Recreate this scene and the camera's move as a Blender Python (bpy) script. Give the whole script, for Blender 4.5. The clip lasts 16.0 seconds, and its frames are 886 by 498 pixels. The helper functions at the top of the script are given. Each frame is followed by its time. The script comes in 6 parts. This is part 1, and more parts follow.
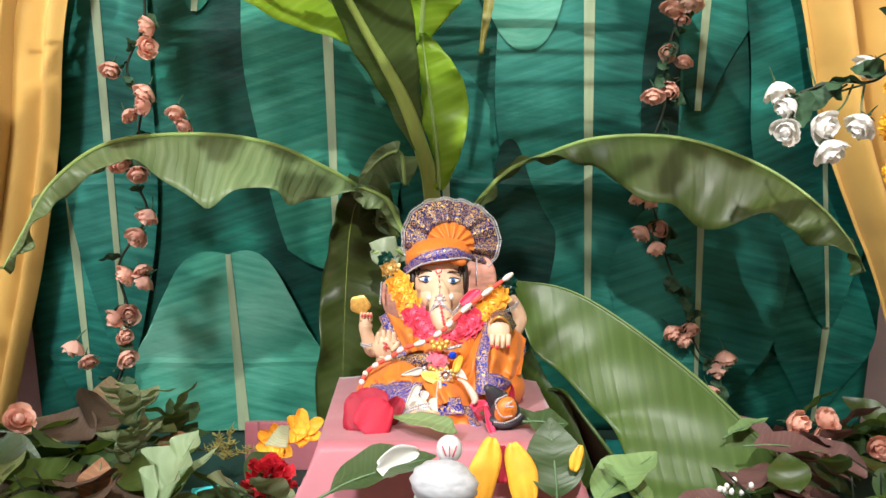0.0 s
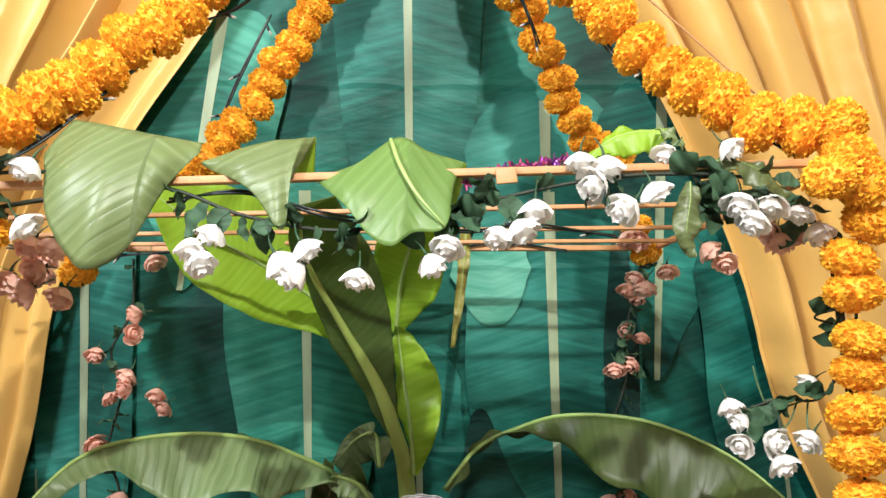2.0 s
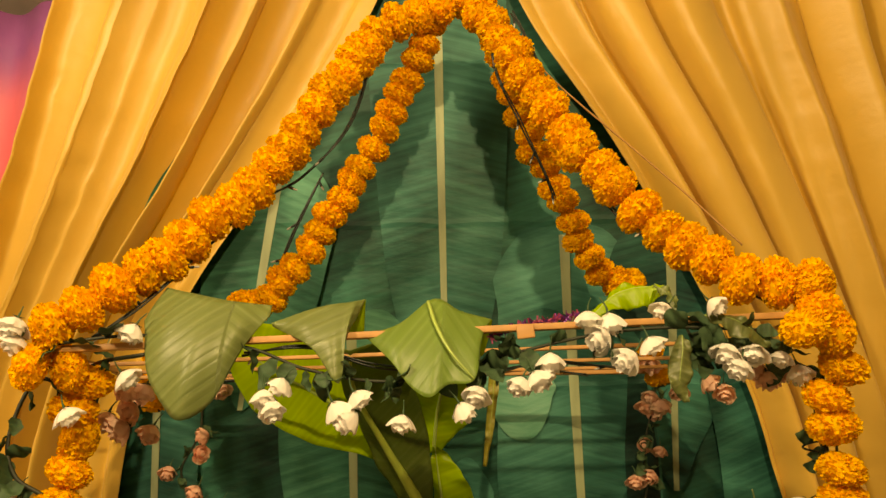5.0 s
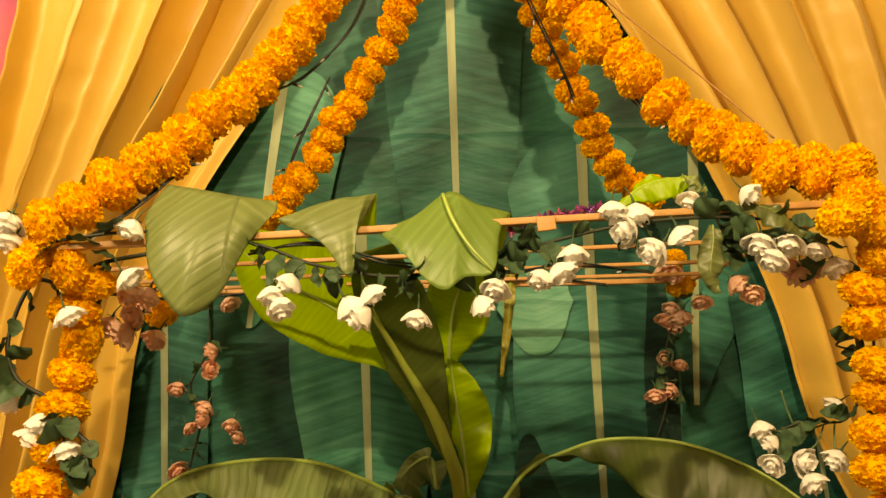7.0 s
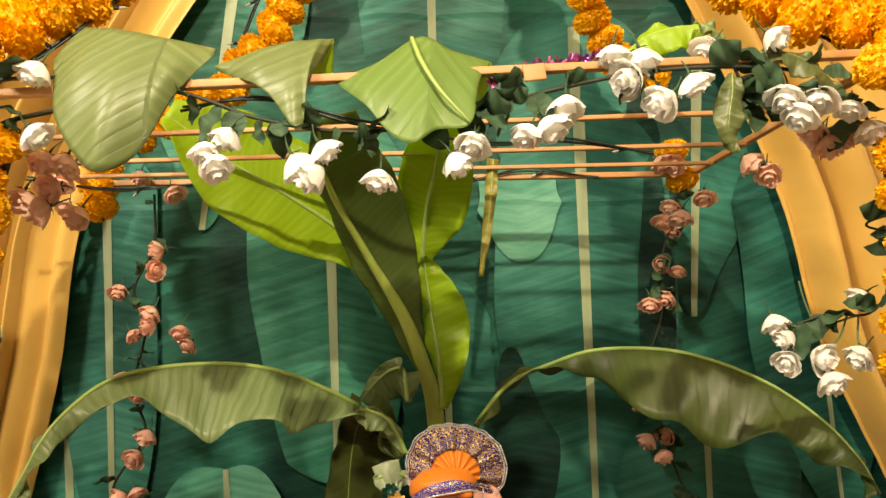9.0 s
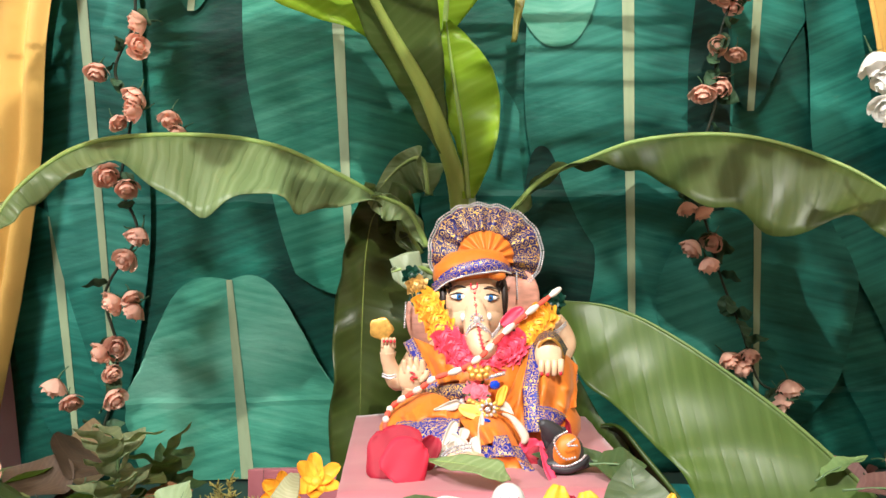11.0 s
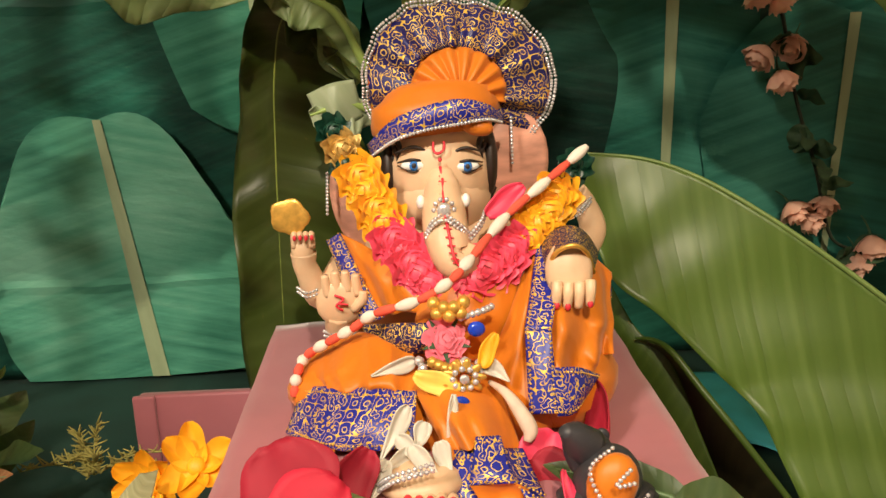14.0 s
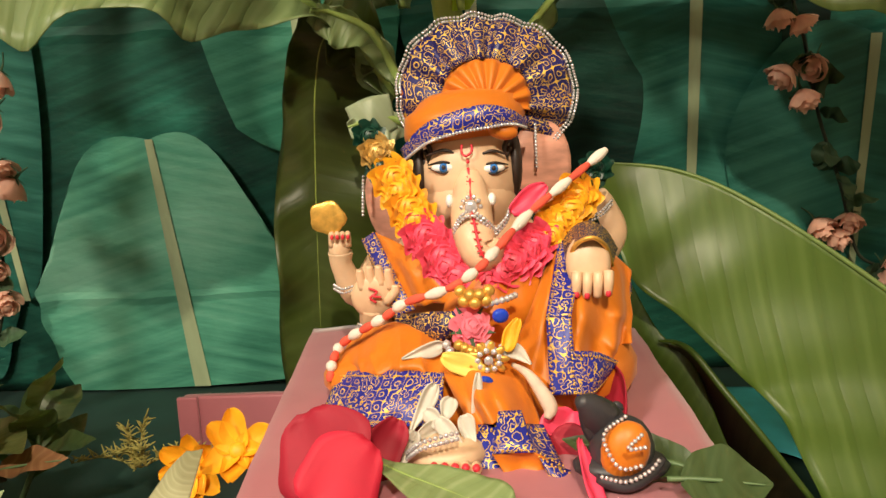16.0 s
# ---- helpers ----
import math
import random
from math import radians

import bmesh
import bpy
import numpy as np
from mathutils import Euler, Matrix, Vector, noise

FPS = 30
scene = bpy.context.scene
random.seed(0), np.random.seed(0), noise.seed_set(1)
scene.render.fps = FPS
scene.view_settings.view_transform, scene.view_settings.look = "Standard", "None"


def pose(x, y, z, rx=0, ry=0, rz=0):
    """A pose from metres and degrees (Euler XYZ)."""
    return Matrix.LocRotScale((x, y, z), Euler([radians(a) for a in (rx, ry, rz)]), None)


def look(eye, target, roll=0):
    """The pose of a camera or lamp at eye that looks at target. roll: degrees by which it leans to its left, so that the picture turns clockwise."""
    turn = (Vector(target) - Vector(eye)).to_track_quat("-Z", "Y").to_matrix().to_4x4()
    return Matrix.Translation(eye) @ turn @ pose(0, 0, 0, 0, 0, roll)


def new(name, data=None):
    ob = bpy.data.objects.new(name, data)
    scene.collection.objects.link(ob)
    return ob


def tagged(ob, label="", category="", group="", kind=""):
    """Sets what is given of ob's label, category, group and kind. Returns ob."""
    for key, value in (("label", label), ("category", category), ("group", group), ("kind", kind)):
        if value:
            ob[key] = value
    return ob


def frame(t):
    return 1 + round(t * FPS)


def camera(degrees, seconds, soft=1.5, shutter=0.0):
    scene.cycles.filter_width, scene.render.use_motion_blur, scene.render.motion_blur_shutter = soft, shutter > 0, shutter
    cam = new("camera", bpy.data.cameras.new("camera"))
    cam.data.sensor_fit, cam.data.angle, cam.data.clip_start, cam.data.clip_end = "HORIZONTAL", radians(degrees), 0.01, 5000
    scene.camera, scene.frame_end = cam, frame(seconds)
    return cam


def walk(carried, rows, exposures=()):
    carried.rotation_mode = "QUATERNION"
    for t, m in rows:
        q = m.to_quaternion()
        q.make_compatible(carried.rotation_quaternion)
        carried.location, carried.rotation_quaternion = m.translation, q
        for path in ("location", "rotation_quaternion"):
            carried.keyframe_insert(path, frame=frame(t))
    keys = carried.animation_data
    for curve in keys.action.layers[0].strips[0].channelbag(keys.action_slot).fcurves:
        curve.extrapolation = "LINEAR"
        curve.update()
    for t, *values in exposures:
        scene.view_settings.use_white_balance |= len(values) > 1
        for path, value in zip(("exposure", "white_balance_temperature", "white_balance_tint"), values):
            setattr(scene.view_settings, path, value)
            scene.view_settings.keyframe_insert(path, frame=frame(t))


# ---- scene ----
cam = camera(59.6, 16.0)
METRES, EYE, TILT, LEAN, TURN = 1.6, 1.2, 0.0, 0.0, 0.0
ROWS = [
    (0.0, 0.0, 0.0, 0.0, 0.0, 0.0, -0.0),
    (0.5, -0.004, -0.0, 0.0195, -0.76, 2.47, -0.21),
    (1.0, -0.0062, -0.0118, 0.0489, -0.89, 6.13, 0.03),
    (1.5, -0.0108, -0.0252, 0.0682, -1.18, 9.53, 0.33),
    (2.0, -0.0088, -0.0474, 0.1055, -2.51, 12.9, 0.57),
    (2.5, -0.0033, -0.0679, 0.1309, -3.61, 15.78, 0.84),
    (3.0, -0.0031, -0.0953, 0.1599, -4.48, 18.9, 1.22),
    (5.5, -0.0085, -0.1689, 0.1315, 1.55, 18.35, 0.82),
    (6.0, -0.0067, -0.1668, 0.1279, 2.15, 16.81, 1.03),
    (6.5, -0.0121, -0.136, 0.1174, 1.85, 16.12, 1.14),
    (7.0, -0.0151, -0.118, 0.1017, 0.96, 14.92, 1.12),
    (7.5, -0.0249, -0.0913, 0.0924, -0.32, 13.53, 1.2),
    (8.0, -0.0264, -0.0647, 0.0811, -0.56, 12.49, 1.22),
    (8.5, -0.0189, -0.0354, 0.0707, -0.55, 11.62, 1.23),
    (9.0, -0.0064, -0.0107, 0.0612, -0.25, 11.43, 0.98),
    (9.5, 0.0008, 0.0109, 0.04, 0.82, 11.11, 0.53),
    (10.0, -0.0271, 0.0035, 0.0132, -0.87, 7.74, 1.0),
    (12.5, -0.0085, 0.3159, -0.0334, 2.85, 1.83, 0.84),
    (13.0, -0.0074, 0.3371, -0.0315, 1.69, 1.8, 0.9),
    (13.5, -0.0074, 0.3443, -0.0259, -0.4, -4.36, 2.55),
    (14.0, -0.0058, 0.3269, 0.0057, -0.91, -11.71, 2.36),
    (14.5, -0.0085, 0.3158, 0.0272, 0.17, -11.25, 0.28),
    (15.0, 0.0006, 0.31, 0.026, 0.58, -7.64, -0.87),
    (15.5, 0.0043, 0.3063, 0.0045, 0.89, -7.27, 1.07),
    (16.0, -0.003, 0.3028, -0.0082, 1.74, -8.84, 2.56),
]
EXPOSURES = [(0.0, 0.95, 5300, 11), (0.5, 1.12, 4850, 10), (1.5, 1.0, 4650, 11), (2.0, 0.82, 5250, 12), (3.0, 0.12, 7900, 10), (5.5, -0.2, 13500, 10), (7.0, 0.15, 12500, 9),
             (8.5, 0.48, 8150, 10), (9.2, 0.72, 7000, 11), (10.2, 1.12, 5500, 10), (12.5, 0.98, 5750, 10), (14.0, 0.50, 6800, 11), (15.0, 0.66, 6100, 10), (16.0, 0.55, 6750, 10)]
walk(cam, [(t, pose(0, 0, EYE, TILT, LEAN, TURN) @ pose(METRES * x, METRES * y, METRES * z, 90 + pitch, roll, yaw)) for t, x, y, z, yaw, pitch, roll in ROWS],
     EXPOSURES)

# ---------------------------------------------------------------- light
world = bpy.data.worlds.new("room_air")
world.use_nodes = True
scene.world = world
world.node_tree.nodes["Background"].inputs[0].default_value = (1.0, 0.93, 0.82, 1)
world.node_tree.nodes["Background"].inputs[1].default_value = 0.14


def lamp(name, m, size, watts, colour):
    data = bpy.data.lights.new(name, "AREA")
    data.shape, data.size, data.energy, data.color = "DISK", size, watts, colour
    ob = new(name, data)
    ob.matrix_world = m
    return ob


lamp("ceiling_bulb", look((0.10, -0.79, 2.50), (0, 1.1, 1.3)), 0.06, 31, (1.0, 0.86, 0.66))
lamp("room_light", look((-1.3, -0.6, 2.60), (-0.1, 1.2, 1.2)), 0.45, 35, (1.0, 0.90, 0.76))


# ---------------------------------------------------------------- materials
def node_mat(name):
    m = bpy.data.materials.new(name)
    m.use_nodes = True
    nt = m.node_tree
    return m, nt, nt.nodes["Principled BSDF"]


def link(nt, a, b):
    nt.links.new(a, b)


def noise_tex(nt, scale, detail=4.0, coord=None, stretch=None):
    n = nt.nodes.new("ShaderNodeTexNoise")
    n.inputs["Scale"].default_value, n.inputs["Detail"].default_value = scale, detail
    if coord is None:
        coord = nt.nodes.new("ShaderNodeTexCoord").outputs["Object"]
    if stretch:
        mp = nt.nodes.new("ShaderNodeMapping")
        mp.inputs["Scale"].default_value = stretch
        link(nt, coord, mp.inputs["Vector"])
        coord = mp.outputs["Vector"]
    link(nt, coord, n.inputs["Vector"])
    return n


def ramp(nt, fac, stops):
    r = nt.nodes.new("ShaderNodeValToRGB")
    while len(r.color_ramp.elements) < len(stops):
        r.color_ramp.elements.new(0.5)
    for e, (p, c) in zip(r.color_ramp.elements, stops):
        e.position, e.color = p, (*c, 1) if len(c) == 3 else c
    link(nt, fac, r.inputs["Fac"])
    return r


def mix(nt, fac, a, b, how="MIX"):
    n = nt.nodes.new("ShaderNodeMix")
    n.data_type, n.blend_type = "RGBA", how
    for sock, v in ((n.inputs["Factor"], fac), (n.inputs[6], a), (n.inputs[7], b)):
        if hasattr(v, "is_output"):
            link(nt, v, sock)
        elif isinstance(v, (int, float)):
            sock.default_value = v
        else:
            sock.default_value = (*v, 1)
    return n.outputs[2]


def bump(nt, bsdf, height, strength=0.3, dist=0.002):
    b = nt.nodes.new("ShaderNodeBump")
    b.inputs["Strength"].default_value, b.inputs["Distance"].default_value = strength, dist
    link(nt, height, b.inputs["Height"])
    link(nt, b.outputs["Normal"], bsdf.inputs["Normal"])


def math_n(nt, op, a, b=None):
    n = nt.nodes.new("ShaderNodeMath")
    n.operation = op
    for i, v in enumerate((a, b)):
        if v is None:
            continue
        if hasattr(v, "is_output"):
            link(nt, v, n.inputs[i])
        else:
            n.inputs[i].default_value = v
    return n.outputs[0]


def plain(name, colour, rough=0.6, metal=0.0, vary=0.25, scale=40.0, relief=0.15, dist=0.001, sheen=0.0, per_object=0.0, soft=0.0, stretch=None):
    """A surface with two scales of variation and fine relief."""
    m, nt, p = node_mat(name)
    a = noise_tex(nt, scale, 5, stretch=stretch)
    b = noise_tex(nt, scale * 0.13, 2)
    dark = tuple(c * (1 - vary) for c in colour)
    light = tuple(min(1, c * (1 + vary * 0.6)) for c in colour)
    col = ramp(nt, a.outputs["Fac"], [(0.3, dark), (0.7, light)]).outputs["Color"]
    col = mix(nt, ramp(nt, b.outputs["Fac"], [(0.35, (0, 0, 0)), (0.7, (0.35, 0.35, 0.35))]).outputs["Color"], col, dark)
    if per_object:
        info = nt.nodes.new("ShaderNodeObjectInfo")
        hsv = nt.nodes.new("ShaderNodeHueSaturation")
        link(nt, math_n(nt, "ADD", math_n(nt, "MULTIPLY", info.outputs["Random"], per_object), 1 - per_object / 2), hsv.inputs["Value"])
        link(nt, col, hsv.inputs["Color"])
        col = hsv.outputs["Color"]
    link(nt, col, p.inputs["Base Color"])
    p.inputs["Roughness"].default_value, p.inputs["Metallic"].default_value = rough, metal
    p.inputs["Sheen Weight"].default_value = sheen
    if soft:
        p.inputs["Subsurface Weight"].default_value = soft
        p.inputs["Subsurface Radius"].default_value = (0.006, 0.003, 0.002)
        p.inputs["Subsurface Scale"].default_value = 1.0
    bump(nt, p, a.outputs["Fac"], relief, dist)
    return m


def petal_mat(name, colour, rough=0.6, vary=0.15, scale=70.0, see=0.35, per_object=0.0):
    """Thin fabric or fresh petal: part of the light passes through."""
    m = plain(name, colour, rough, vary=vary, scale=scale, per_object=per_object)
    nt = m.node_tree
    p = nt.nodes["Principled BSDF"]
    tr = nt.nodes.new("ShaderNodeBsdfTranslucent")
    link(nt, p.inputs["Base Color"].links[0].from_socket, tr.inputs["Color"])
    sh = nt.nodes.new("ShaderNodeMixShader")
    sh.inputs[0].default_value = see
    link(nt, p.outputs[0], sh.inputs[1])
    link(nt, tr.outputs[0], sh.inputs[2])
    link(nt, sh.outputs[0], nt.nodes["Material Output"].inputs["Surface"])
    return m


def leaf_mat(name, blade, vein, see=0.35, glow=(0.35, 0.6, 0.05), freq=230.0, rough=0.42, slant=0.35, relief=0.2):
    """A living leaf: side veins run from the midrib to the edge; some light passes through."""
    m, nt, p = node_mat(name)
    uv = nt.nodes.new("ShaderNodeUVMap").outputs["UV"]
    sep = nt.nodes.new("ShaderNodeSeparateXYZ")
    link(nt, uv, sep.inputs[0])
    across = math_n(nt, "ABSOLUTE", sep.outputs[0])
    along = math_n(nt, "SUBTRACT", sep.outputs[1], math_n(nt, "MULTIPLY", across, slant))
    wob = noise_tex(nt, 14, 3, uv)
    along = math_n(nt, "ADD", along, math_n(nt, "MULTIPLY", wob.outputs["Fac"], 0.02))
    fine = math_n(nt, "SINE", math_n(nt, "MULTIPLY", along, freq * 3.1))
    wide = math_n(nt, "SINE", math_n(nt, "MULTIPLY", along, freq))
    wide = math_n(nt, "SUBTRACT", math_n(nt, "MULTIPLY", math_n(nt, "POWER", math_n(nt, "ABSOLUTE", wide), 0.6), 2.0), 1.0)
    both = math_n(nt, "ADD", math_n(nt, "MULTIPLY", fine, 0.08), math_n(nt, "MULTIPLY", wide, 0.36))
    both = math_n(nt, "ADD", both, 0.5)
    spots = noise_tex(nt, 9, 5, uv)
    col = ramp(nt, both, [(0.1, tuple(c * 0.90 for c in blade)), (0.75, blade), (1.0, vein)]).outputs["Color"]
    col = mix(nt, ramp(nt, spots.outputs["Fac"], [(0.35, (0, 0, 0)), (0.75, (0.5, 0.5, 0.5))]).outputs["Color"], col, tuple(c * 0.62 for c in blade))
    specks = noise_tex(nt, 160, 2, uv)
    col = mix(nt, ramp(nt, specks.outputs["Fac"], [(0.70, (0, 0, 0)), (0.78, (0.35, 0.35, 0.35))]).outputs["Color"], col, (0.16, 0.13, 0.03))
    link(nt, col, p.inputs["Base Color"])
    p.inputs["Roughness"].default_value = rough
    bump(nt, p, both, relief, 0.0012)
    tr = nt.nodes.new("ShaderNodeBsdfTranslucent")
    link(nt, mix(nt, 0.6, col, glow), tr.inputs["Color"])
    sh = nt.nodes.new("ShaderNodeMixShader")
    sh.inputs[0].default_value = see
    link(nt, p.outputs[0], sh.inputs[1])
    link(nt, tr.outputs[0], sh.inputs[2])
    link(nt, sh.outputs[0], nt.nodes["Material Output"].inputs["Surface"])
    return m


def print_mat(name, dark, mid, light, freq=190.0, slant=0.28):
    """Leaf print on thin polyester: soft streaks that follow the drawn veins."""
    m, nt, p = node_mat(name)
    uv = nt.nodes.new("ShaderNodeUVMap").outputs["UV"]
    sep = nt.nodes.new("ShaderNodeSeparateXYZ")
    link(nt, uv, sep.inputs[0])
    across = math_n(nt, "ABSOLUTE", sep.outputs[0])
    along = math_n(nt, "SUBTRACT", sep.outputs[1], math_n(nt, "MULTIPLY", across, slant))
    comb = nt.nodes.new("ShaderNodeCombineXYZ")
    link(nt, math_n(nt, "MULTIPLY", sep.outputs[0], 2.5), comb.inputs[0])
    link(nt, math_n(nt, "MULTIPLY", along, freq * 0.42), comb.inputs[1])
    streak = noise_tex(nt, 1.0, 5, comb.outputs[0])
    blot = noise_tex(nt, 4.5, 4, uv)
    f = math_n(nt, "ADD", math_n(nt, "MULTIPLY", streak.outputs["Fac"], 0.36), math_n(nt, "SUBTRACT", math_n(nt, "MULTIPLY", blot.outputs["Fac"], 0.85), 0.08))
    col = ramp(nt, f, [(0.36, dark), (0.52, mid), (0.72, light)]).outputs["Color"]
    link(nt, col, p.inputs["Base Color"])
    p.inputs["Roughness"].default_value = 0.55
    p.inputs["Specular IOR Level"].default_value = 0.28
    weave = noise_tex(nt, 9, 6, stretch=(0.7, 1, 2.2))
    obj = nt.nodes.new("ShaderNodeSeparateXYZ")
    link(nt, nt.nodes.new("ShaderNodeTexCoord").outputs["Object"], obj.inputs[0])
    folds = math_n(nt, "ABSOLUTE", math_n(nt, "SINE", math_n(nt, "MULTIPLY", math_n(nt, "SUBTRACT", math_n(nt, "ADD", obj.outputs[2], math_n(nt, "MULTIPLY", noise_tex(nt, 6, 2).outputs["Fac"], 0.03)), 1.675), 9.24)))
    folds = ramp(nt, folds, [(0.0, (0.3, 0.3, 0.3)), (0.09, (0, 0, 0))]).outputs["Color"]
    bump(nt, p, math_n(nt, "ADD", weave.outputs["Fac"], folds), 0.5, 0.012)
    return m


GREEN_LEAF = leaf_mat("banana_leaf", (0.046, 0.086, 0.010), (0.064, 0.115, 0.018), see=0.2)
SIDE_LEAF = leaf_mat("lit_arching_leaf", (0.195, 0.275, 0.110), (0.27, 0.355, 0.17), see=0.25, relief=0.9)
# brightened yellow-green: strong light on the leaf is part of this colour
LIGHT_LEAF = leaf_mat("lit_banana_leaf", (0.36, 0.56, 0.02), (0.44, 0.64, 0.05), see=0.45, glow=(0.5, 0.75, 0.05))
PALE_LEAF = leaf_mat("leaf_underside", (0.17, 0.225, 0.075), (0.24, 0.30, 0.125), see=0.22, relief=0.5, freq=230)
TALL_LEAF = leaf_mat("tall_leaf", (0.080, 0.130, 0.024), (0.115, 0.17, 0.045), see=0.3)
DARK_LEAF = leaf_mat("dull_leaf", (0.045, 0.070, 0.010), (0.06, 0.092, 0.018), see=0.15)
ARCH_LEAF = leaf_mat("shaded_arching_leaf", (0.080, 0.120, 0.026), (0.105, 0.15, 0.042), see=0.2)
FLESH_RIB = plain("leaf_midrib", (0.31, 0.45, 0.12), 0.4, vary=0.2, scale=30)
STALK = plain("banana_stalk", (0.34, 0.45, 0.09), 0.4, vary=0.3, scale=25, stretch=(1, 1, 0.15))
SMALL_LEAF = leaf_mat("garden_leaf", (0.048, 0.085, 0.028), (0.066, 0.108, 0.040), see=0.15, freq=500, rough=0.45)
SAGE_LEAF = leaf_mat("grey_green_leaf", (0.20, 0.245, 0.125), (0.25, 0.295, 0.16), see=0.15, freq=500, rough=0.55)
CLOTH_LEAF = plain("fabric_leaf", (0.035, 0.085, 0.035), 0.7, vary=0.4, scale=60, relief=0.3)
DRY_LEAF = leaf_mat("dry_leaf", (0.24, 0.11, 0.045), (0.33, 0.18, 0.08), see=0.15, glow=(0.5, 0.2, 0.05), freq=450, rough=0.7)
PURPLE_LEAF = leaf_mat("dry_purple_leaf", (0.135, 0.065, 0.056), (0.165, 0.085, 0.072), see=0.1, glow=(0.3, 0.1, 0.05), freq=450, rough=0.7)
PRINT_DARK = print_mat("print_shade", (0.0040, 0.0328, 0.0245), (0.0102, 0.0816, 0.0573), (0.0245, 0.1738, 0.1227))
PRINTS = [print_mat("print_green", (0.0057, 0.0681, 0.0431), (0.0246, 0.1590, 0.1059), (0.0899, 0.3358, 0.2318)),
          print_mat("print_teal", (0.0045, 0.0510, 0.0386), (0.0179, 0.1277, 0.0975), (0.0615, 0.2649, 0.2053)),
          print_mat("print_deep", (0.0021, 0.0284, 0.0227), (0.0085, 0.0851, 0.0654), (0.0341, 0.2129, 0.1633)),
          print_mat("print_light", (0.0284, 0.1608, 0.1088), (0.0775, 0.3027, 0.2081), (0.1797, 0.4446, 0.3264))]
# near-black tone for shadow painted on the cloth
PRINT_SHADOW = print_mat("print_shadow", (0.0013, 0.0090, 0.0077), (0.0032, 0.0255, 0.0193), (0.0128, 0.0767, 0.0574))
PRINTS.append(PRINT_SHADOW)
PRINT_RIB = plain("print_rib", (0.32, 0.40, 0.24), 0.55, vary=0.3, scale=30, stretch=(1, 1, 0.1))
MARIGOLD = petal_mat("marigold_petal", (1.0, 0.58, 0.015), 0.62, vary=0.04, scale=55, see=0.34, per_object=0.12)
ROSE_PINK = petal_mat("pink_rose_petal", (1.0, 0.60, 0.46), see=0.35, per_object=0.2)
ROSE_WHITE = petal_mat("white_rose_petal", (0.97, 0.96, 0.92), vary=0.03, see=0.35)
VINE = plain("dark_vine", (0.02, 0.028, 0.014), 0.6, scale=80)
WIRE = plain("dark_green_wire", (0.008, 0.018, 0.016), 0.4, scale=80)
BULB = plain("clear_fairy_bulb", (0.5, 0.5, 0.45), 0.1, scale=80)
WOOD = plain("bare_wood_strip", (0.52, 0.27, 0.10), 0.55, vary=0.3, scale=26, relief=0.3, stretch=(0.12, 1, 1))
WALL = plain("lilac_wall_paint", (0.58, 0.50, 0.55), 0.8, vary=0.06, scale=12)
CREAM = plain("cream_wall_paint", (0.74, 0.69, 0.60), 0.85, vary=0.06, scale=10)
FLOOR = plain("floor_tile", (0.55, 0.48, 0.40), 0.4, vary=0.12, scale=8)
PINK_SATIN = plain("pink_satin", (0.40, 0.130, 0.157), 0.5, vary=0.12, scale=14, relief=0.2, sheen=0.3)
DARK_CLOTH = plain("dark_green_cloth", (0.006, 0.035, 0.028), 0.7, vary=0.3, scale=20)
CYAN_CLOTH = plain("turquoise_cloth", (0.08, 0.60, 0.70), 0.6, vary=0.15, scale=30)


def satin(name, colour):
    m, nt, p = node_mat(name)
    a = noise_tex(nt, 5, 4, stretch=(1, 1, 0.4))
    w = noise_tex(nt, 900, 2)
    col = ramp(nt, a.outputs["Fac"], [(0.3, tuple(c * 0.82 for c in colour)), (0.7, colour)]).outputs["Color"]
    link(nt, col, p.inputs["Base Color"])
    p.inputs["Roughness"].default_value = 0.42
    p.inputs["Sheen Weight"].default_value = 0.15
    crease = noise_tex(nt, 8, 4, stretch=(1, 1, 1.5))
    h = math_n(nt, "ADD", crease.outputs["Fac"], math_n(nt, "MULTIPLY", w.outputs["Fac"], 0.05))
    bump(nt, p, h, 0.35, 0.012)
    return m


GOLD_CURTAIN = satin("golden_curtain_satin", (0.68, 0.425, 0.10))


# ---------------------------------------------------------------- mesh tools
def mesh_from(name, bm, material, smooth=True):
    me = bpy.data.meshes.new(name)
    bm.to_mesh(me)
    bm.free()
    for mm in (material if isinstance(material, (list, tuple)) else [material]):
        me.materials.append(mm)
    if smooth:
        for f in me.polygons:
            f.use_smooth = True
    return me


def part(name, bm, material=None, parent=None, label="", smooth=True):
    """One mesh object from a bmesh (or a finished mesh), under a thing or a part."""
    me = mesh_from(name, bm, material, smooth) if isinstance(bm, bmesh.types.BMesh) else bm
    ob = new(name, me)
    if parent is not None:
        ob.parent = parent
    return tagged(ob, label) if label else ob


def thing(name, label, category, group="", kind="", at=(0, 0, 0)):
    ob = new(name)
    ob.empty_display_size = 0.02
    ob.location = at
    return tagged(ob, label, category, group, kind)


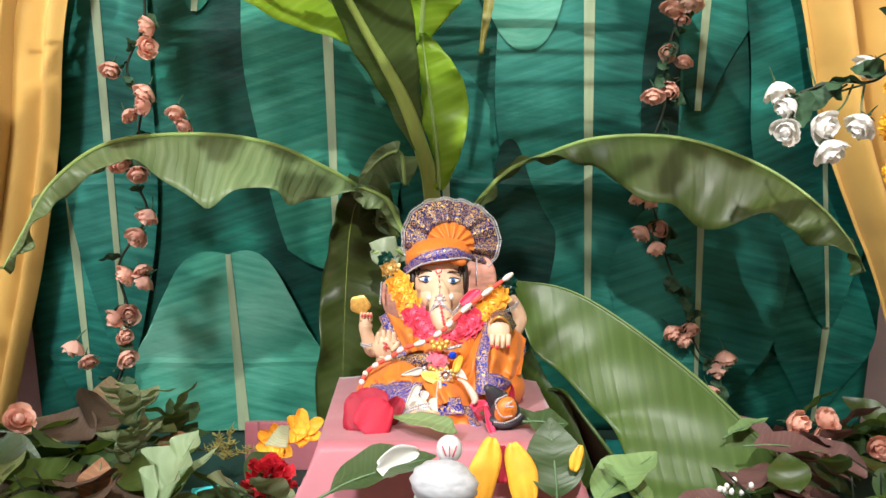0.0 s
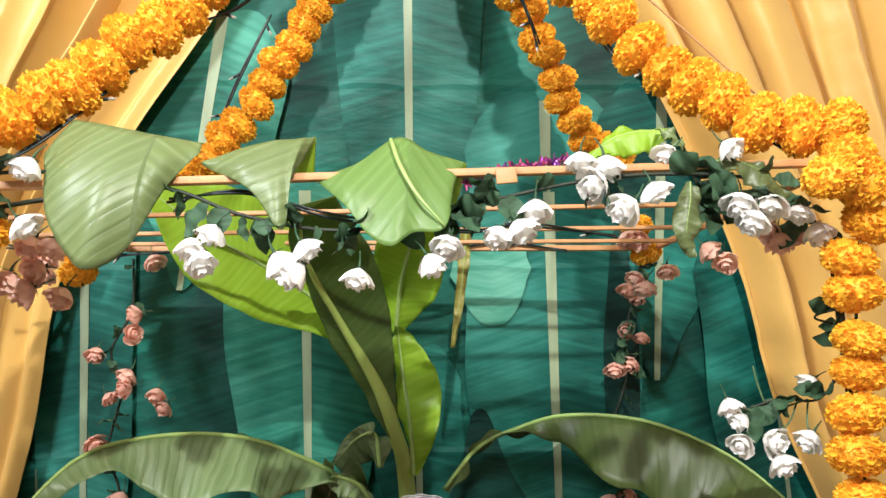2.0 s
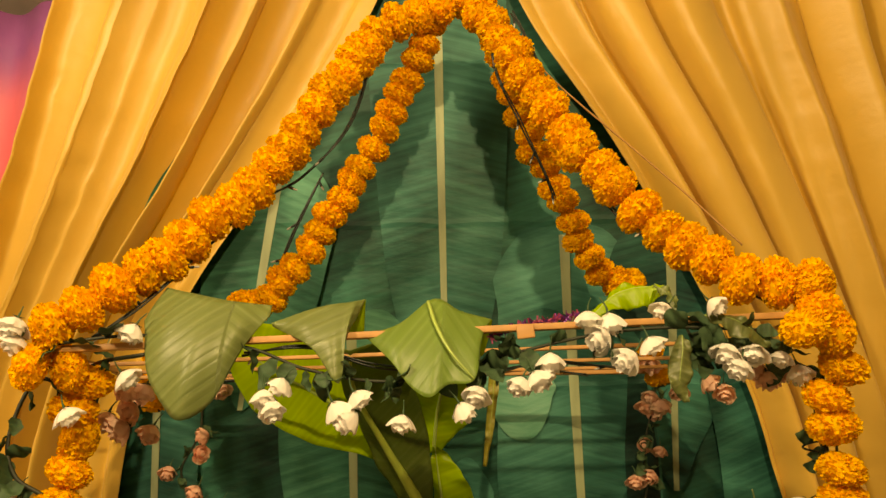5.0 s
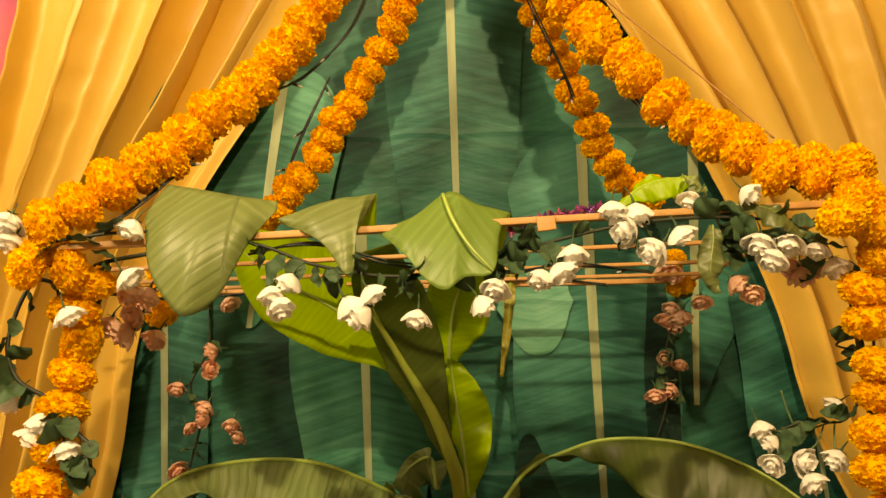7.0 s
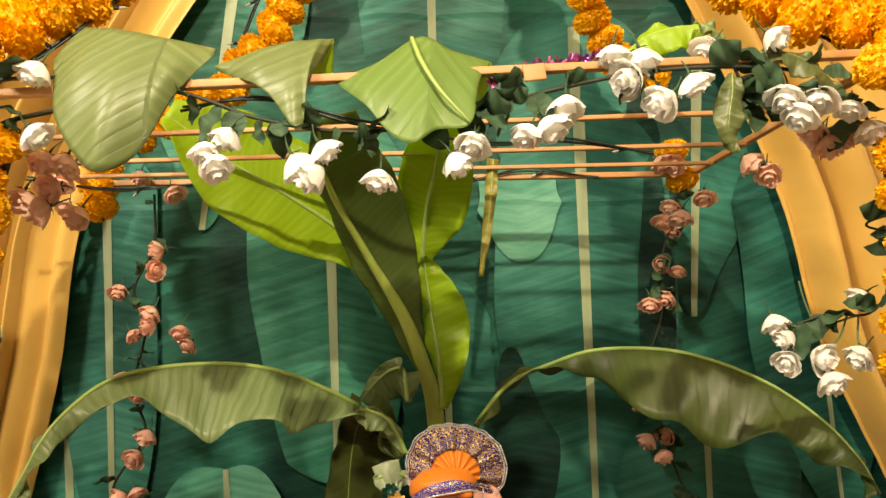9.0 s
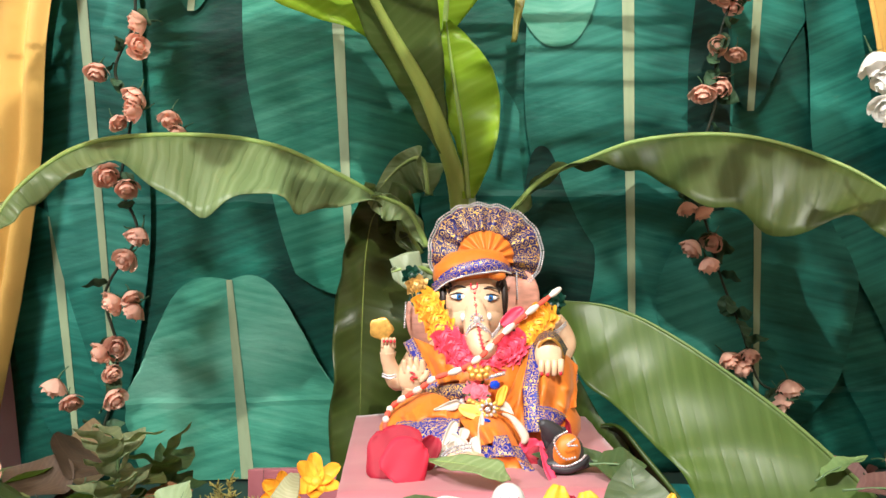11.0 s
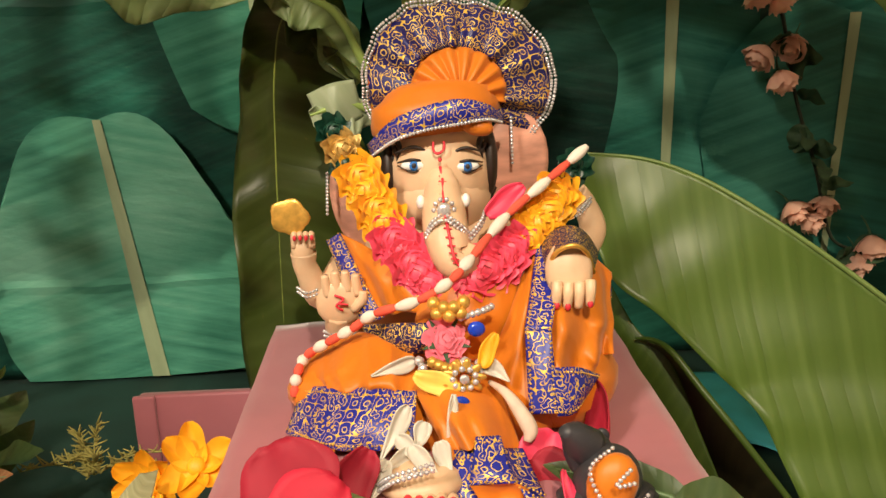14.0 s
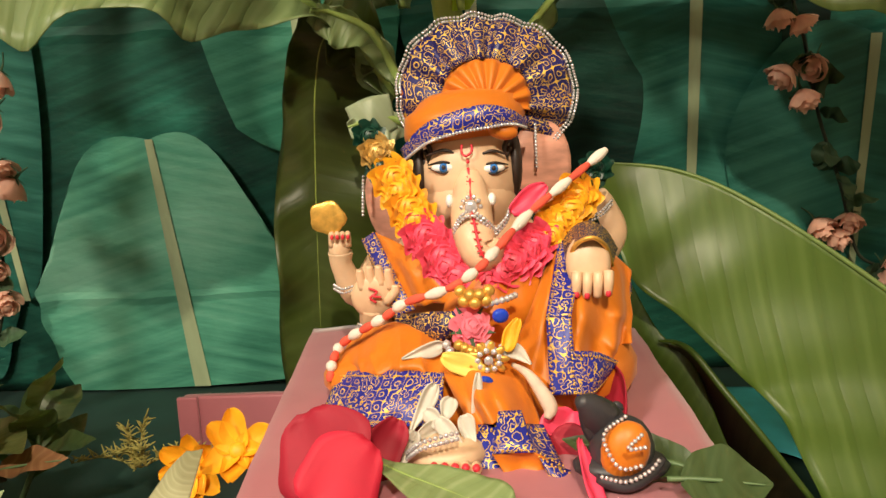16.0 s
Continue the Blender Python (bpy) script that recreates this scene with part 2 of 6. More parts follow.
def spline(pts, n):
    """n + 1 points along a smooth curve through pts (vectors or numbers)."""
    pts = [Vector(p) if hasattr(p, "__len__") else p for p in pts]
    out, m = [], len(pts) - 1
    for k in range(n + 1):
        f = k / n * m
        i = min(int(f), m - 1)
        u = f - i
        p1, p2 = pts[i], pts[i + 1]
        p0 = pts[i - 1] if i > 0 else p1 * 2 - p2
        p3 = pts[i + 2] if i + 2 <= m else p2 * 2 - p1
        out.append(((p1 * 2) + (p2 - p0) * u + (p0 * 2 - p1 * 5 + p2 * 4 - p3) * u * u + (p1 * 3 - p0 - p2 * 3 + p3) * u ** 3) * 0.5)
    return out


def tube(bm, pts, radii, sides=8, n=None, mat=0):
    """A tapered tube along the curve through pts."""
    n = n or max(4, 5 * (len(pts) - 1))
    c = spline(pts, n)
    r = spline(list(radii), n) if len(radii) > 1 else [radii[0]] * (n + 1)
    rings, ref = [], Vector((0.31, 0.2, 0.93)).normalized()
    for i, p in enumerate(c):
        d = (c[min(i + 1, n)] - c[max(i - 1, 0)]).normalized()
        a = d.cross(ref)
        if a.length < 1e-3:
            a = d.cross(Vector((1, 0, 0)))
        a.normalize()
        b = d.cross(a)
        ref = a.cross(d)
        rings.append([bm.verts.new(p + (a * math.cos(k * math.tau / sides) + b * math.sin(k * math.tau / sides)) * max(r[i], 0.0002)) for k in range(sides)])
    fs = []
    for p, q in zip(rings, rings[1:]):
        for k in range(sides):
            fs.append(bm.faces.new((p[k], p[(k + 1) % sides], q[(k + 1) % sides], q[k])))
    fs.append(bm.faces.new(rings[0][::-1]))
    fs.append(bm.faces.new(rings[-1]))
    for f in fs:
        f.material_index = mat
    return bm


def blob(bm, at, size, turn=(0, 0, 0), mat=0, u=14, v=9, shape=None):
    """An ellipsoid, or one reshaped by shape(unit vector) -> unit vector."""
    m = pose(*at, *turn) @ Matrix.Diagonal((*size, 1))
    got = bmesh.ops.create_uvsphere(bm, u_segments=u, v_segments=v, radius=1)
    for x in got["verts"]:
        x.co = m @ (shape(x.co) if shape else x.co)
    for f in {f for x in got["verts"] for f in x.link_faces}:
        f.material_index = mat
    return bm


def box(bm, lo, hi, bevel=0.0, mat=0):
    got = bmesh.ops.create_cube(bm, size=1)
    for v in got["verts"]:
        v.co = Vector([lo[i] + (v.co[i] + 0.5) * (hi[i] - lo[i]) for i in range(3)])
    if bevel:
        es = list({e for v in got["verts"] for e in v.link_edges})
        bmesh.ops.bevel(bm, geom=es, offset=bevel, segments=2, affect="EDGES", profile=0.6)
    for f in bm.faces:
        if mat and f.material_index == 0:
            f.material_index = mat
    return bm


def grid(f, nu, nv, uvf=None, close_u=False):
    """A sheet from f(u, v) with u, v in 0..1."""
    bm = bmesh.new()
    lay = bm.loops.layers.uv.new("UVMap") if uvf else None
    vs = [[bm.verts.new(f(i / nu, j / nv)) for i in range(nu + 1)] for j in range(nv + 1)]
    for j in range(nv):
        for i in range(nu):
            face = bm.faces.new((vs[j][i], vs[j][i + 1], vs[j + 1][i + 1], vs[j + 1][i]))
            if lay:
                for lp, (a, b) in zip(face.loops, ((i, j), (i + 1, j), (i + 1, j + 1), (i, j + 1))):
                    lp[lay].uv = uvf(a / nu, b / nv)
    return bm


def thicken(ob, t):
    s = ob.modifiers.new("thickness", "SOLIDIFY")
    s.thickness, s.offset = t, 0
    return ob


# ---------------------------------------------------------------- room
def slab(name, lo, hi, material, label, category):
    ob = part(name, box(bmesh.new(), lo, hi), material, smooth=False)
    return tagged(ob, label, category, kind="structure")


slab("floor", (-2.2, -2.4, -0.1), (2.2, 2.0, 0.0), FLOOR, "plain beige tiled floor of the room", "floor")
slab("ceiling", (-2.3, -2.5, 2.80), (2.3, 2.1, 2.90), CREAM, "plain cream painted ceiling", "ceiling")
slab("wall_north", (-2.3, 1.80, 0.0), (2.3, 1.92, 2.80), WALL, "pale lilac painted wall behind the curtains", "wall")
slab("wall_south", (-2.3, -2.5, 0.0), (2.3, -2.4, 2.80), CREAM, "plain cream painted wall", "wall")
slab("wall_east", (2.2, -2.4, 0.0), (2.3, 1.80, 2.80), CREAM, "plain cream painted wall", "wall")
slab("wall_west", (-2.3, -2.4, 0.0), (-2.2, 1.80, 2.80), CREAM, "plain cream painted wall", "wall")


def cloth_y(x, z):
    """The printed cloth: it leans a little towards the room at its top."""
    y = 1.41 - 0.22 * (z - 1.43)
    return y + 0.006 * noise.noise((x * 3.0, z * 2.0, 0.3)) + 0.003 * noise.noise((x * 9, z * 4, 1.7))


def build_backdrop():
    root = thing("backdrop", "green cloth backdrop printed with large banana leaves, hung behind the altar", "backdrop cloth")
    bm = grid(lambda u, v: Vector((-0.795 + 1.625 * u, cloth_y(-0.795 + 1.625 * u, 0.84 + 1.84 * v) + 0.004, 0.84 + 1.84 * v)), 90, 90,
              lambda u, v: (u * 2.0, v * 1.9))
    thicken(part("cloth", bm, PRINT_DARK, root, "dark green printed polyester"), 0.001)
    # base x, z; tip x, z; half width; roundness of the tip; print; layer
    leaves = [
        ((-0.02, 2.62), (-0.010, 1.66), 0.150, 0.5, 1, 1), ((-0.36, 2.12), (-0.44, 1.62), 0.135, 0.3, 0, 2),
        ((0.245, 1.97), (0.250, 1.56), 0.150, 0.3, 1, 2), ((0.47, 1.99), (0.46, 1.45), 0.13, 0.3, 2, 3),
        ((0.252, 1.80), (0.276, 1.06), 0.165, 0.6, 1, 4), ((-0.207, 1.80), (-0.198, 1.16), 0.150, 0.6, 0, 4),
        ((-0.402, 1.190), (-0.391, 0.843), 0.165, 0.95, 3, 6), ((0.478, 1.275), (0.495, 0.850), 0.165, 0.4, 1, 6),
        ((-0.612, 1.75), (-0.613, 0.98), 0.090, 0.4, 1, 3), ((0.655, 1.75), (0.735, 1.05), 0.135, 0.3, 2, 5),
        ((0.00, 1.50), (0.012, 1.10), 0.085, 0.4, 1, 3), ((0.150, 1.552), (0.135, 1.72), 0.075, 0.9, 3, 6),
        ((-0.70, 2.2), (-0.72, 1.60), 0.12, 0.4, 0, 2), ((0.72, 2.2), (0.70, 1.72), 0.12, 0.4, 1, 2),
        ((-0.69, 1.30), (-0.69, 0.86), 0.095, 0.4, 1, 2), ((0.74, 1.20), (0.73, 0.86), 0.10, 0.4, 2, 2),
        # two near-black strips: shadow on the cloth, put in as print
        ((0.385, 1.74), (0.400, 1.10), 0.034, 0.5, 4, 5), ((0.120, 1.40), (0.150, 0.98), 0.075, 0.4, 4, 5),
    ]
    for k, (a, b, w, tip, kind, layer) in enumerate(leaves):
        ax, ay = Vector(a), Vector(b)
        d = ay - ax
        length = d.length
        d.normalize()
        side = Vector((-d.y, d.x))
        off = 0.0024 * layer

        def place(s, v, extra=0.0):
            wide = w * (0.5 + 0.5 * min(1, v / 0.3) if kind == 4 else 1) * (1 - max(0, (v - 0.35) / 0.65) ** 2 * (1 - tip)) * (1 + 0.03 * math.sin(9 * v + k))
            if k == 6:
                wide = w * (1.22 if s < 0 else 1.0) * (0.80 + 0.20 * math.sin(math.pi / 2 * min(1, v / 0.45))) * (1 - 0.10 * (max(0, v - 0.55) / 0.45) ** 2) * (1 + 0.012 * math.sin(23 * v))
            t = abs(s)
            notch = 0.0 if kind == 4 or k == 11 else 0.011 if k == 6 else 0.020
            drop = (-notch * math.sin(math.pi * min(1, t * 1.3)) + (0.6 if notch else 1.3) * w * t ** (5 if notch else 2.5)) * (1 - v) ** 2 + (0.42 * w * t ** 2.4 * (1 - v) ** 2 if k == 6 else 0) - 0.10 * (1 - tip) * t * t * v * v
            p = ax + d * (length * v + drop) + side * (s * wide)
            return Vector((p.x, cloth_y(p.x, p.y) - off - extra, p.y))

        
        def flat(u, v):
            p = place(2 * u - 1, v)
            q = Vector((p.x, p.z)) - ax
            return (q.dot(side), q.dot(d) + k * 1.7)

        leaf = part("printed_leaf", grid(lambda u, v: place(2 * u - 1, v), 22, 34, flat), PRINTS[kind], root)
        if k == 11 or kind == 4:
            continue
        rw = 0.011 * (0.6 if k in (7, 9) else 0.8 if w < 0.12 else 1.0)
        part("printed_midrib", grid(lambda u, v: place(0, v, 0.0016) + Vector(((2 * u - 1) * rw * (0.45 + 0.6 * v if k == 6 else 1 - 0.5 * v), 0, 0)), 2, 30), PRINT_RIB, leaf)


build_backdrop()

CURTAIN_L = [(-0.03, 2.75), (-0.156, 2.44), (-0.357, 2.13), (-0.552, 1.87), (-0.677, 1.64), (-0.735, 1.35), (-0.835, 1.03), (-0.96, 0.70)]
CURTAIN_R = [(0.03, 2.75), (0.150, 2.44), (0.353, 2.14), (0.519, 1.86), (0.628, 1.64), (0.700, 1.40), (0.855, 1.10), (1.0, 0.70)]


def build_curtain(edge, outer_top, outer_low, seed, folds):
    """Gathered at the top, drawn aside: folds run from the top to the bunched lower part."""
    inner = spline([Vector(e) for e in edge], 120)
    rnd = random.Random(seed)
    ph = [rnd.uniform(0, 6.28) for _ in range(4)]

    def f(u, v):
        q = inner[min(120, int(v * 120 + 0.5))]
        z = q.y
        outer = outer_top + (outer_low - outer_top) * v
        uu = u + 0.02 * math.sin(5 * u + ph[2])
        edge_x = q.x * (0.957 - 0.03 * v)
        x = edge_x + (outer - edge_x) * uu
        deep = 0.034 + 0.014 * min(1, v * 1.6)
        ang = u * folds + ph[0] + 1.5 * math.sin(u * 7 + ph[1]) + 0.5 * math.sin(v * 2.2 + u * 5)
        size = 0.75 + 0.35 * math.sin(u * 11 + ph[3])
        small = math.sin(u * 71 + ph[1] + v * 1.8 + 1.2 * math.sin(u * 9))
        ease = 0.35 + 0.65 * min(1, u * 9)
        y = 1.41 - 0.22 * (z - 1.43) - 0.052 - deep * ease * (1.25 * size * math.cos(ang) + 0.24 * small * (0.5 + 0.5 * v))
        y -= 0.035 * math.sin(min(1, u * 6) * math.pi) * v
        y += 0.006 * noise.noise((x * 8, z * 5, seed))
        droop = 0.0035 * max(0, noise.noise((u * 9, z * 7, seed + 4))) * math.sin(z * 70 + u * 20)
        return Vector((x + (0.85 / folds * size * math.sin(ang) + 0.006 * math.cos(u * 71)) * ease * min(1, (1 - u) * 8), y - droop, z))

    return grid(f, 240, 100)


root = thing("curtain", "golden yellow satin curtain drawn aside in deep folds, dark inner edge", "curtain", "pair of curtains")
thicken(part("drape", build_curtain(CURTAIN_L, -0.766, -1.256, 3, 30), GOLD_CURTAIN, root), 0.0015)
root = thing("curtain", "golden yellow satin curtain drawn aside with a long slack cord line", "curtain", "pair of curtains")
thicken(part("drape", build_curtain(CURTAIN_R, 1.00, 1.20, 8, 40), GOLD_CURTAIN, root), 0.0015)

# table with its dark cloth
root = thing("altar_table", "altar table covered with a dark green cloth", "table")
bm = box(bmesh.new(), (-1.0, 0.42, 0.80), (1.0, 1.60, 0.838), 0.006)
part("tabletop", bm, DARK_CLOTH, root)
for sx in (-0.94, 0.94):
    for sy in (0.48, 1.54):
        part("leg", box(bmesh.new(), (sx - 0.03, sy - 0.03, 0.0), (sx + 0.03, sy + 0.03, 0.80), 0.004), WOOD, root)
part("cloth_skirt", grid(lambda u, v: Vector((-1.0 + 2 * u, 0.417 - 0.015 * math.sin(u * 60) * (1 - v), 0.25 + 0.588 * v)), 120, 8), DARK_CLOTH, root)

root = thing("side_cloth", "hanging cloth shading from purple to pink beside the curtain", "cloth")
SIDE_CLOTH, nt, p = node_mat("pink_purple_cloth")
sep = nt.nodes.new("ShaderNodeSeparateXYZ")
link(nt, nt.nodes.new("ShaderNodeTexCoord").outputs["Object"], sep.inputs[0])
wob = noise_tex(nt, 6, 3)
hz = math_n(nt, "ADD", math_n(nt, "MULTIPLY", sep.outputs[2], 0.25), math_n(nt, "MULTIPLY", wob.outputs["Fac"], 0.05))
link(nt, ramp(nt, hz, [(0.525, (0.75, 0.03, 0.02)), (0.55, (0.85, 0.16, 0.17)), (0.625, (0.82, 0.18, 0.25)), (0.67, (0.34, 0.10, 0.32))]).outputs["Color"], p.inputs["Base Color"])
p.inputs["Roughness"].default_value = 0.6
bump(nt, p, wob.outputs["Fac"], 0.3, 0.01)
thicken(part("drape", grid(lambda u, v: Vector((-1.85 + 0.86 * u, 1.60 + 0.03 * math.sin(u * 25) - 0.12 * v, 0.6 + 2.1 * v)), 60, 20), SIDE_CLOTH, root), 0.002)


# ---------------------------------------------------------------- canopy frame
def strip(name, a, b, w, h, parent, material=WOOD):
    a, b = Vector(a), Vector(b)
    bm = box(bmesh.new(), (-w / 2, -h / 2, 0), (w / 2, h / 2, (b - a).length), 0.0012)
    ob = part(name, bm, material, parent)
    ob.matrix_basis = Matrix.Translation(a) @ (b - a).to_track_quat("Z", "Y").to_matrix().to_4x4()
    return ob


FL, FR = (-0.559, 0.760, 1.628), (0.495, 0.760, 1.664)
BL, BR = (-0.575, 1.200, 1.661), (0.407, 1.200, 1.663)


def build_canopy():
    root = thing("canopy_frame", "small tent-shaped canopy frame of thin bare wood strips", "canopy frame")
    for name, a, b in (("front_beam", FL, FR), ("back_beam", BL, BR), ("side_beam", FL, BL), ("side_beam", FR, BR)):
        strip(name, a, b, 0.010, 0.009, root)
    for k in (0.35, 0.64, 0.84):
        a, b = Vector(FL).lerp(Vector(BL), k), Vector(FR).lerp(Vector(BR), k)
        strip("slat", a + Vector((0, 0, -0.004)), b + Vector((0, 0, -0.004)), 0.007, 0.006, root)
    for a, b in (((-0.504, 0.850, 1.627), (-0.562, 0.850, 1.342)), ((0.501, 0.820, 1.588), (0.524, 0.860, 1.321))):
        a, b = Vector(a), Vector(b)
        strip("post", a + (b - a) * ((0.838 - a.z) / (b.z - a.z)), a, 0.010, 0.010, root, VINE)
    tag = part("wood_tab", box(bmesh.new(), (-0.012, -0.002, -0.004), (0.012, 0.002, 0.015), 0.0015), WOOD, root)
    tag.matrix_basis = pose(*(0.097, 0.752, 1.638), 0, -6, 0)
    return root


build_canopy()


# ---------------------------------------------------------------- marigolds
def pompom(seed, r):
    """A dense fabric marigold: a full ball of many short crimped petal ends."""
    rnd = random.Random(seed)
    bm = bmesh.new()
    bmesh.ops.create_icosphere(bm, subdivisions=3, radius=r * 0.89)
    n = 620
    for k in range(n):
        z = 1 - 2 * (k + 0.5) / n
        ph = k * 2.39996 + rnd.uniform(-0.3, 0.3)
        q = math.sqrt(max(0, 1 - z * z))
        d = Vector((q * math.cos(ph), q * math.sin(ph), z)).normalized()
        a = d.cross(Vector((rnd.uniform(-1, 1), rnd.uniform(-1, 1), rnd.uniform(-1, 1)))).normalized()
        b = d.cross(a)
        ln, w = r * rnd.uniform(0.94, 1.10), r * rnd.uniform(0.055, 0.10)
        lean = b * rnd.uniform(-0.16, 0.16) * r
        cols = []
        for i in range(3):
            t = i - 1
            fold = b * (0.03 * r * (1 if i % 2 else -1))
            cols.append((bm.verts.new(d * r * 0.84 + a * t * w * 0.8), bm.verts.new(d * ln * (1.0 - 0.05 * t * t + rnd.uniform(-0.03, 0.03)) + a * t * w * 1.3 + fold + lean)))
        for p, q2 in zip(cols, cols[1:]):
            bm.faces.new((p[0], q2[0], q2[1], p[1]))
    return mesh_from("marigold", bm, MARIGOLD)


POMPOMS = [pompom(k, 0.033) for k in range(4)]


def marigold_garland(path, step, size, label, seed, cord=True):
    rnd = random.Random(seed)
    pts = spline(path, 240)
    root = thing("marigold_garland", label, "garland", "marigold garlands")
    if cord:
        bm = bmesh.new()
        tube(bm, pts[::10], [0.002], 5, 60)
        part("string", bm, VINE, root)
    run, last = step, pts[0]
    for i, p in enumerate(pts):
        run += (p - last).length
        last = p
        if run >= step:
            run = 0
            ob = part("marigold", rnd.choice(POMPOMS), None, root)
            way = (pts[min(i + 4, 240)] - pts[max(i - 4, 0)]).normalized() + Vector([rnd.uniform(-0.22, 0.22) for _ in range(3)])
            j = Vector([rnd.uniform(-0.005, 0.005) for _ in range(3)])
            s = size * rnd.uniform(0.94, 1.05)
            ob.matrix_basis = Matrix.Translation(p + j) @ way.to_track_quat("Z", "Y").to_matrix().to_4x4() @ pose(0, 0, 0, 0, 0, rnd.uniform(0, 360)) @ Matrix.Diagonal((s, s, s * 0.72, 1))
    return root


ORANGE = "bright orange fabric marigold garland strung along a canopy strip"
marigold_garland([(0.028, 0.975, 2.335), (-0.117, 0.955, 2.255), (-0.212, 0.890, 2.063), (-0.300, 0.850, 1.912), (-0.415, 0.800, 1.771), (-0.514, 0.765, 1.683), (-0.564, 0.755, 1.649)], 0.042, 1.08, ORANGE, 1)
marigold_garland([(0.028, 0.975, 2.338), (0.086, 0.955, 2.254), (0.160, 0.900, 2.070), (0.240, 0.860, 1.920), (0.337, 0.820, 1.793), (0.412, 0.775, 1.719), (0.499, 0.760, 1.709)], 0.046, 1.08, ORANGE, 2)
marigold_garland([(-0.017, 0.990, 2.332), (-0.069, 1.030, 2.212), (-0.132, 1.070, 2.099), (-0.209, 1.100, 1.973), (-0.287, 1.130, 1.865), (-0.366, 1.160, 1.791), (-0.414, 1.190, 1.800)], 0.036, 0.96, "orange fabric marigold garland on a back strip, in shade", 3)
marigold_garland([(0.070, 0.990, 2.336), (0.120, 1.030, 2.191), (0.161, 1.070, 2.079), (0.212, 1.100, 1.985), (0.248, 1.130, 1.903), (0.309, 1.170, 1.835), (0.369, 1.190, 1.820)], 0.036, 0.96, "orange fabric marigold garland on a back strip, in shade", 4)
marigold_garland([(0.484, 0.745, 1.708), (0.497, 0.745, 1.672), (0.459, 0.740, 1.640), (0.518, 0.760, 1.625), (0.509, 0.790, 1.558), (0.513, 0.800, 1.524), (0.512, 0.810, 1.467), (0.516, 0.820, 1.411), (0.510, 0.830, 1.322), (0.531, 0.840, 1.213), (0.534, 0.840, 1.078)], 0.045, 0.98, "thick orange marigold garland hanging down a canopy post", 5)
marigold_garland([(-0.562, 0.750, 1.602), (-0.504, 0.800, 1.606), (-0.527, 0.820, 1.526), (-0.509, 0.820, 1.505), (-0.523, 0.820, 1.454), (-0.528, 0.820, 1.404), (-0.547, 0.820, 1.342), (-0.518, 0.820, 1.129), (-0.527, 0.820, 1.009)], 0.045, 0.96, "orange marigold garland hanging down a canopy post among vines", 6)
marigold_garland([(-0.457, 1.190, 1.762), (-0.543, 1.200, 1.721), (-0.562, 1.200, 1.649), (-0.547, 1.200, 1.599)], 0.040, 0.95, "orange marigold bunch at a back canopy corner", 7)
marigold_garland([(0.382, 1.200, 1.696), (0.401, 1.200, 1.645), (0.387, 1.200, 1.631)], 0.040, 0.85, "orange marigold bunch at a back canopy corner", 8)


# ---------------------------------------------------------------- banana leaves
def leaf(name, mid, wide_a, wide_b, side_a, side_b, material, parent, wave=0.006, curl=0.15, seed=0, rib=0.004, n=44, nu=7, ribmat=None, freq=7.0, label="", scallop=0.0):
    """A blade on both sides of a midrib. wide_*: half widths along it; side_*: where each half points (start and end)."""
    c = spline(mid, n)
    wa, wb = spline(list(wide_a), n), spline(list(wide_b), n)
    length = sum((q - p).length for p, q in zip(c, c[1:]))
    rnd = random.Random(seed)
    ph = rnd.uniform(0, 6)

    def f(u, v):
        j = int(round(v * n))
        s = 2 * u - 1
        d = (c[min(j + 1, n)] - c[max(j - 1, 0)]).normalized()
        ends = side_a if s < 0 else side_b
        sd = (Vector(ends[0]).lerp(Vector(ends[-1]), v))
        sd = (sd - d * sd.dot(d)).normalized()
        nor = d.cross(sd)
        if s > 0:
            nor = -nor
        w = max((wa if s < 0 else wb)[j], 0.0005) * (1 + scallop * math.sin(v * freq * 2.9 + ph))
        t = abs(s)
        p = c[j] + sd * (w * (t - 0.12 * curl * t * t))
        p += nor * (w * curl * t * t + wave * t * t * math.sin(v * freq * 2.2 + ph + (2.1 if s > 0 else 0)) + 0.35 * wave * t * math.sin(v * freq * 6.1 + ph * 2))
        p -= nor * 0.006 * math.sin(min(1, t * 6) * math.pi) * 0.2
        return p

    ob = part(name, grid(f, 2 * nu, n, lambda u, v: ((2 * u - 1) * 0.5 * (wa[int(round(v * n))] + wb[int(round(v * n))]), v * length + seed)), material, parent, label)
    thicken(ob, 0.0009)
    bm = bmesh.new()
    tube(bm, c[::4], [rib, rib * 0.8, rib * 0.25], 8, n)
    part("midrib", bm, ribmat or FLESH_RIB, ob)
    return ob


# pale underside, whitened further for the light that falls on the fold
LIT_UNDERSIDE = leaf_mat("lit_leaf_underside", (0.38, 0.46, 0.29), (0.45, 0.52, 0.36), see=0.15, relief=0.1)


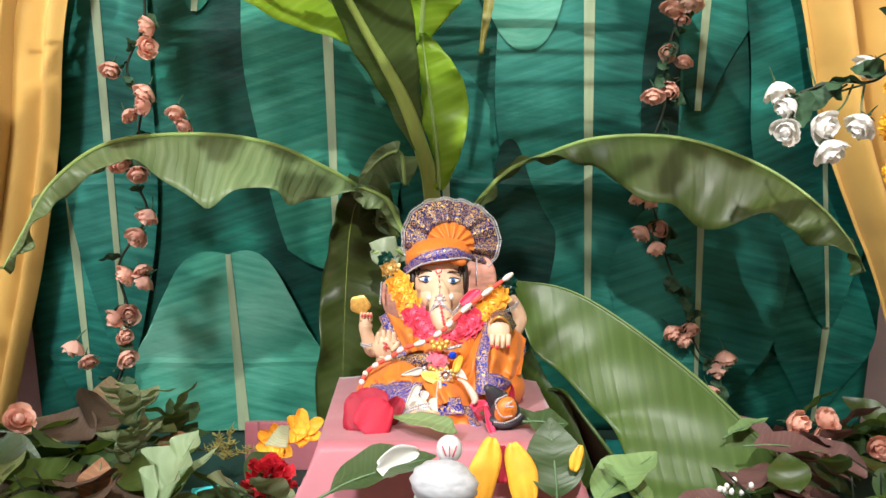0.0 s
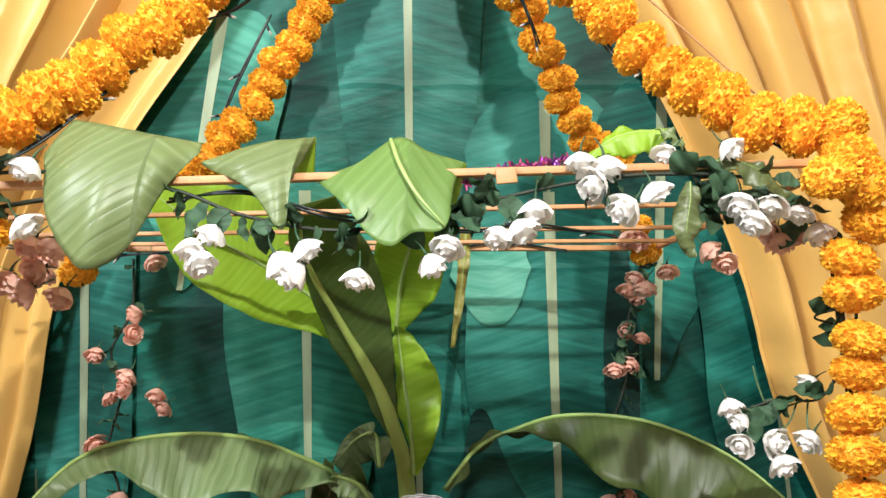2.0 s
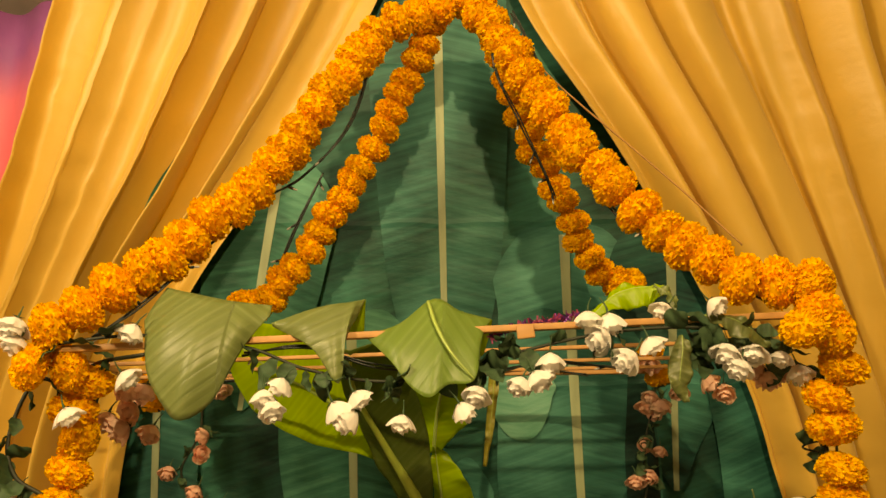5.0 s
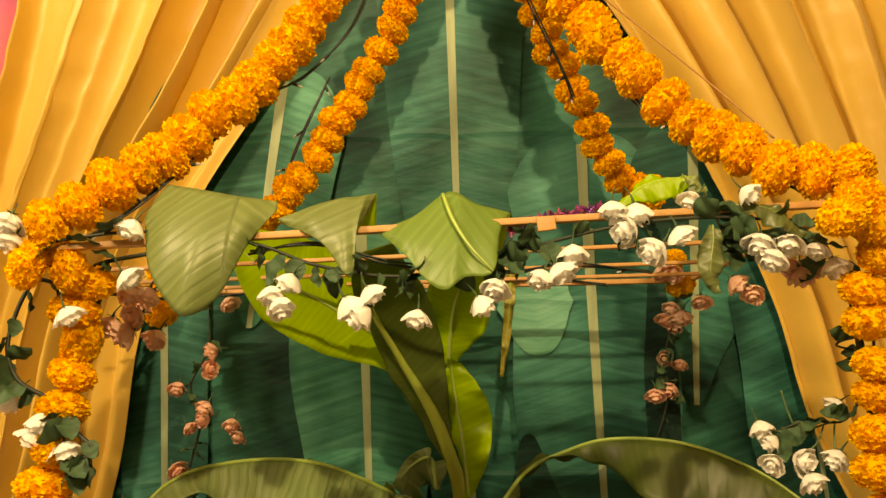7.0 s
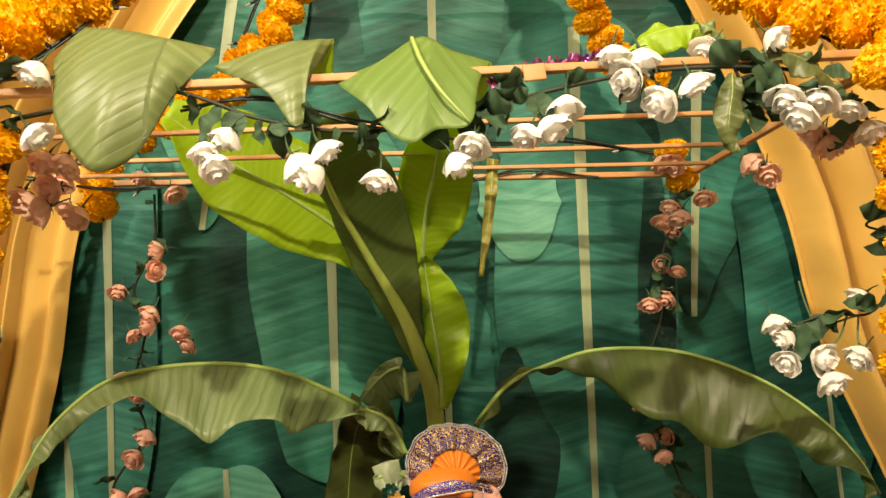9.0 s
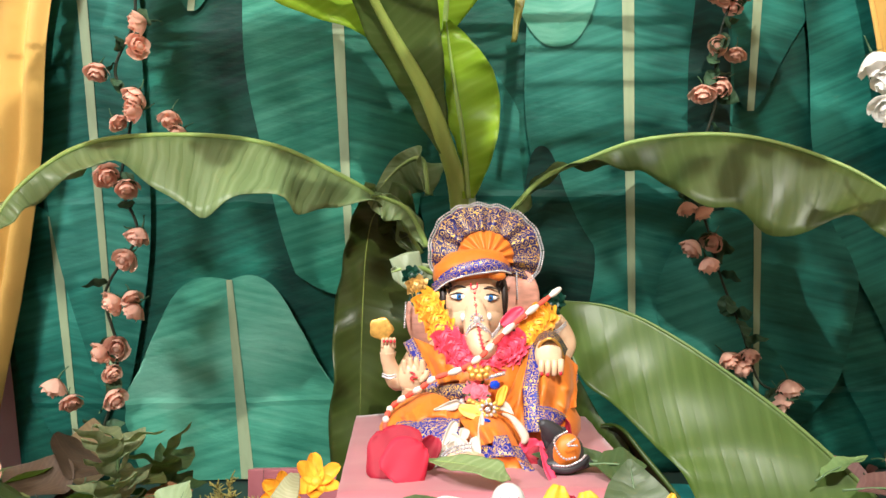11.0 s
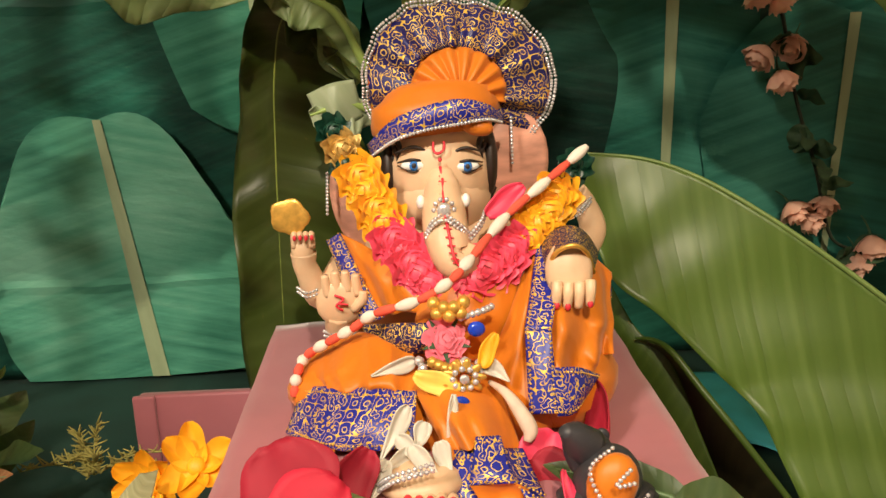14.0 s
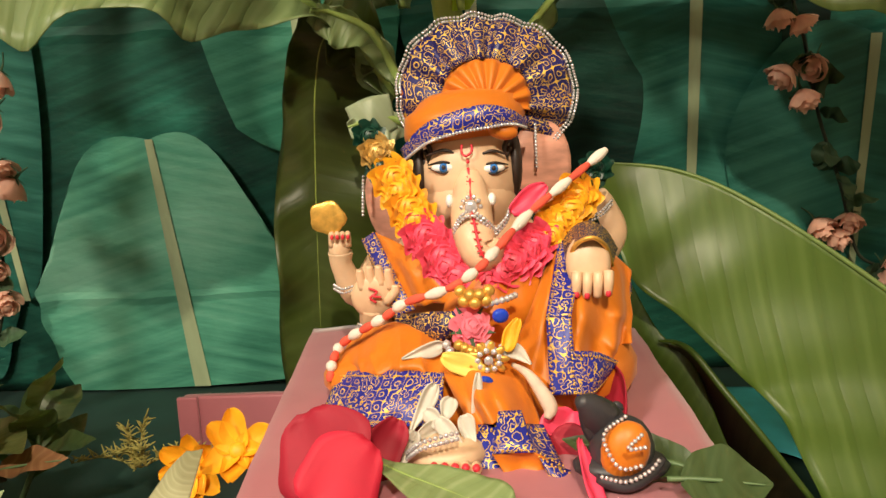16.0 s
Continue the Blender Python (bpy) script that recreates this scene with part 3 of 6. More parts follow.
def sheet(name, top, low, material, parent, bulge=0.01, ripple=0.0, waves=6, nu=36, nv=18, label="", thick=0.0008, seed=0.0, veins=True, toward=(0, -1, 0), fine=0.0, rib_at=None, vein_way=None):
    """A soft sheet spanned from one edge curve to another, bulging towards one side."""
    a, b = spline(top, nu), spline(low, nu)
    w = sum((q - p).length for p, q in zip(a, a[1:])) * 0.5 + sum((q - p).length for p, q in zip(b, b[1:])) * 0.5
    h = (a[nu // 2] - b[nu // 2]).length
    out = Vector(toward)

    def f(u, v):
        i = int(round(u * nu))
        p = a[i].lerp(b[i], v)
        s = math.sin(v * math.pi) * math.sin(min(1, max(0, u * 0.9 + 0.05)) * math.pi)
        q = p + out * (bulge * s + ripple * math.sin(u * waves * math.tau + seed + v * 1.2) * (0.3 + 0.7 * v))
        if fine:
            q += out * fine * noise.noise((p.x * 45, p.z * 45, seed + p.y * 45))
            crease = noise.noise((p.x * 60 + p.z * 30, p.z * 26 - p.x * 18, seed * 3.0))
            q += out * fine * (0.35 - 1.3 * abs(crease))
        return q

    uvf = (lambda u, v: (v * h, u * w + seed)) if veins else (lambda u, v: (u * w + seed, v * h))
    if rib_at is not None:
        uvf = lambda u, v: (0.0, abs(u - rib_at) * w - 0.85 * v * h + seed)
    if vein_way:
        uvf = lambda u, v: (0.0, f(u, v).dot(Vector(vein_way[0 if rib_at is None or u < rib_at else -1])) + seed)
    ob = part(name, grid(f, nu, nv, uvf), material, parent, label)
    return thicken(ob, thick) if thick else ob


def build_banana():
    root = thing("banana_plant", "banana shoot with broad arching green leaves standing behind the idol", "banana plant", at=(0, 0, 0))
    bm = bmesh.new()
    tube(bm, [(0.0, 1.27, 0.838), (-0.005, 1.26, 1.1), (-0.018, 1.220, 1.290), (-0.033, 1.195, 1.354), (-0.063, 1.170, 1.433), (-0.116, 1.118, 1.522), (-0.160, 1.020, 1.601), (-0.158, 0.910, 1.646)], [0.017, 0.015, 0.0135, 0.012, 0.010, 0.006, 0.004, 0.0015], 14, 60)
    part("stalk", bm, STALK, root)
    # tall middle leaf: the blade's shade is put into a darker leaf colour
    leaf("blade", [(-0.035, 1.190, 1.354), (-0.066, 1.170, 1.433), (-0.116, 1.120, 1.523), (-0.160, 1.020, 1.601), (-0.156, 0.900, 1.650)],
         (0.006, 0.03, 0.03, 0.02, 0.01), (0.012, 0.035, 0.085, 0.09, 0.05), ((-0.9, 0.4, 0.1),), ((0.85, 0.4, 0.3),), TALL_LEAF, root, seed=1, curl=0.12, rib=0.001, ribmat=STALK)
    # bright leaf leaning away; its backlit glow is put into the yellow-green
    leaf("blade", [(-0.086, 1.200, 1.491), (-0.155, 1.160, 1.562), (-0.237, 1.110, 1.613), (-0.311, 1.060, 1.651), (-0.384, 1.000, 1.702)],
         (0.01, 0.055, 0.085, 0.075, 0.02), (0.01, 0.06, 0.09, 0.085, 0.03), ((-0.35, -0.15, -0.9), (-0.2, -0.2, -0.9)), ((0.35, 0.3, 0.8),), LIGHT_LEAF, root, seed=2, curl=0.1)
    # bright leaf on the other side, in the same lit colour
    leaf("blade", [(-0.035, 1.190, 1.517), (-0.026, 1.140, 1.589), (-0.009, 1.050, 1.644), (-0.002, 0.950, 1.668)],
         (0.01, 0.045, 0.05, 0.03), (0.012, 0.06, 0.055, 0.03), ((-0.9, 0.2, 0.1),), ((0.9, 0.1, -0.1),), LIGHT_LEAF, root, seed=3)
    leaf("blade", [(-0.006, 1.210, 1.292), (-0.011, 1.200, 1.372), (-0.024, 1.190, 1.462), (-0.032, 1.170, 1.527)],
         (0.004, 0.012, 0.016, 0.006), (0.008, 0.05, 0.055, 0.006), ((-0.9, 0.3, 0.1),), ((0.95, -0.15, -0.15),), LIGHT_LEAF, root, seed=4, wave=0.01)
    # arching leaf to one side; the light on it is put into its pale colour
    leaf("blade", [(-0.072, 1.240, 1.219), (-0.119, 1.220, 1.286), (-0.191, 1.170, 1.329), (-0.265, 1.120, 1.356), (-0.358, 1.080, 1.360), (-0.443, 1.020, 1.339), (-0.487, 0.960, 1.281), (-0.505, 0.930, 1.221), (-0.518, 0.910, 1.177)],
         (0.008, 0.022, 0.070, 0.105, 0.108, 0.040, 0.022, 0.014, 0.002), (0.006, 0.02, 0.05, 0.07, 0.06, 0.03, 0.018, 0.01, 0.002),
         ((0.2, -0.45, -0.85), (0.3, -0.3, -0.9)), ((0.1, 0.8, -0.25),), SIDE_LEAF, root, seed=5, scallop=0.09, wave=0.015, curl=0.12, n=80, freq=12.0)
    # arching leaf to the other side; its shade is put into a darker green
    leaf("blade", [(0.047, 1.270, 1.266), (0.107, 1.320, 1.331), (0.181, 1.330, 1.364), (0.260, 1.290, 1.385), (0.371, 1.220, 1.375), (0.475, 1.170, 1.329), (0.541, 1.130, 1.271), (0.575, 1.100, 1.217), (0.589, 1.080, 1.169)],
         (0.003, 0.004, 0.014, 0.055, 0.125, 0.115, 0.062, 0.03, 0.004), (0.003, 0.004, 0.012, 0.05, 0.08, 0.08, 0.05, 0.03, 0.004),
         ((-0.1, -0.5, -0.8), (-0.35, -0.35, -0.8)), ((0.1, 0.85, -0.2),), ARCH_LEAF, root, seed=6, scallop=0.09, wave=0.016, curl=0.12, n=80, freq=12.0)
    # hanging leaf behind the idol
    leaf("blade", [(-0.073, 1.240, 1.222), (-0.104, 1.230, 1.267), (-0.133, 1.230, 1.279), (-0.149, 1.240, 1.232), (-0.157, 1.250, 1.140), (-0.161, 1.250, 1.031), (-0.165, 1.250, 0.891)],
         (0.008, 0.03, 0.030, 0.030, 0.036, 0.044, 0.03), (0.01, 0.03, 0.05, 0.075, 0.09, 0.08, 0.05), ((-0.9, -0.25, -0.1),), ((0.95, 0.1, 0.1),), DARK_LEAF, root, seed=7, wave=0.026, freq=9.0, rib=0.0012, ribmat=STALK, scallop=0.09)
    leaf("blade", [(-0.062, 1.250, 1.303), (-0.070, 1.260, 1.356), (-0.102, 1.270, 1.348), (-0.139, 1.270, 1.309)],
         (0.006, 0.014, 0.016, 0.004), (0.01, 0.04, 0.05, 0.02), ((-0.6, -0.1, 0.6),), ((0.5, 0.2, -0.8),), SIDE_LEAF, root, seed=8)
    leaf("blade", [(-0.063, 1.210, 1.227), (-0.087, 1.200, 1.275), (-0.119, 1.190, 1.292), (-0.135, 1.170, 1.293)],
         (0.006, 0.022, 0.03, 0.01), (0.004, 0.006, 0.006, 0.003), ((-0.5, -0.3, -0.8),), ((0.6, 0.4, 0.6),), SIDE_LEAF, root, seed=9)
    # lit fold: its brightness is in the leaf colour
    sheet("blade", [(-0.113, 1.185, 1.209), (-0.092, 1.178, 1.217), (-0.073, 1.185, 1.220)], [(-0.101, 1.185, 1.180), (-0.085, 1.178, 1.181), (-0.067, 1.190, 1.189)],
          LIT_UNDERSIDE, root, 0.004, 0.001, 2, 16, 10, seed=14.0, label="pale underside of a folded leaf, coloured as brightly lit")
    leaf("blade", [(-0.055, 1.200, 1.190), (-0.076, 1.185, 1.199), (-0.093, 1.180, 1.197), (-0.110, 1.175, 1.192)],
         (0.008, 0.032, 0.036, 0.010), (0.003, 0.008, 0.008, 0.003), ((-0.3, -0.2, -0.9),), ((0.3, 0.3, 0.8),), LIT_UNDERSIDE, root, seed=10)


build_banana()

root = thing("banana_leaf", "narrow dark banana leaf standing by the pink seat", "leaf")
sheet("blade", [(0.135, 1.190, 1.050), (0.161, 1.170, 0.998), (0.186, 1.150, 0.974), (0.205, 1.130, 0.919), (0.225, 1.110, 0.860)],
      [(0.115, 1.210, 1.025), (0.134, 1.200, 0.983), (0.155, 1.180, 0.933), (0.176, 1.160, 0.886), (0.191, 1.140, 0.841)], GREEN_LEAF, root, 0.012, 0.001, 5, seed=12.0)
# dark brown sheet stands for the shade between blade and midrib
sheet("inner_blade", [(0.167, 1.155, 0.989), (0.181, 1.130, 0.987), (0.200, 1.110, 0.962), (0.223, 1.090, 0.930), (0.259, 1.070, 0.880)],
      [(0.174, 1.170, 0.974), (0.186, 1.170, 0.947), (0.209, 1.160, 0.907), (0.229, 1.150, 0.862), (0.236, 1.140, 0.839)], leaf_mat("dark_gap_shade", (0.030, 0.022, 0.008), (0.05, 0.036, 0.014), see=0.05), root, -0.02, 0.001, 5, seed=13.0, label="dark sheet standing for the shade inside the leaf's fold")
bm = bmesh.new()
tube(bm, [(0.159, 1.160, 0.991), (0.171, 1.150, 0.992), (0.181, 1.128, 0.988), (0.199, 1.108, 0.963), (0.223, 1.088, 0.931), (0.258, 1.068, 0.882)], [0.0012, 0.0028, 0.0032, 0.0028], 8, 40)
part("midrib", bm, GREEN_LEAF, root)

PROP_LEAF = leaf_mat("glossy_banana_leaf", (0.082, 0.145, 0.020), (0.115, 0.185, 0.036), see=0.2, freq=170, relief=0.22, rough=0.40)
root = thing("banana_leaf", "large glossy green banana leaf propped on the altar beside the idol", "leaf")
RIM = [(0.108, 1.197, 1.151), (0.186, 1.176, 1.139), (0.265, 1.145, 1.094), (0.375, 1.100, 1.004), (0.473, 1.050, 0.898), (0.523, 1.030, 0.845)]
sheet("blade", RIM, [(0.111, 1.170, 1.134), (0.120, 1.150, 1.085), (0.136, 1.140, 1.047), (0.170, 1.130, 1.020), (0.215, 1.115, 0.972), (0.243, 1.100, 0.942), (0.262, 1.080, 0.895), (0.280, 1.060, 0.845)], PROP_LEAF, root, -0.012, 0.0018, 6, 110, 24, seed=11.0, vein_way=((1.0, 0.0, 0.12),))
sheet("back_half", RIM, [Vector(q) + Vector((0.02, 0.035, -0.03)) for q in RIM], GREEN_LEAF, root, 0.0, 0.002, 5, 60, 5, seed=12.0)
bm = bmesh.new()
tube(bm, RIM, [0.0012, 0.0020, 0.0026, 0.003], 8, 40)
part("midrib", bm, plain("dull_midrib", (0.13, 0.20, 0.05), 0.45, vary=0.2, scale=30), root)

# leaf ends folded over the front beam
root = thing("folded_leaf", "pale green banana leaf end folded down over the front beam", "leaf", "folded leaf ends")
sheet("blade", [(-0.404, 0.790, 1.722), (-0.353, 0.760, 1.704), (-0.301, 0.760, 1.693), (-0.253, 0.790, 1.694)],
      [(-0.419, 0.760, 1.667), (-0.399, 0.730, 1.598), (-0.370, 0.720, 1.549), (-0.342, 0.715, 1.528), (-0.308, 0.730, 1.556), (-0.279, 0.745, 1.626), (-0.250, 0.770, 1.676)], PALE_LEAF, root, 0.020, 0.0015, 4, seed=1.0, rib_at=0.68, vein_way=((0.66, 0, -0.75), (0.6, 0, 0.8)))
root = thing("folded_leaf", "pale green banana leaf end draped over the front beam", "leaf", "folded leaf ends")
sheet("blade", [(-0.249, 0.770, 1.664), (-0.183, 0.760, 1.683), (-0.140, 0.765, 1.691), (-0.121, 0.780, 1.699)],
      [(-0.246, 0.770, 1.659), (-0.187, 0.740, 1.622), (-0.149, 0.730, 1.574), (-0.143, 0.745, 1.637), (-0.133, 0.770, 1.667)], PALE_LEAF, root, 0.008, 0.002, 4, seed=2.0, rib_at=0.95, vein_way=((0.45, 0, -0.9),))
sheet("fold", [(-0.145, 0.765, 1.650), (-0.135, 0.775, 1.690), (-0.122, 0.785, 1.700)],
      [(-0.147, 0.790, 1.650), (-0.135, 0.800, 1.653), (-0.125, 0.800, 1.656)], LIGHT_LEAF, root, 0.004, 0.001, 2, 12, 8, seed=2.5)
root = thing("folded_leaf", "fresh green banana leaf end folded over the front beam", "leaf", "folded leaf ends")
sheet("blade", [(-0.120, 0.765, 1.645), (-0.073, 0.755, 1.657), (-0.027, 0.770, 1.695), (0.011, 0.765, 1.676), (0.053, 0.775, 1.666)],
      [(-0.118, 0.760, 1.641), (-0.083, 0.735, 1.603), (-0.057, 0.720, 1.568), (-0.032, 0.712, 1.552), (-0.008, 0.716, 1.569), (0.026, 0.722, 1.576), (0.037, 0.755, 1.639)], leaf_mat("fresh_leaf_fold", (0.17, 0.29, 0.06), (0.23, 0.35, 0.10), see=0.3, freq=230, relief=0.35), root, 0.008, 0.003, 3, 44, 22, seed=3.0, rib_at=0.6, vein_way=((0.8, 0, -0.6), (0.87, 0, 0.5)))
bm = bmesh.new()
tube(bm, [(-0.034, 0.760, 1.689), (-0.023, 0.734, 1.649), (-0.004, 0.718, 1.610), (0.025, 0.716, 1.575)], [0.0026, 0.0024, 0.0012], 6, 20)
part("midrib", bm, FLESH_RIB, root)
sheet("fold", [(0.011, 0.768, 1.677), (0.037, 0.775, 1.670), (0.054, 0.780, 1.667)],
      [(0.027, 0.790, 1.623), (0.040, 0.800, 1.621), (0.051, 0.800, 1.652)], LIGHT_LEAF, root, 0.004, 0.001, 2, 14, 8, seed=3.5)
STRIP_LEAF = leaf_mat("yellowed_strip", (0.26, 0.24, 0.04), (0.33, 0.30, 0.08), see=0.2)
root = thing("leaf_strip", "narrow dried strip of banana leaf hanging from the frame", "leaf")
leaf("blade", [(0.079, 1.130, 1.671), (0.072, 1.140, 1.593), (0.057, 1.150, 1.490)], (0.010, 0.009, 0.004), (0.010, 0.008, 0.003), ((-1, 0, 0),), ((1, 0.1, 0),), STRIP_LEAF, root, seed=24, rib=0.001)
root = thing("banana_leaf", "bright young leaf tucked on the front beam", "leaf")
leaf("blade", [(0.196, 0.800, 1.674), (0.233, 0.800, 1.707), (0.277, 0.790, 1.714), (0.302, 0.780, 1.702)],
     (0.006, 0.026, 0.03, 0.004), (0.004, 0.012, 0.008, 0.003), ((0.3, -0.3, -0.9),), ((-0.2, 0.6, 0.6),), LIGHT_LEAF, root, seed=25, rib=0.001)

OLIVE_LEAF = leaf_mat("olive_leaf", (0.11, 0.14, 0.045), (0.17, 0.20, 0.08), see=0.2, freq=420)
root = thing("loose_leaf", "variegated pale leaf hanging from the beam", "leaf", "beam leaves")
leaf("blade", [(0.300, 0.735, 1.632), (0.296, 0.730, 1.607), (0.289, 0.730, 1.572), (0.295, 0.735, 1.545)], (0.004, 0.014, 0.014, 0.002), (0.004, 0.014, 0.015, 0.002), ((-1, 0.1, 0),), ((1, 0.1, 0),), OLIVE_LEAF, root, seed=31, rib=0.0008, n=24)
root = thing("loose_leaf", "broad olive leaf lying over the beam's end", "leaf", "beam leaves")
leaf("blade", [(0.336, 0.750, 1.662), (0.365, 0.745, 1.658), (0.395, 0.745, 1.642), (0.416, 0.750, 1.617)], (0.004, 0.018, 0.022, 0.002), (0.003, 0.008, 0.008, 0.002), ((-0.1, -0.3, -1),), ((0.1, 0.4, 1),), OLIVE_LEAF, root, seed=32, rib=0.0008, n=24)
root = thing("loose_leaf", "small curled pale leaf on the beam", "leaf", "beam leaves")
leaf("blade", [(0.280, 0.775, 1.711), (0.299, 0.770, 1.699), (0.308, 0.770, 1.679)], (0.003, 0.008, 0.002), (0.003, 0.008, 0.002), ((-0.2, -0.3, -1),), ((0.2, 0.4, 1),), PALE_LEAF, root, seed=33, rib=0.0006, n=16)


# ---------------------------------------------------------------- the seat and idol
root = thing("seat", "low stool draped in pale pink satin under the idol", "seat")


def seat_f(u, v):
    """The pink satin over the stool: flat top, sides falling to the table, front flaring."""
    y0, y1, top = 0.80, 1.225, 0.998
    deep = max(0, min(1, 3 * v - 1))
    x0, x1 = -0.130 - 0.034 * deep, 0.128 + 0.016 * deep
    sx = 4 * u - 2
    cx = max(-1, min(1, sx))
    over = abs(sx) - 1 if abs(sx) > 1 else 0
    fy = 3 * v - 1
    y = y0 + (y1 - y0) * max(0, min(1, fy))
    front = -fy if fy < 0 else 0
    back = fy - 1 if fy > 1 else 0
    z = top - 0.155 * max(over, front, back)
    x = (x0 + x1) / 2 + (x1 - x0) / 2 * cx + math.copysign(0.035 * over + 0.05 * front * (0.4 + over), sx if sx else 1) * (1 if over or front and abs(cx) == 1 else 0)
    y += -0.06 * front + 0.03 * back
    z += 0.0025 * noise.noise((x * 20, y * 20, 0))
    return Vector((x, y, max(z, 0.842)))


part("satin_cover", grid(seat_f, 64, 60), PINK_SATIN, root)
part("stool", box(bmesh.new(), (-0.120, 0.80, 0.838), (0.118, 1.21, 0.988), 0.006), WOOD, root)
root = thing("cloth_panel", "upright panel wrapped in pink cloth behind the flowers", "panel")
part("board", box(bmesh.new(), (-0.318, 1.262, 0.838), (-0.05, 1.274, 0.918), 0.003), PINK_SATIN, root)
part("cloth_fold", box(bmesh.new(), (-0.322, 1.256, 0.838), (-0.30, 1.262, 0.919), 0.002), PINK_SATIN, root)


# ---------------------------------------------------------------- fabric roses and vines
def rose(seed, r, material):
    """A full fabric rose: overlapping cupped petals in four rings round a bud; it opens towards +z."""
    rnd = random.Random(seed)
    bm = bmesh.new()
    for ring, (count, rad, tall, flare) in enumerate(((6, 0.98, 1.45, 0.34), (5, 0.74, 1.72, 0.14), (3, 0.46, 1.86, 0.0))):
        for k in range(count):
            ph = math.tau * (k + 0.43 * ring) / count + rnd.uniform(-0.15, 0.15)
            wid = math.tau / count * rnd.uniform(0.62, 0.76)
            grow, out = rnd.uniform(0.92, 1.08), 1 + 0.07 * (k % 2) + rnd.uniform(-0.12, 0.12)
            notch = [rnd.uniform(-0.20, 0.12) for _ in range(7)]
            rows = []
            for j in range(7):
                v = j / 6
                th = v * 0.60 * math.pi
                row = []
                for i in range(7):
                    t = i / 3 - 1
                    a = ph + wid * t * (0.55 + 0.45 * min(1, v * 2))
                    rr = r * rad * out * (0.06 + 0.94 * math.sin(th) + flare * v ** 4 - 0.07 * t * t * v)
                    z = r * tall * grow * (0.55 * v + 0.45 * v * v) + r * v * v * (notch[i] - 0.16 * abs(t) ** 2.4) - r * flare * 0.5 * v ** 5
                    row.append(bm.verts.new((rr * math.cos(a), rr * math.sin(a), z)))
                rows.append(row)
            for p, q in zip(rows, rows[1:]):
                for i in range(6):
                    bm.faces.new((p[i], p[i + 1], q[i + 1], q[i]))
    bmesh.ops.create_icosphere(bm, subdivisions=2, radius=r * 0.50, matrix=Matrix.Translation((0, 0, r * 1.25)))
    return mesh_from("petals", bm, material)


def calyx(r):
    bm = bmesh.new()
    for k in range(5):
        ph = math.tau * k / 5
        c, s = math.cos(ph), math.sin(ph)
        a = bm.verts.new((0, 0, 0))
        b = bm.verts.new((r * 0.4 * math.cos(ph - 0.3), r * 0.4 * math.sin(ph - 0.3), r * 0.02))
        d = bm.verts.new((r * 0.4 * math.cos(ph + 0.3), r * 0.4 * math.sin(ph + 0.3), r * 0.02))
        e = bm.verts.new((r * 0.85 * c, r * 0.85 * s, r * 0.16))
        bm.faces.new((a, b, e))
        bm.faces.new((a, e, d))
    tube(bm, [(0, 0, 0.1 * r), (0, 0.1 * r, -0.6 * r), (0.1 * r, 0.4 * r, -1.3 * r)], [r * 0.14, r * 0.07, r * 0.05], 6, 6)
    return mesh_from("calyx", bm, CLOTH_LEAF)


PINKS = [rose(40 + k, 0.0160, ROSE_PINK) for k in range(3)]
WHITES = [rose(50 + k, 0.0172, ROSE_WHITE) for k in range(3)]
PALE_PINKS = [rose(46 + k, 0.0165, petal_mat("pale_pink_petal", (1.0, 0.66, 0.52), see=0.35, per_object=0.12)) for k in range(2)]
CALYX = calyx(0.017)


def put_roses(name, label, category, group, spots, meshes, seed, size=1.0, facing=(0, -0.6, 0.1)):
    """Single roses; each is a thing of its own with petals and calyx."""
    rnd = random.Random(seed)
    for q in spots:
        d = Vector(facing) + Vector([rnd.uniform(-0.75, 0.75), rnd.uniform(-0.25, 0.3), rnd.uniform(-0.4, 0.5)])
        root = thing(name, label, category, group)
        s = size * rnd.uniform(0.86, 1.14)
        root.matrix_basis = Matrix.Translation(q) @ d.to_track_quat("Z", "Y").to_matrix().to_4x4() @ pose(0, 0, 0, 0, 0, rnd.uniform(0, 360)) @ Matrix.Diagonal((s * rnd.uniform(0.85, 1.1), s, s * rnd.uniform(0.85, 1.1), 1)) @ Matrix.Translation((0, 0, -0.012))
        part("petals", rnd.choice(meshes), None, root)
        part("calyx", CALYX, None, root)


def small_leaf_mesh(length, width, seed, material, cup=0.25, lobes=0):
    rnd = random.Random(seed)
    k = rnd.uniform(-0.3, 0.3)

    def f(u, v):
        s = 2 * u - 1
        w = width * math.sin(math.pi * min(1, v * 0.97 + 0.02) ** 0.85) ** 0.9
        if lobes:
            w *= 0.50 + 0.60 * abs(math.sin(math.pi * lobes * v)) ** 1.2
        return Vector((s * w, length * v + (0.42 * length * abs(s) ** 1.5 * (1 - v) if lobes else 0), cup * w * s * s - length * 0.25 * v * v + k * s * w * v + 0.002 * math.sin(v * 14)))

    return mesh_from("leaf", grid(f, 6, 36 if lobes else 12, lambda u, v: ((2 * u - 1) * width, v * length + seed)), material)


FABRIC_LEAVES = [small_leaf_mesh(0.040, 0.015, k, CLOTH_LEAF) for k in range(3)]


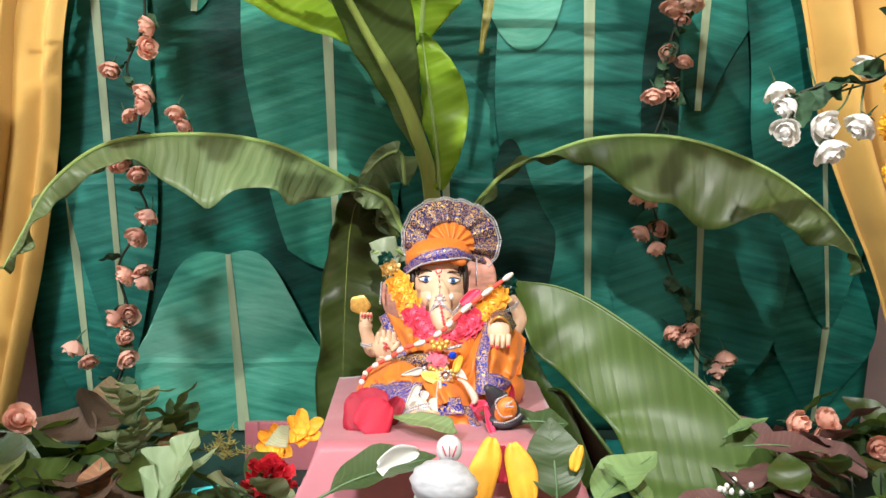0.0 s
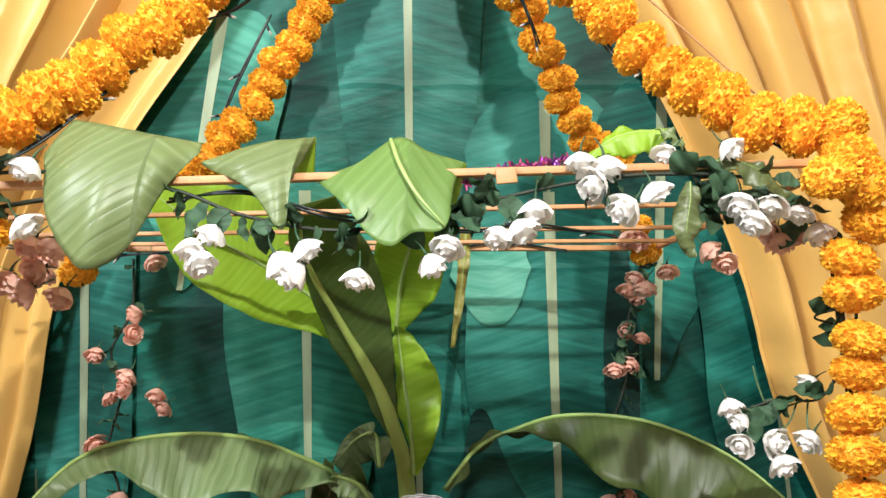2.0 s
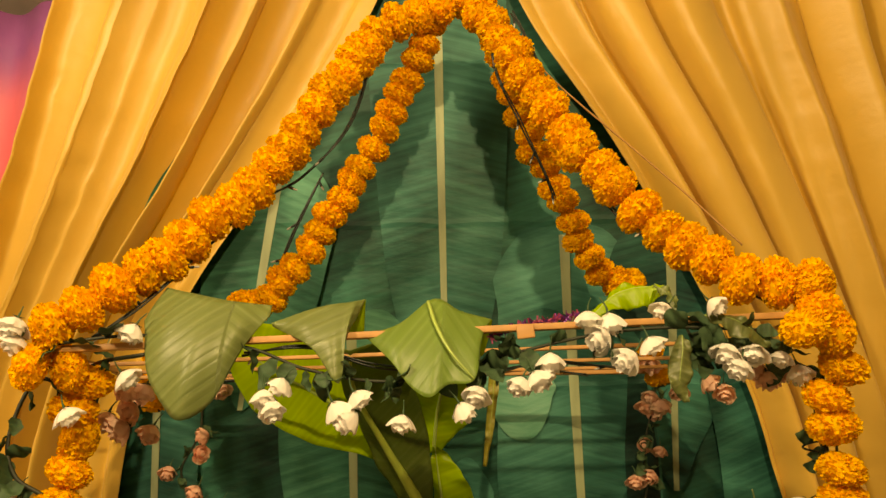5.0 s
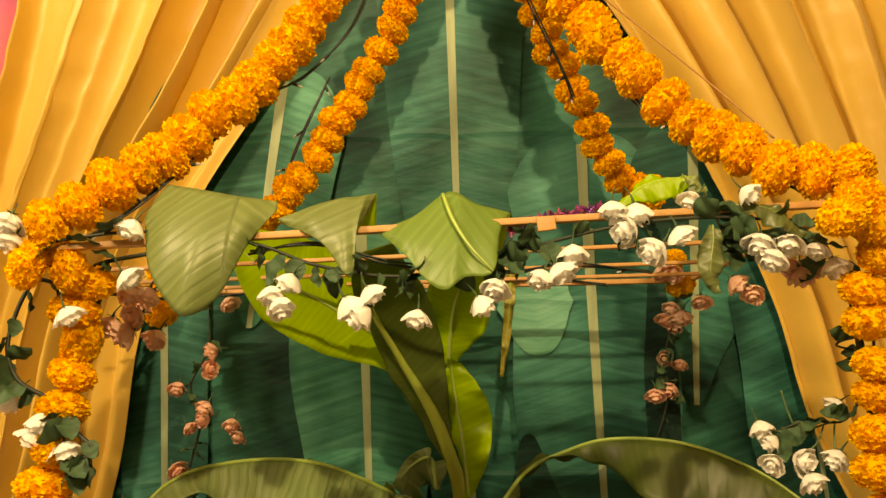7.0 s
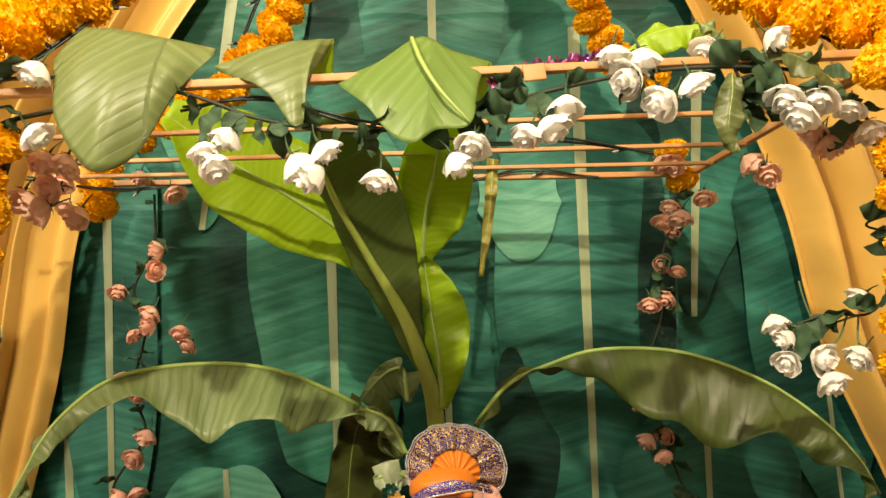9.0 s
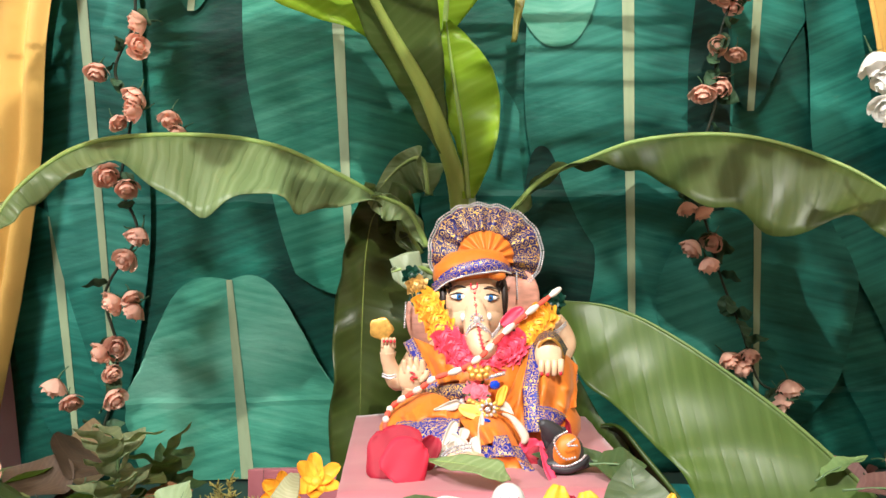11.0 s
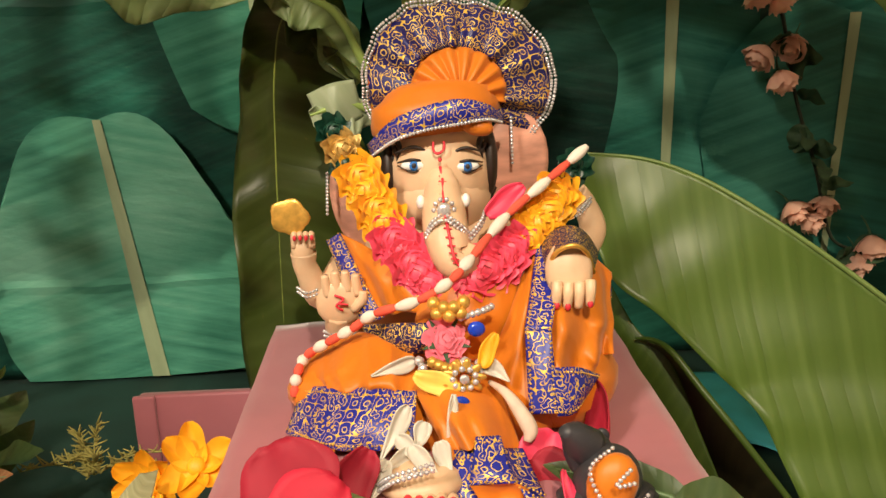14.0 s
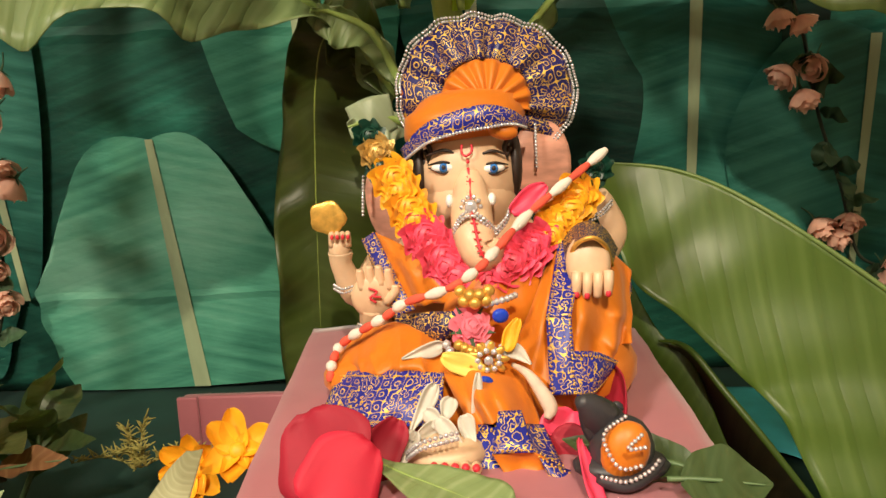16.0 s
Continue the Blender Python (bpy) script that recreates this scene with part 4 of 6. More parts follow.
def vine(path, label, leaves, seed, radius=0.0022, droop=0.4, material=None, leafset=None, size=1.0):
    """A wiry stem with fabric leaves along it."""
    rnd = random.Random(seed)
    root = thing("flower_vine", label, "vine", "fabric flower vines")
    bm = bmesh.new()
    tube(bm, path, [radius], 6, 14 * len(path))
    part("stem", bm, material or VINE, root)
    c = spline(path, 120)
    for k in range(leaves):
        p = c[rnd.randrange(len(c))]
        d = Vector((rnd.uniform(-1, 1), rnd.uniform(-0.7, 0.1), rnd.uniform(-1.2, 0.7) - droop * 0.3))
        ob = part("leaf", rnd.choice(leafset or FABRIC_LEAVES), None, root)
        s = size * rnd.uniform(0.7, 1.2)
        ob.matrix_basis = Matrix.Translation(p) @ d.to_track_quat("Y", "Z").to_matrix().to_4x4() @ pose(0, 0, 0, 0, rnd.uniform(-70, 70), 0) @ Matrix.Diagonal((s, s, s, 1))
    return root


vine([(0.419, 1.300, 1.704), (0.410, 1.317, 1.624), (0.387, 1.337, 1.533), (0.389, 1.361, 1.449), (0.361, 1.389, 1.343), (0.388, 1.412, 1.263), (0.414, 1.430, 1.180), (0.451, 1.449, 1.095), (0.484, 1.468, 1.008), (0.527, 1.470, 0.976), (0.519, 1.477, 0.899)],
     "dark wiry vine of pink fabric roses hanging before the backdrop", 46, 61, size=0.85)
vine([(-0.480, 1.231, 1.651), (-0.483, 1.250, 1.566), (-0.517, 1.265, 1.497), (-0.499, 1.279, 1.435), (-0.520, 1.296, 1.334), (-0.501, 1.308, 1.258), (-0.556, 1.327, 1.172), (-0.545, 1.346, 1.083), (-0.562, 1.364, 1.002), (-0.595, 1.372, 0.920)],
     "dark wiry vine of peach fabric roses hanging before the backdrop", 26, 62, size=0.8)
put_roses("pink_rose", "small pink fabric rose on the hanging vine", "rose", "pink roses",
          [(0.395, 1.315, 1.612), (0.417, 1.314, 1.616), (0.410, 1.323, 1.597), (0.385, 1.331, 1.538), (0.417, 1.334, 1.526), (0.366, 1.346, 1.470), (0.397, 1.344, 1.479), (0.351, 1.395, 1.294), (0.376, 1.397, 1.287),
           (0.362, 1.409, 1.232), (0.395, 1.407, 1.240), (0.389, 1.415, 1.204), (0.429, 1.454, 1.046), (0.465, 1.453, 1.052), (0.452, 1.458, 1.031), (0.532, 1.460, 0.996), (0.518, 1.465, 0.974), (0.505, 1.465, 0.931)], PINKS, 71, 0.95, (0, -0.35, -0.75))
put_roses("peach_rose", "small peach fabric rose on the hanging vine", "rose", "peach roses",
          [(-0.473, 1.242, 1.558), (-0.480, 1.249, 1.527), (-0.539, 1.256, 1.494), (-0.487, 1.264, 1.458), (-0.517, 1.272, 1.422), (-0.489, 1.269, 1.435), (-0.438, 1.271, 1.426), (-0.425, 1.276, 1.404), (-0.540, 1.284, 1.345), (-0.509, 1.288, 1.327), (-0.495, 1.298, 1.257),
           (-0.515, 1.305, 1.224), (-0.540, 1.320, 1.157), (-0.514, 1.318, 1.166), (-0.510, 1.323, 1.146), (-0.564, 1.337, 1.081), (-0.540, 1.335, 1.090), (-0.553, 1.343, 1.051), (-0.554, 1.352, 1.011), (-0.643, 1.348, 1.030), (-0.621, 1.353, 1.005)], PINKS, 72, 0.92, (0, -0.35, -0.75))

WHITE = "white fabric rose with green calyx on the front beam vine"
put_roses("white_rose", WHITE, "rose", "white roses",
          [(-0.426, 0.740, 1.648), (-0.579, 0.730, 1.656), (-0.578, 0.740, 1.635), (-0.444, 0.780, 1.594), (-0.507, 0.760, 1.543), (-0.227, 0.750, 1.577), (-0.249, 0.750, 1.561), (-0.238, 0.750, 1.546), (-0.151, 0.740, 1.542), (-0.125, 0.740, 1.557), (-0.135, 0.740, 1.531),
           (-0.068, 0.740, 1.526), (0.010, 0.730, 1.539), (0.029, 0.730, 1.559), (0.085, 0.740, 1.572), (0.108, 0.740, 1.579), (0.126, 0.740, 1.602), (0.179, 0.740, 1.659), (0.195, 0.740, 1.631), (0.209, 0.745, 1.654), (0.225, 0.730, 1.602), (0.257, 0.730, 1.621),
           (0.287, 0.760, 1.672), (0.349, 0.740, 1.674), (0.361, 0.750, 1.613), (0.375, 0.750, 1.593), (0.399, 0.760, 1.613), (0.445, 0.780, 1.610), (0.475, 0.800, 1.592)], WHITES, 73, 0.92, (0, -0.12, -0.95))
put_roses("white_rose", "white fabric rose on a drooping side stem", "rose", "white roses",
          [(0.402, 0.930, 1.392), (0.416, 0.930, 1.373), (0.413, 0.930, 1.345), (0.449, 0.920, 1.347), (0.459, 0.920, 1.320), (0.496, 0.915, 1.349), (0.508, 0.920, 1.419), (-0.553, 0.800, 1.396), (-0.512, 0.800, 1.379), (-0.591, 0.800, 1.443), (-0.545, 0.800, 1.414)], WHITES, 74, 0.84, (-0.3, -0.2, -0.75))
put_roses("pink_rose", "pale pink fabric rose clustered at the canopy corner", "rose", "corner roses",
          [(-0.506, 0.880, 1.549), (-0.483, 0.880, 1.535), (-0.471, 0.880, 1.562), (-0.448, 0.860, 1.588), (-0.448, 0.900, 1.533), (-0.467, 0.850, 1.586), (-0.420, 1.150, 1.631), (0.400, 0.950, 1.604), (0.423, 0.950, 1.588), (0.439, 0.850, 1.606), (0.454, 0.850, 1.593), (0.475, 0.850, 1.604),
           (0.351, 1.170, 1.674), (0.373, 1.170, 1.672), (0.388, 1.250, 1.622), (0.402, 1.250, 1.605), (0.426, 1.200, 1.625), (-0.461, 0.900, 1.594), (-0.498, 0.950, 1.591), (-0.584, 1.150, 1.609), (-0.485, 1.180, 1.667)], PALE_PINKS, 75, 0.95, (0, -0.35, -0.8))

vine([(-0.554, 0.750, 1.632), (-0.418, 0.750, 1.645), (-0.283, 0.760, 1.630), (-0.195, 0.755, 1.597), (-0.095, 0.750, 1.579), (-0.003, 0.750, 1.591), (0.068, 0.750, 1.611), (0.191, 0.750, 1.638), (0.298, 0.750, 1.646), (0.408, 0.760, 1.643)],
     "dark vine with fabric leaves wound along the front beam", 46, 63)
vine([(0.310, 0.760, 1.660), (0.340, 0.780, 1.613), (0.386, 0.800, 1.632), (0.453, 0.820, 1.621), (0.523, 0.860, 1.605)], "dense dark leaves at the beam's end", 26, 64, size=1.1)
vine([(-0.429, 0.800, 1.629), (-0.505, 0.820, 1.620), (-0.533, 0.820, 1.589), (-0.576, 0.800, 1.594), (-0.595, 0.790, 1.518), (-0.578, 0.790, 1.467), (-0.537, 0.800, 1.439), (-0.504, 0.800, 1.403), (-0.472, 0.800, 1.372), (-0.515, 0.800, 1.369)],
     "wiry dark vine looping down beside the marigolds", 22, 65, radius=0.003)
vine([(0.522, 0.830, 1.506), (0.491, 0.860, 1.496), (0.542, 0.870, 1.474), (0.511, 0.900, 1.401), (0.466, 0.920, 1.399), (0.429, 0.930, 1.388)], "thin dark vine with round leaves beside the post", 15, 66, radius=0.0016)
STEM_GREEN = plain("green_stem", (0.10, 0.17, 0.07), 0.5, scale=60)
for a, b, c in (((0.507, 0.930, 1.398), (0.452, 0.930, 1.384), (0.408, 0.930, 1.388)), ((0.486, 0.930, 1.398), (0.446, 0.930, 1.371), (0.418, 0.930, 1.354)), ((0.493, 0.930, 1.398), (0.477, 0.925, 1.370), (0.451, 0.920, 1.352)),
                ((0.507, 0.930, 1.398), (0.498, 0.920, 1.375), (0.495, 0.915, 1.358)), ((0.452, 0.930, 1.384), (0.442, 0.930, 1.418), (0.438, 0.930, 1.442))):
    root = thing("rose_spray", "thin green drooping spray that carries white roses", "spray", "rose sprays")
    bm = bmesh.new()
    tube(bm, [a, b, c], [0.0013], 6, 12)
    part("stem", bm, STEM_GREEN, root)


# ---------------------------------------------------------------- fairy lights, cord, tinsel
def fairy_lights(path, label, seed, every=9):
    rnd = random.Random(seed)
    root = thing("fairy_lights", label, "string lights", "string lights")
    bm = bmesh.new()
    tube(bm, path, [0.0018], 6, 60)
    tube(bm, [Vector(p) + Vector((0.003, -0.002, 0.004 * (-1) ** i)) for i, p in enumerate(path)], [0.0016], 6, 60)
    part("wire", bm, WIRE, root)
    c = spline(path, 80)
    for k in range(4, 80, every):
        d = Vector((rnd.uniform(-1, 1), rnd.uniform(-0.6, 0.1), rnd.uniform(-1, 0.4))).normalized()
        bm = bmesh.new()
        tube(bm, [c[k], c[k] + d * 0.013], [0.0026, 0.0024], 7, 4)
        holder = part("lamp_holder", bm, WIRE, root)
        bm = bmesh.new()
        tube(bm, [c[k] + d * 0.013, c[k] + d * 0.018, c[k] + d * 0.022], [0.0018, 0.0018, 0.0006], 7, 6)
        part("bulb", bm, BULB, holder)


DARKLIGHT = "dark green string of unlit fairy bulbs wound on the canopy"
fairy_lights([(-0.123, 0.960, 2.302), (-0.164, 0.930, 2.072), (-0.240, 0.910, 1.947), (-0.310, 0.860, 1.878), (-0.367, 0.830, 1.793), (-0.438, 0.790, 1.700), (-0.495, 0.770, 1.643)], DARKLIGHT, 81)
fairy_lights([(0.093, 0.960, 2.282), (0.083, 0.955, 2.182), (0.126, 0.980, 2.080), (0.169, 1.000, 1.988), (0.188, 1.020, 1.941)], DARKLIGHT, 82, 12)
fairy_lights([(0.119, 0.955, 2.290), (0.146, 0.945, 2.221), (0.235, 0.880, 1.901), (0.301, 0.840, 1.808), (0.357, 0.810, 1.752), (0.445, 0.780, 1.682)], DARKLIGHT, 83, 14)
fairy_lights([(-0.244, 1.100, 2.032), (-0.298, 1.120, 1.924), (-0.331, 1.140, 1.840)], DARKLIGHT, 84, 30)
fairy_lights([(-0.294, 0.800, 1.625), (-0.202, 0.790, 1.636), (-0.098, 0.790, 1.603), (0.057, 0.900, 1.618), (0.147, 0.950, 1.636), (0.286, 1.000, 1.636)], DARKLIGHT, 85, 18)
fairy_lights([(-0.625, 1.100, 1.640), (-0.523, 1.180, 1.647), (-0.338, 1.190, 1.654), (-0.008, 1.190, 1.651), (0.132, 1.190, 1.669), (0.254, 1.190, 1.657)], DARKLIGHT, 86, 16)
root = thing("cord", "thin slack brown jute cord beside the marigolds", "cord")
bm = bmesh.new()
tube(bm, [(0.119, 0.970, 2.263), (0.192, 0.950, 2.141), (0.323, 0.930, 1.988), (0.392, 0.910, 1.900), (0.455, 0.880, 1.805)], [0.0016], 6, 40)
part("strand", bm, plain("jute", (0.42, 0.22, 0.08), 0.9, scale=200), root)


def tinsel(path, label, colours, n, seed):
    rnd = random.Random(seed)
    root = thing("tinsel", label, "tinsel")
    c = spline(path, 100)
    for name, material in colours:
        bm = bmesh.new()
        for _ in range(n):
            p = rnd.choice(c)
            d = Vector([rnd.uniform(-1, 1) for _ in range(3)]).normalized() * rnd.uniform(0.005, 0.012)
            w = d.cross(Vector((rnd.random(), rnd.random(), 0.3))).normalized() * 0.0012
            bm.faces.new([bm.verts.new(v) for v in (p - w, p + w, p + d + w, p + d - w)])
        part(name, bm, material, root, smooth=False)


tinsel([(0.050, 0.768, 1.640), (0.085, 0.768, 1.652), (0.125, 0.768, 1.660), (0.172, 0.768, 1.670)], "short strand of purple and pink tinsel on the beam",
       (("purple_fringe", plain("purple_foil", (0.22, 0.05, 0.30), 0.3, 0.6)), ("pink_fringe", plain("pink_foil", (0.50, 0.09, 0.22), 0.3, 0.5))), 150, 91)


# ---------------------------------------------------------------- the idol
SKIN = plain("painted_clay_skin", (0.72, 0.49, 0.31), 0.42, vary=0.16, scale=45, relief=0.2, soft=0.08)
RED = plain("red_paint", (0.66, 0.03, 0.05), 0.5, vary=0.1, scale=80)
BLACK = plain("dark_paint", (0.025, 0.014, 0.010), 0.5, vary=0.2, scale=80)
EYE_BLUE = plain("blue_paint", (0.03, 0.20, 0.62), 0.3, vary=0.2, scale=200)
EYE_WHITE = plain("white_paint", (0.82, 0.82, 0.80), 0.35, vary=0.05)
EAR_PINK = plain("pink_ear_paint", (0.74, 0.36, 0.26), 0.5, vary=0.45, scale=60, stretch=(0.25, 1, 1.6))
GOLD = plain("gold_paint", (0.80, 0.47, 0.10), 0.35, metal=0.6, vary=0.3, scale=160, relief=0.5)
SILVER = plain("silver_bead", (0.76, 0.76, 0.79), 0.18, metal=0.6, vary=0.2, scale=200)
ORANGE_SILK = plain("orange_silk", (0.65, 0.176, 0.007), 0.48, vary=0.14, scale=26, relief=0.45, dist=0.004, sheen=0.1)
GEM = plain("blue_gem", (0.01, 0.05, 0.50), 0.08, vary=0.2)


def brocade(name, ground, scale=95.0):
    """Blue silk with woven gold scrolls."""
    m, nt, p = node_mat(name)
    uv = nt.nodes.new("ShaderNodeUVMap").outputs["UV"]
    sep = nt.nodes.new("ShaderNodeSeparateXYZ")
    warp = noise_tex(nt, scale * 1.3, 2.0, uv)
    mv = nt.nodes.new("ShaderNodeVectorMath")
    mv.operation = "MULTIPLY_ADD"
    link(nt, warp.outputs["Color"], mv.inputs[0])
    mv.inputs[1].default_value = (0.0075, 0.0075, 0)
    link(nt, uv, mv.inputs[2])
    link(nt, mv.outputs[0], sep.inputs[0])
    # ogee lattice: nested lozenges, with scrolls between them
    f = math_n(nt, "MULTIPLY", math_n(nt, "SINE", math_n(nt, "MULTIPLY", sep.outputs[0], scale * 5.2)), math_n(nt, "SINE", math_n(nt, "MULTIPLY", sep.outputs[1], scale * 6.4)))
    line = math_n(nt, "ABSOLUTE", math_n(nt, "SINE", math_n(nt, "MULTIPLY", f, 3.9)))
    lines = ramp(nt, line, [(0.20, (1, 1, 1)), (0.32, (0, 0, 0))]).outputs["Color"]
    n = noise_tex(nt, scale * 2.6, 1.0, uv)
    swirl = math_n(nt, "SINE", math_n(nt, "MULTIPLY", n.outputs["Fac"], 36.0))
    swirls = ramp(nt, swirl, [(0.55, (0, 0, 0)), (0.80, (1, 1, 1))]).outputs["Color"]
    gaps = noise_tex(nt, scale * 0.8, 1, uv)
    mask = mix(nt, ramp(nt, gaps.outputs["Fac"], [(0.44, (0, 0, 0)), (0.50, (1, 1, 1))]).outputs["Color"], lines, swirls)
    shade = noise_tex(nt, 60, 3, uv)
    gold = ramp(nt, shade.outputs["Fac"], [(0.35, (0.55, 0.30, 0.03)), (0.65, (0.98, 0.66, 0.12))]).outputs["Color"]
    link(nt, mix(nt, mask, ground, gold), p.inputs["Base Color"])
    link(nt, math_n(nt, "MULTIPLY", mask, 0.25), p.inputs["Metallic"])
    p.inputs["Roughness"].default_value = 0.40
    bump(nt, p, mask, 0.4, 0.0006)
    return m


BROCADE = brocade("blue_gold_brocade", (0.008, 0.016, 0.26), 64)
BROCADE_CAP = brocade("navy_gold_brocade", (0.007, 0.007, 0.11), 60)
BROCADE_DARK = brocade("dark_brocade", (0.010, 0.008, 0.075), 80)


def statue():
    bm = bmesh.new()
    head = Vector((-0.005, 1.080, 1.152))
    blob(bm, head, (0.040, 0.038, 0.045), mat=0, u=24, v=16)
    blob(bm, head + Vector((0, 0.012, 0.022)), (0.041, 0.036, 0.030), mat=2, u=20, v=12)
    blob(bm, head + Vector((0, -0.003, -0.018)), (0.0365, 0.036, 0.031), mat=0, u=24, v=14)
    # trunk curling to one side
    tube(bm, [(-0.004, 1.049, 1.154), (-0.004, 1.043, 1.142), (-0.004, 1.032, 1.130), (-0.003, 1.017, 1.116), (0.001, 1.008, 1.102), (0.008, 1.006, 1.100), (0.011, 1.012, 1.108)], [0.0085, 0.0125, 0.0145, 0.0148, 0.0132, 0.0105, 0.0075], 18, 44)
    blob(bm, (0.030, 1.072, 1.158), (0.006, 0.016, 0.024), mat=2)
    blob(bm, (-0.041, 1.072, 1.153), (0.006, 0.016, 0.024), mat=2)
    # ears
    blob(bm, (0.051, 1.092, 1.154), (0.026, 0.006, 0.037), (0, 4, 14), 5, 20, 12)
    blob(bm, (-0.070, 1.092, 1.128), (0.017, 0.007, 0.034), (0, -12, -14), 5, 20, 12)
    # hair at the temples
    for side in (-1, 1):
        for k in range(7):
            a = head + Vector((side * (0.030 + 0.0014 * k), -0.024 + 0.003 * k, 0.026 - 0.0065 * k))
            tube(bm, [a, a + Vector((-side * 0.003, -0.002, -0.007)), a + Vector((-side * 0.001, -0.001, -0.014))], [0.0022, 0.0018, 0.0005], 6, 8, 2)
    # tusks, eyes, brows, forehead marks
    for x in (-0.019, 0.011):
        blob(bm, (x, 1.032, 1.136), (0.0030, 0.004, 0.0048), mat=4)
    for e, b in (((-0.023, 1.048, 1.159), 1), ((0.013, 1.048, 1.157), -1)):
        e = Vector(e)
        blob(bm, e, (0.0090, 0.004, 0.0038), (0, 0, 12 * -b), 4)
        blob(bm, e + Vector((0.0004, -0.0024, 0)), (0.0034, 0.003, 0.0037), (0, 0, 0), 3)
        blob(bm, e + Vector((0.0004, -0.0045, 0.0002)), (0.0018, 0.0013, 0.0020), (0, 0, 0), 2)
        tube(bm, [e + Vector((0.011 * -b, 0.003, 0.002)), e + Vector((0, -0.0035, 0.0042)), e + Vector((0.010 * b, 0.001, 0.001))], [0.0006, 0.0011, 0.0006], 6, 10, 2)
        tube(bm, [e + Vector((0.011 * -b, 0.003, 0.000)), e + Vector((0, -0.003, -0.0040)), e + Vector((0.009 * b, 0.001, 0.0))], [0.0005, 0.0008, 0.0005], 6, 10, 2)
        tube(bm, [e + Vector((0.013 * -b, 0.003, 0.0085)), e + Vector((0, -0.001, 0.0125)), e + Vector((0.010 * b, -0.001, 0.0095))], [0.0004, 0.0013, 0.0008], 6, 10, 2)
    tube(bm, [(-0.006, 1.038, 1.152), (-0.005, 1.028, 1.140)], [0.0012, 0.0012], 6, 8, 1)
    tube(bm, [(-0.008, 1.034, 1.146), (-0.001, 1.034, 1.146)], [0.0008, 0.0008], 6, 8, 1)
    tube(bm, [(-0.008, 1.028, 1.140), (-0.000, 1.028, 1.140)], [0.0008, 0.0008], 6, 8, 1)
    tube(bm, [(-0.005, 1.042, 1.158), (-0.004, 1.034, 1.146), (-0.005, 1.022, 1.136)], [0.0012, 0.0014], 6, 12, 1)
    tube(bm, [(-0.009, 1.041, 1.175), (-0.009, 1.040, 1.169), (-0.006, 1.039, 1.167), (-0.002, 1.040, 1.170), (-0.002, 1.041, 1.175)], [0.0009], 6, 16, 1)
    blob(bm, (-0.005, 1.038, 1.163), (0.0013, 0.001, 0.0016), mat=1, u=8, v=6)
    line = [(-0.004, 1.034, 1.151), (-0.004, 1.030, 1.146), (-0.004, 1.021, 1.139), (-0.003, 1.007, 1.128), (-0.001, 0.998, 1.116), (0.001, 0.993, 1.106), (0.004, 0.993, 1.100)]
    tube(bm, line, [0.0009, 0.0010, 0.0009], 6, 30, 1)
    for q in spline(line, 14)[1:-1]:
        tube(bm, [q + Vector((-0.0026, 0.0006, 0.0004)), q + Vector((0.0026, 0.0006, -0.0004))], [0.0006], 6, 5, 1)
    # body and limbs
    blob(bm, (-0.003, 1.085, 1.060), (0.072, 0.050, 0.070), mat=0, u=20, v=14)
    blob(bm, (-0.010, 1.040, 1.006), (0.075, 0.055, 0.030), mat=0, u=20, v=12)
    tube(bm, [(-0.065, 1.100, 1.097), (-0.096, 1.100, 1.058), (-0.108, 1.090, 1.081), (-0.109, 1.088, 1.094)], [0.016, 0.013, 0.009, 0.010], 12, 24)
    blob(bm, (-0.109, 1.085, 1.096), (0.0085, 0.007, 0.012), mat=0)
    for k in range(4):
        a = Vector((-0.114, 1.082, 1.099)) + Vector((0.0042 * k, 0, 0))
        tube(bm, [a, a + Vector((0.0005, -0.002, 0.010)), a + Vector((0.0015, -0.006, 0.009))], [0.0028, 0.0026, 0.0016], 7, 8)
        blob(bm, a + Vector((0.0015, -0.0075, 0.0085)), (0.0014, 0.0012, 0.0022), mat=1, u=8, v=6)
    blob(bm, (-0.116, 1.082, 1.122), (0.0145, 0.002, 0.0135), (0, 20, 0), 6, 20, 10, lambda c: c * (1 + 0.08 * math.sin(5 * math.atan2(c.z, c.x))))
    tube(bm, [(-0.109, 1.085, 1.109), (-0.109, 1.085, 1.088)], [0.002, 0.002], 6, 4, 2)
    # open palm
    tube(bm, [(-0.078, 1.070, 1.034), (-0.080, 1.050, 1.048), (-0.079, 1.040, 1.061)], [0.013, 0.011, 0.010], 10, 14)
    blob(bm, (-0.078, 1.036, 1.068), (0.0165, 0.006, 0.017), (8, 8, 0), 0)
    for k in range(4):
        a = Vector((-0.086, 1.034, 1.080)) + Vector((0.0068 * k, 0, 0.0025 * (k in (1, 2))))
        tube(bm, [a + Vector((0.001, 0, -0.006)), a + Vector((0, -0.001, 0.004)), a + Vector((0, -0.002, 0.009))], [0.0037, 0.0034, 0.0026], 8, 8)
    tube(bm, [(-0.069, 1.034, 1.064), (-0.062, 1.032, 1.071), (-0.061, 1.032, 1.077)], [0.004, 0.0038, 0.0028], 8, 8)
    tube(bm, [(-0.080, 1.028, 1.076), (-0.074, 1.028, 1.073), (-0.079, 1.027, 1.069), (-0.075, 1.028, 1.065)], [0.0009], 6, 16, 1)
    tube(bm, [(-0.077, 1.027, 1.070), (-0.071, 1.028, 1.069)], [0.0008], 6, 5, 1)
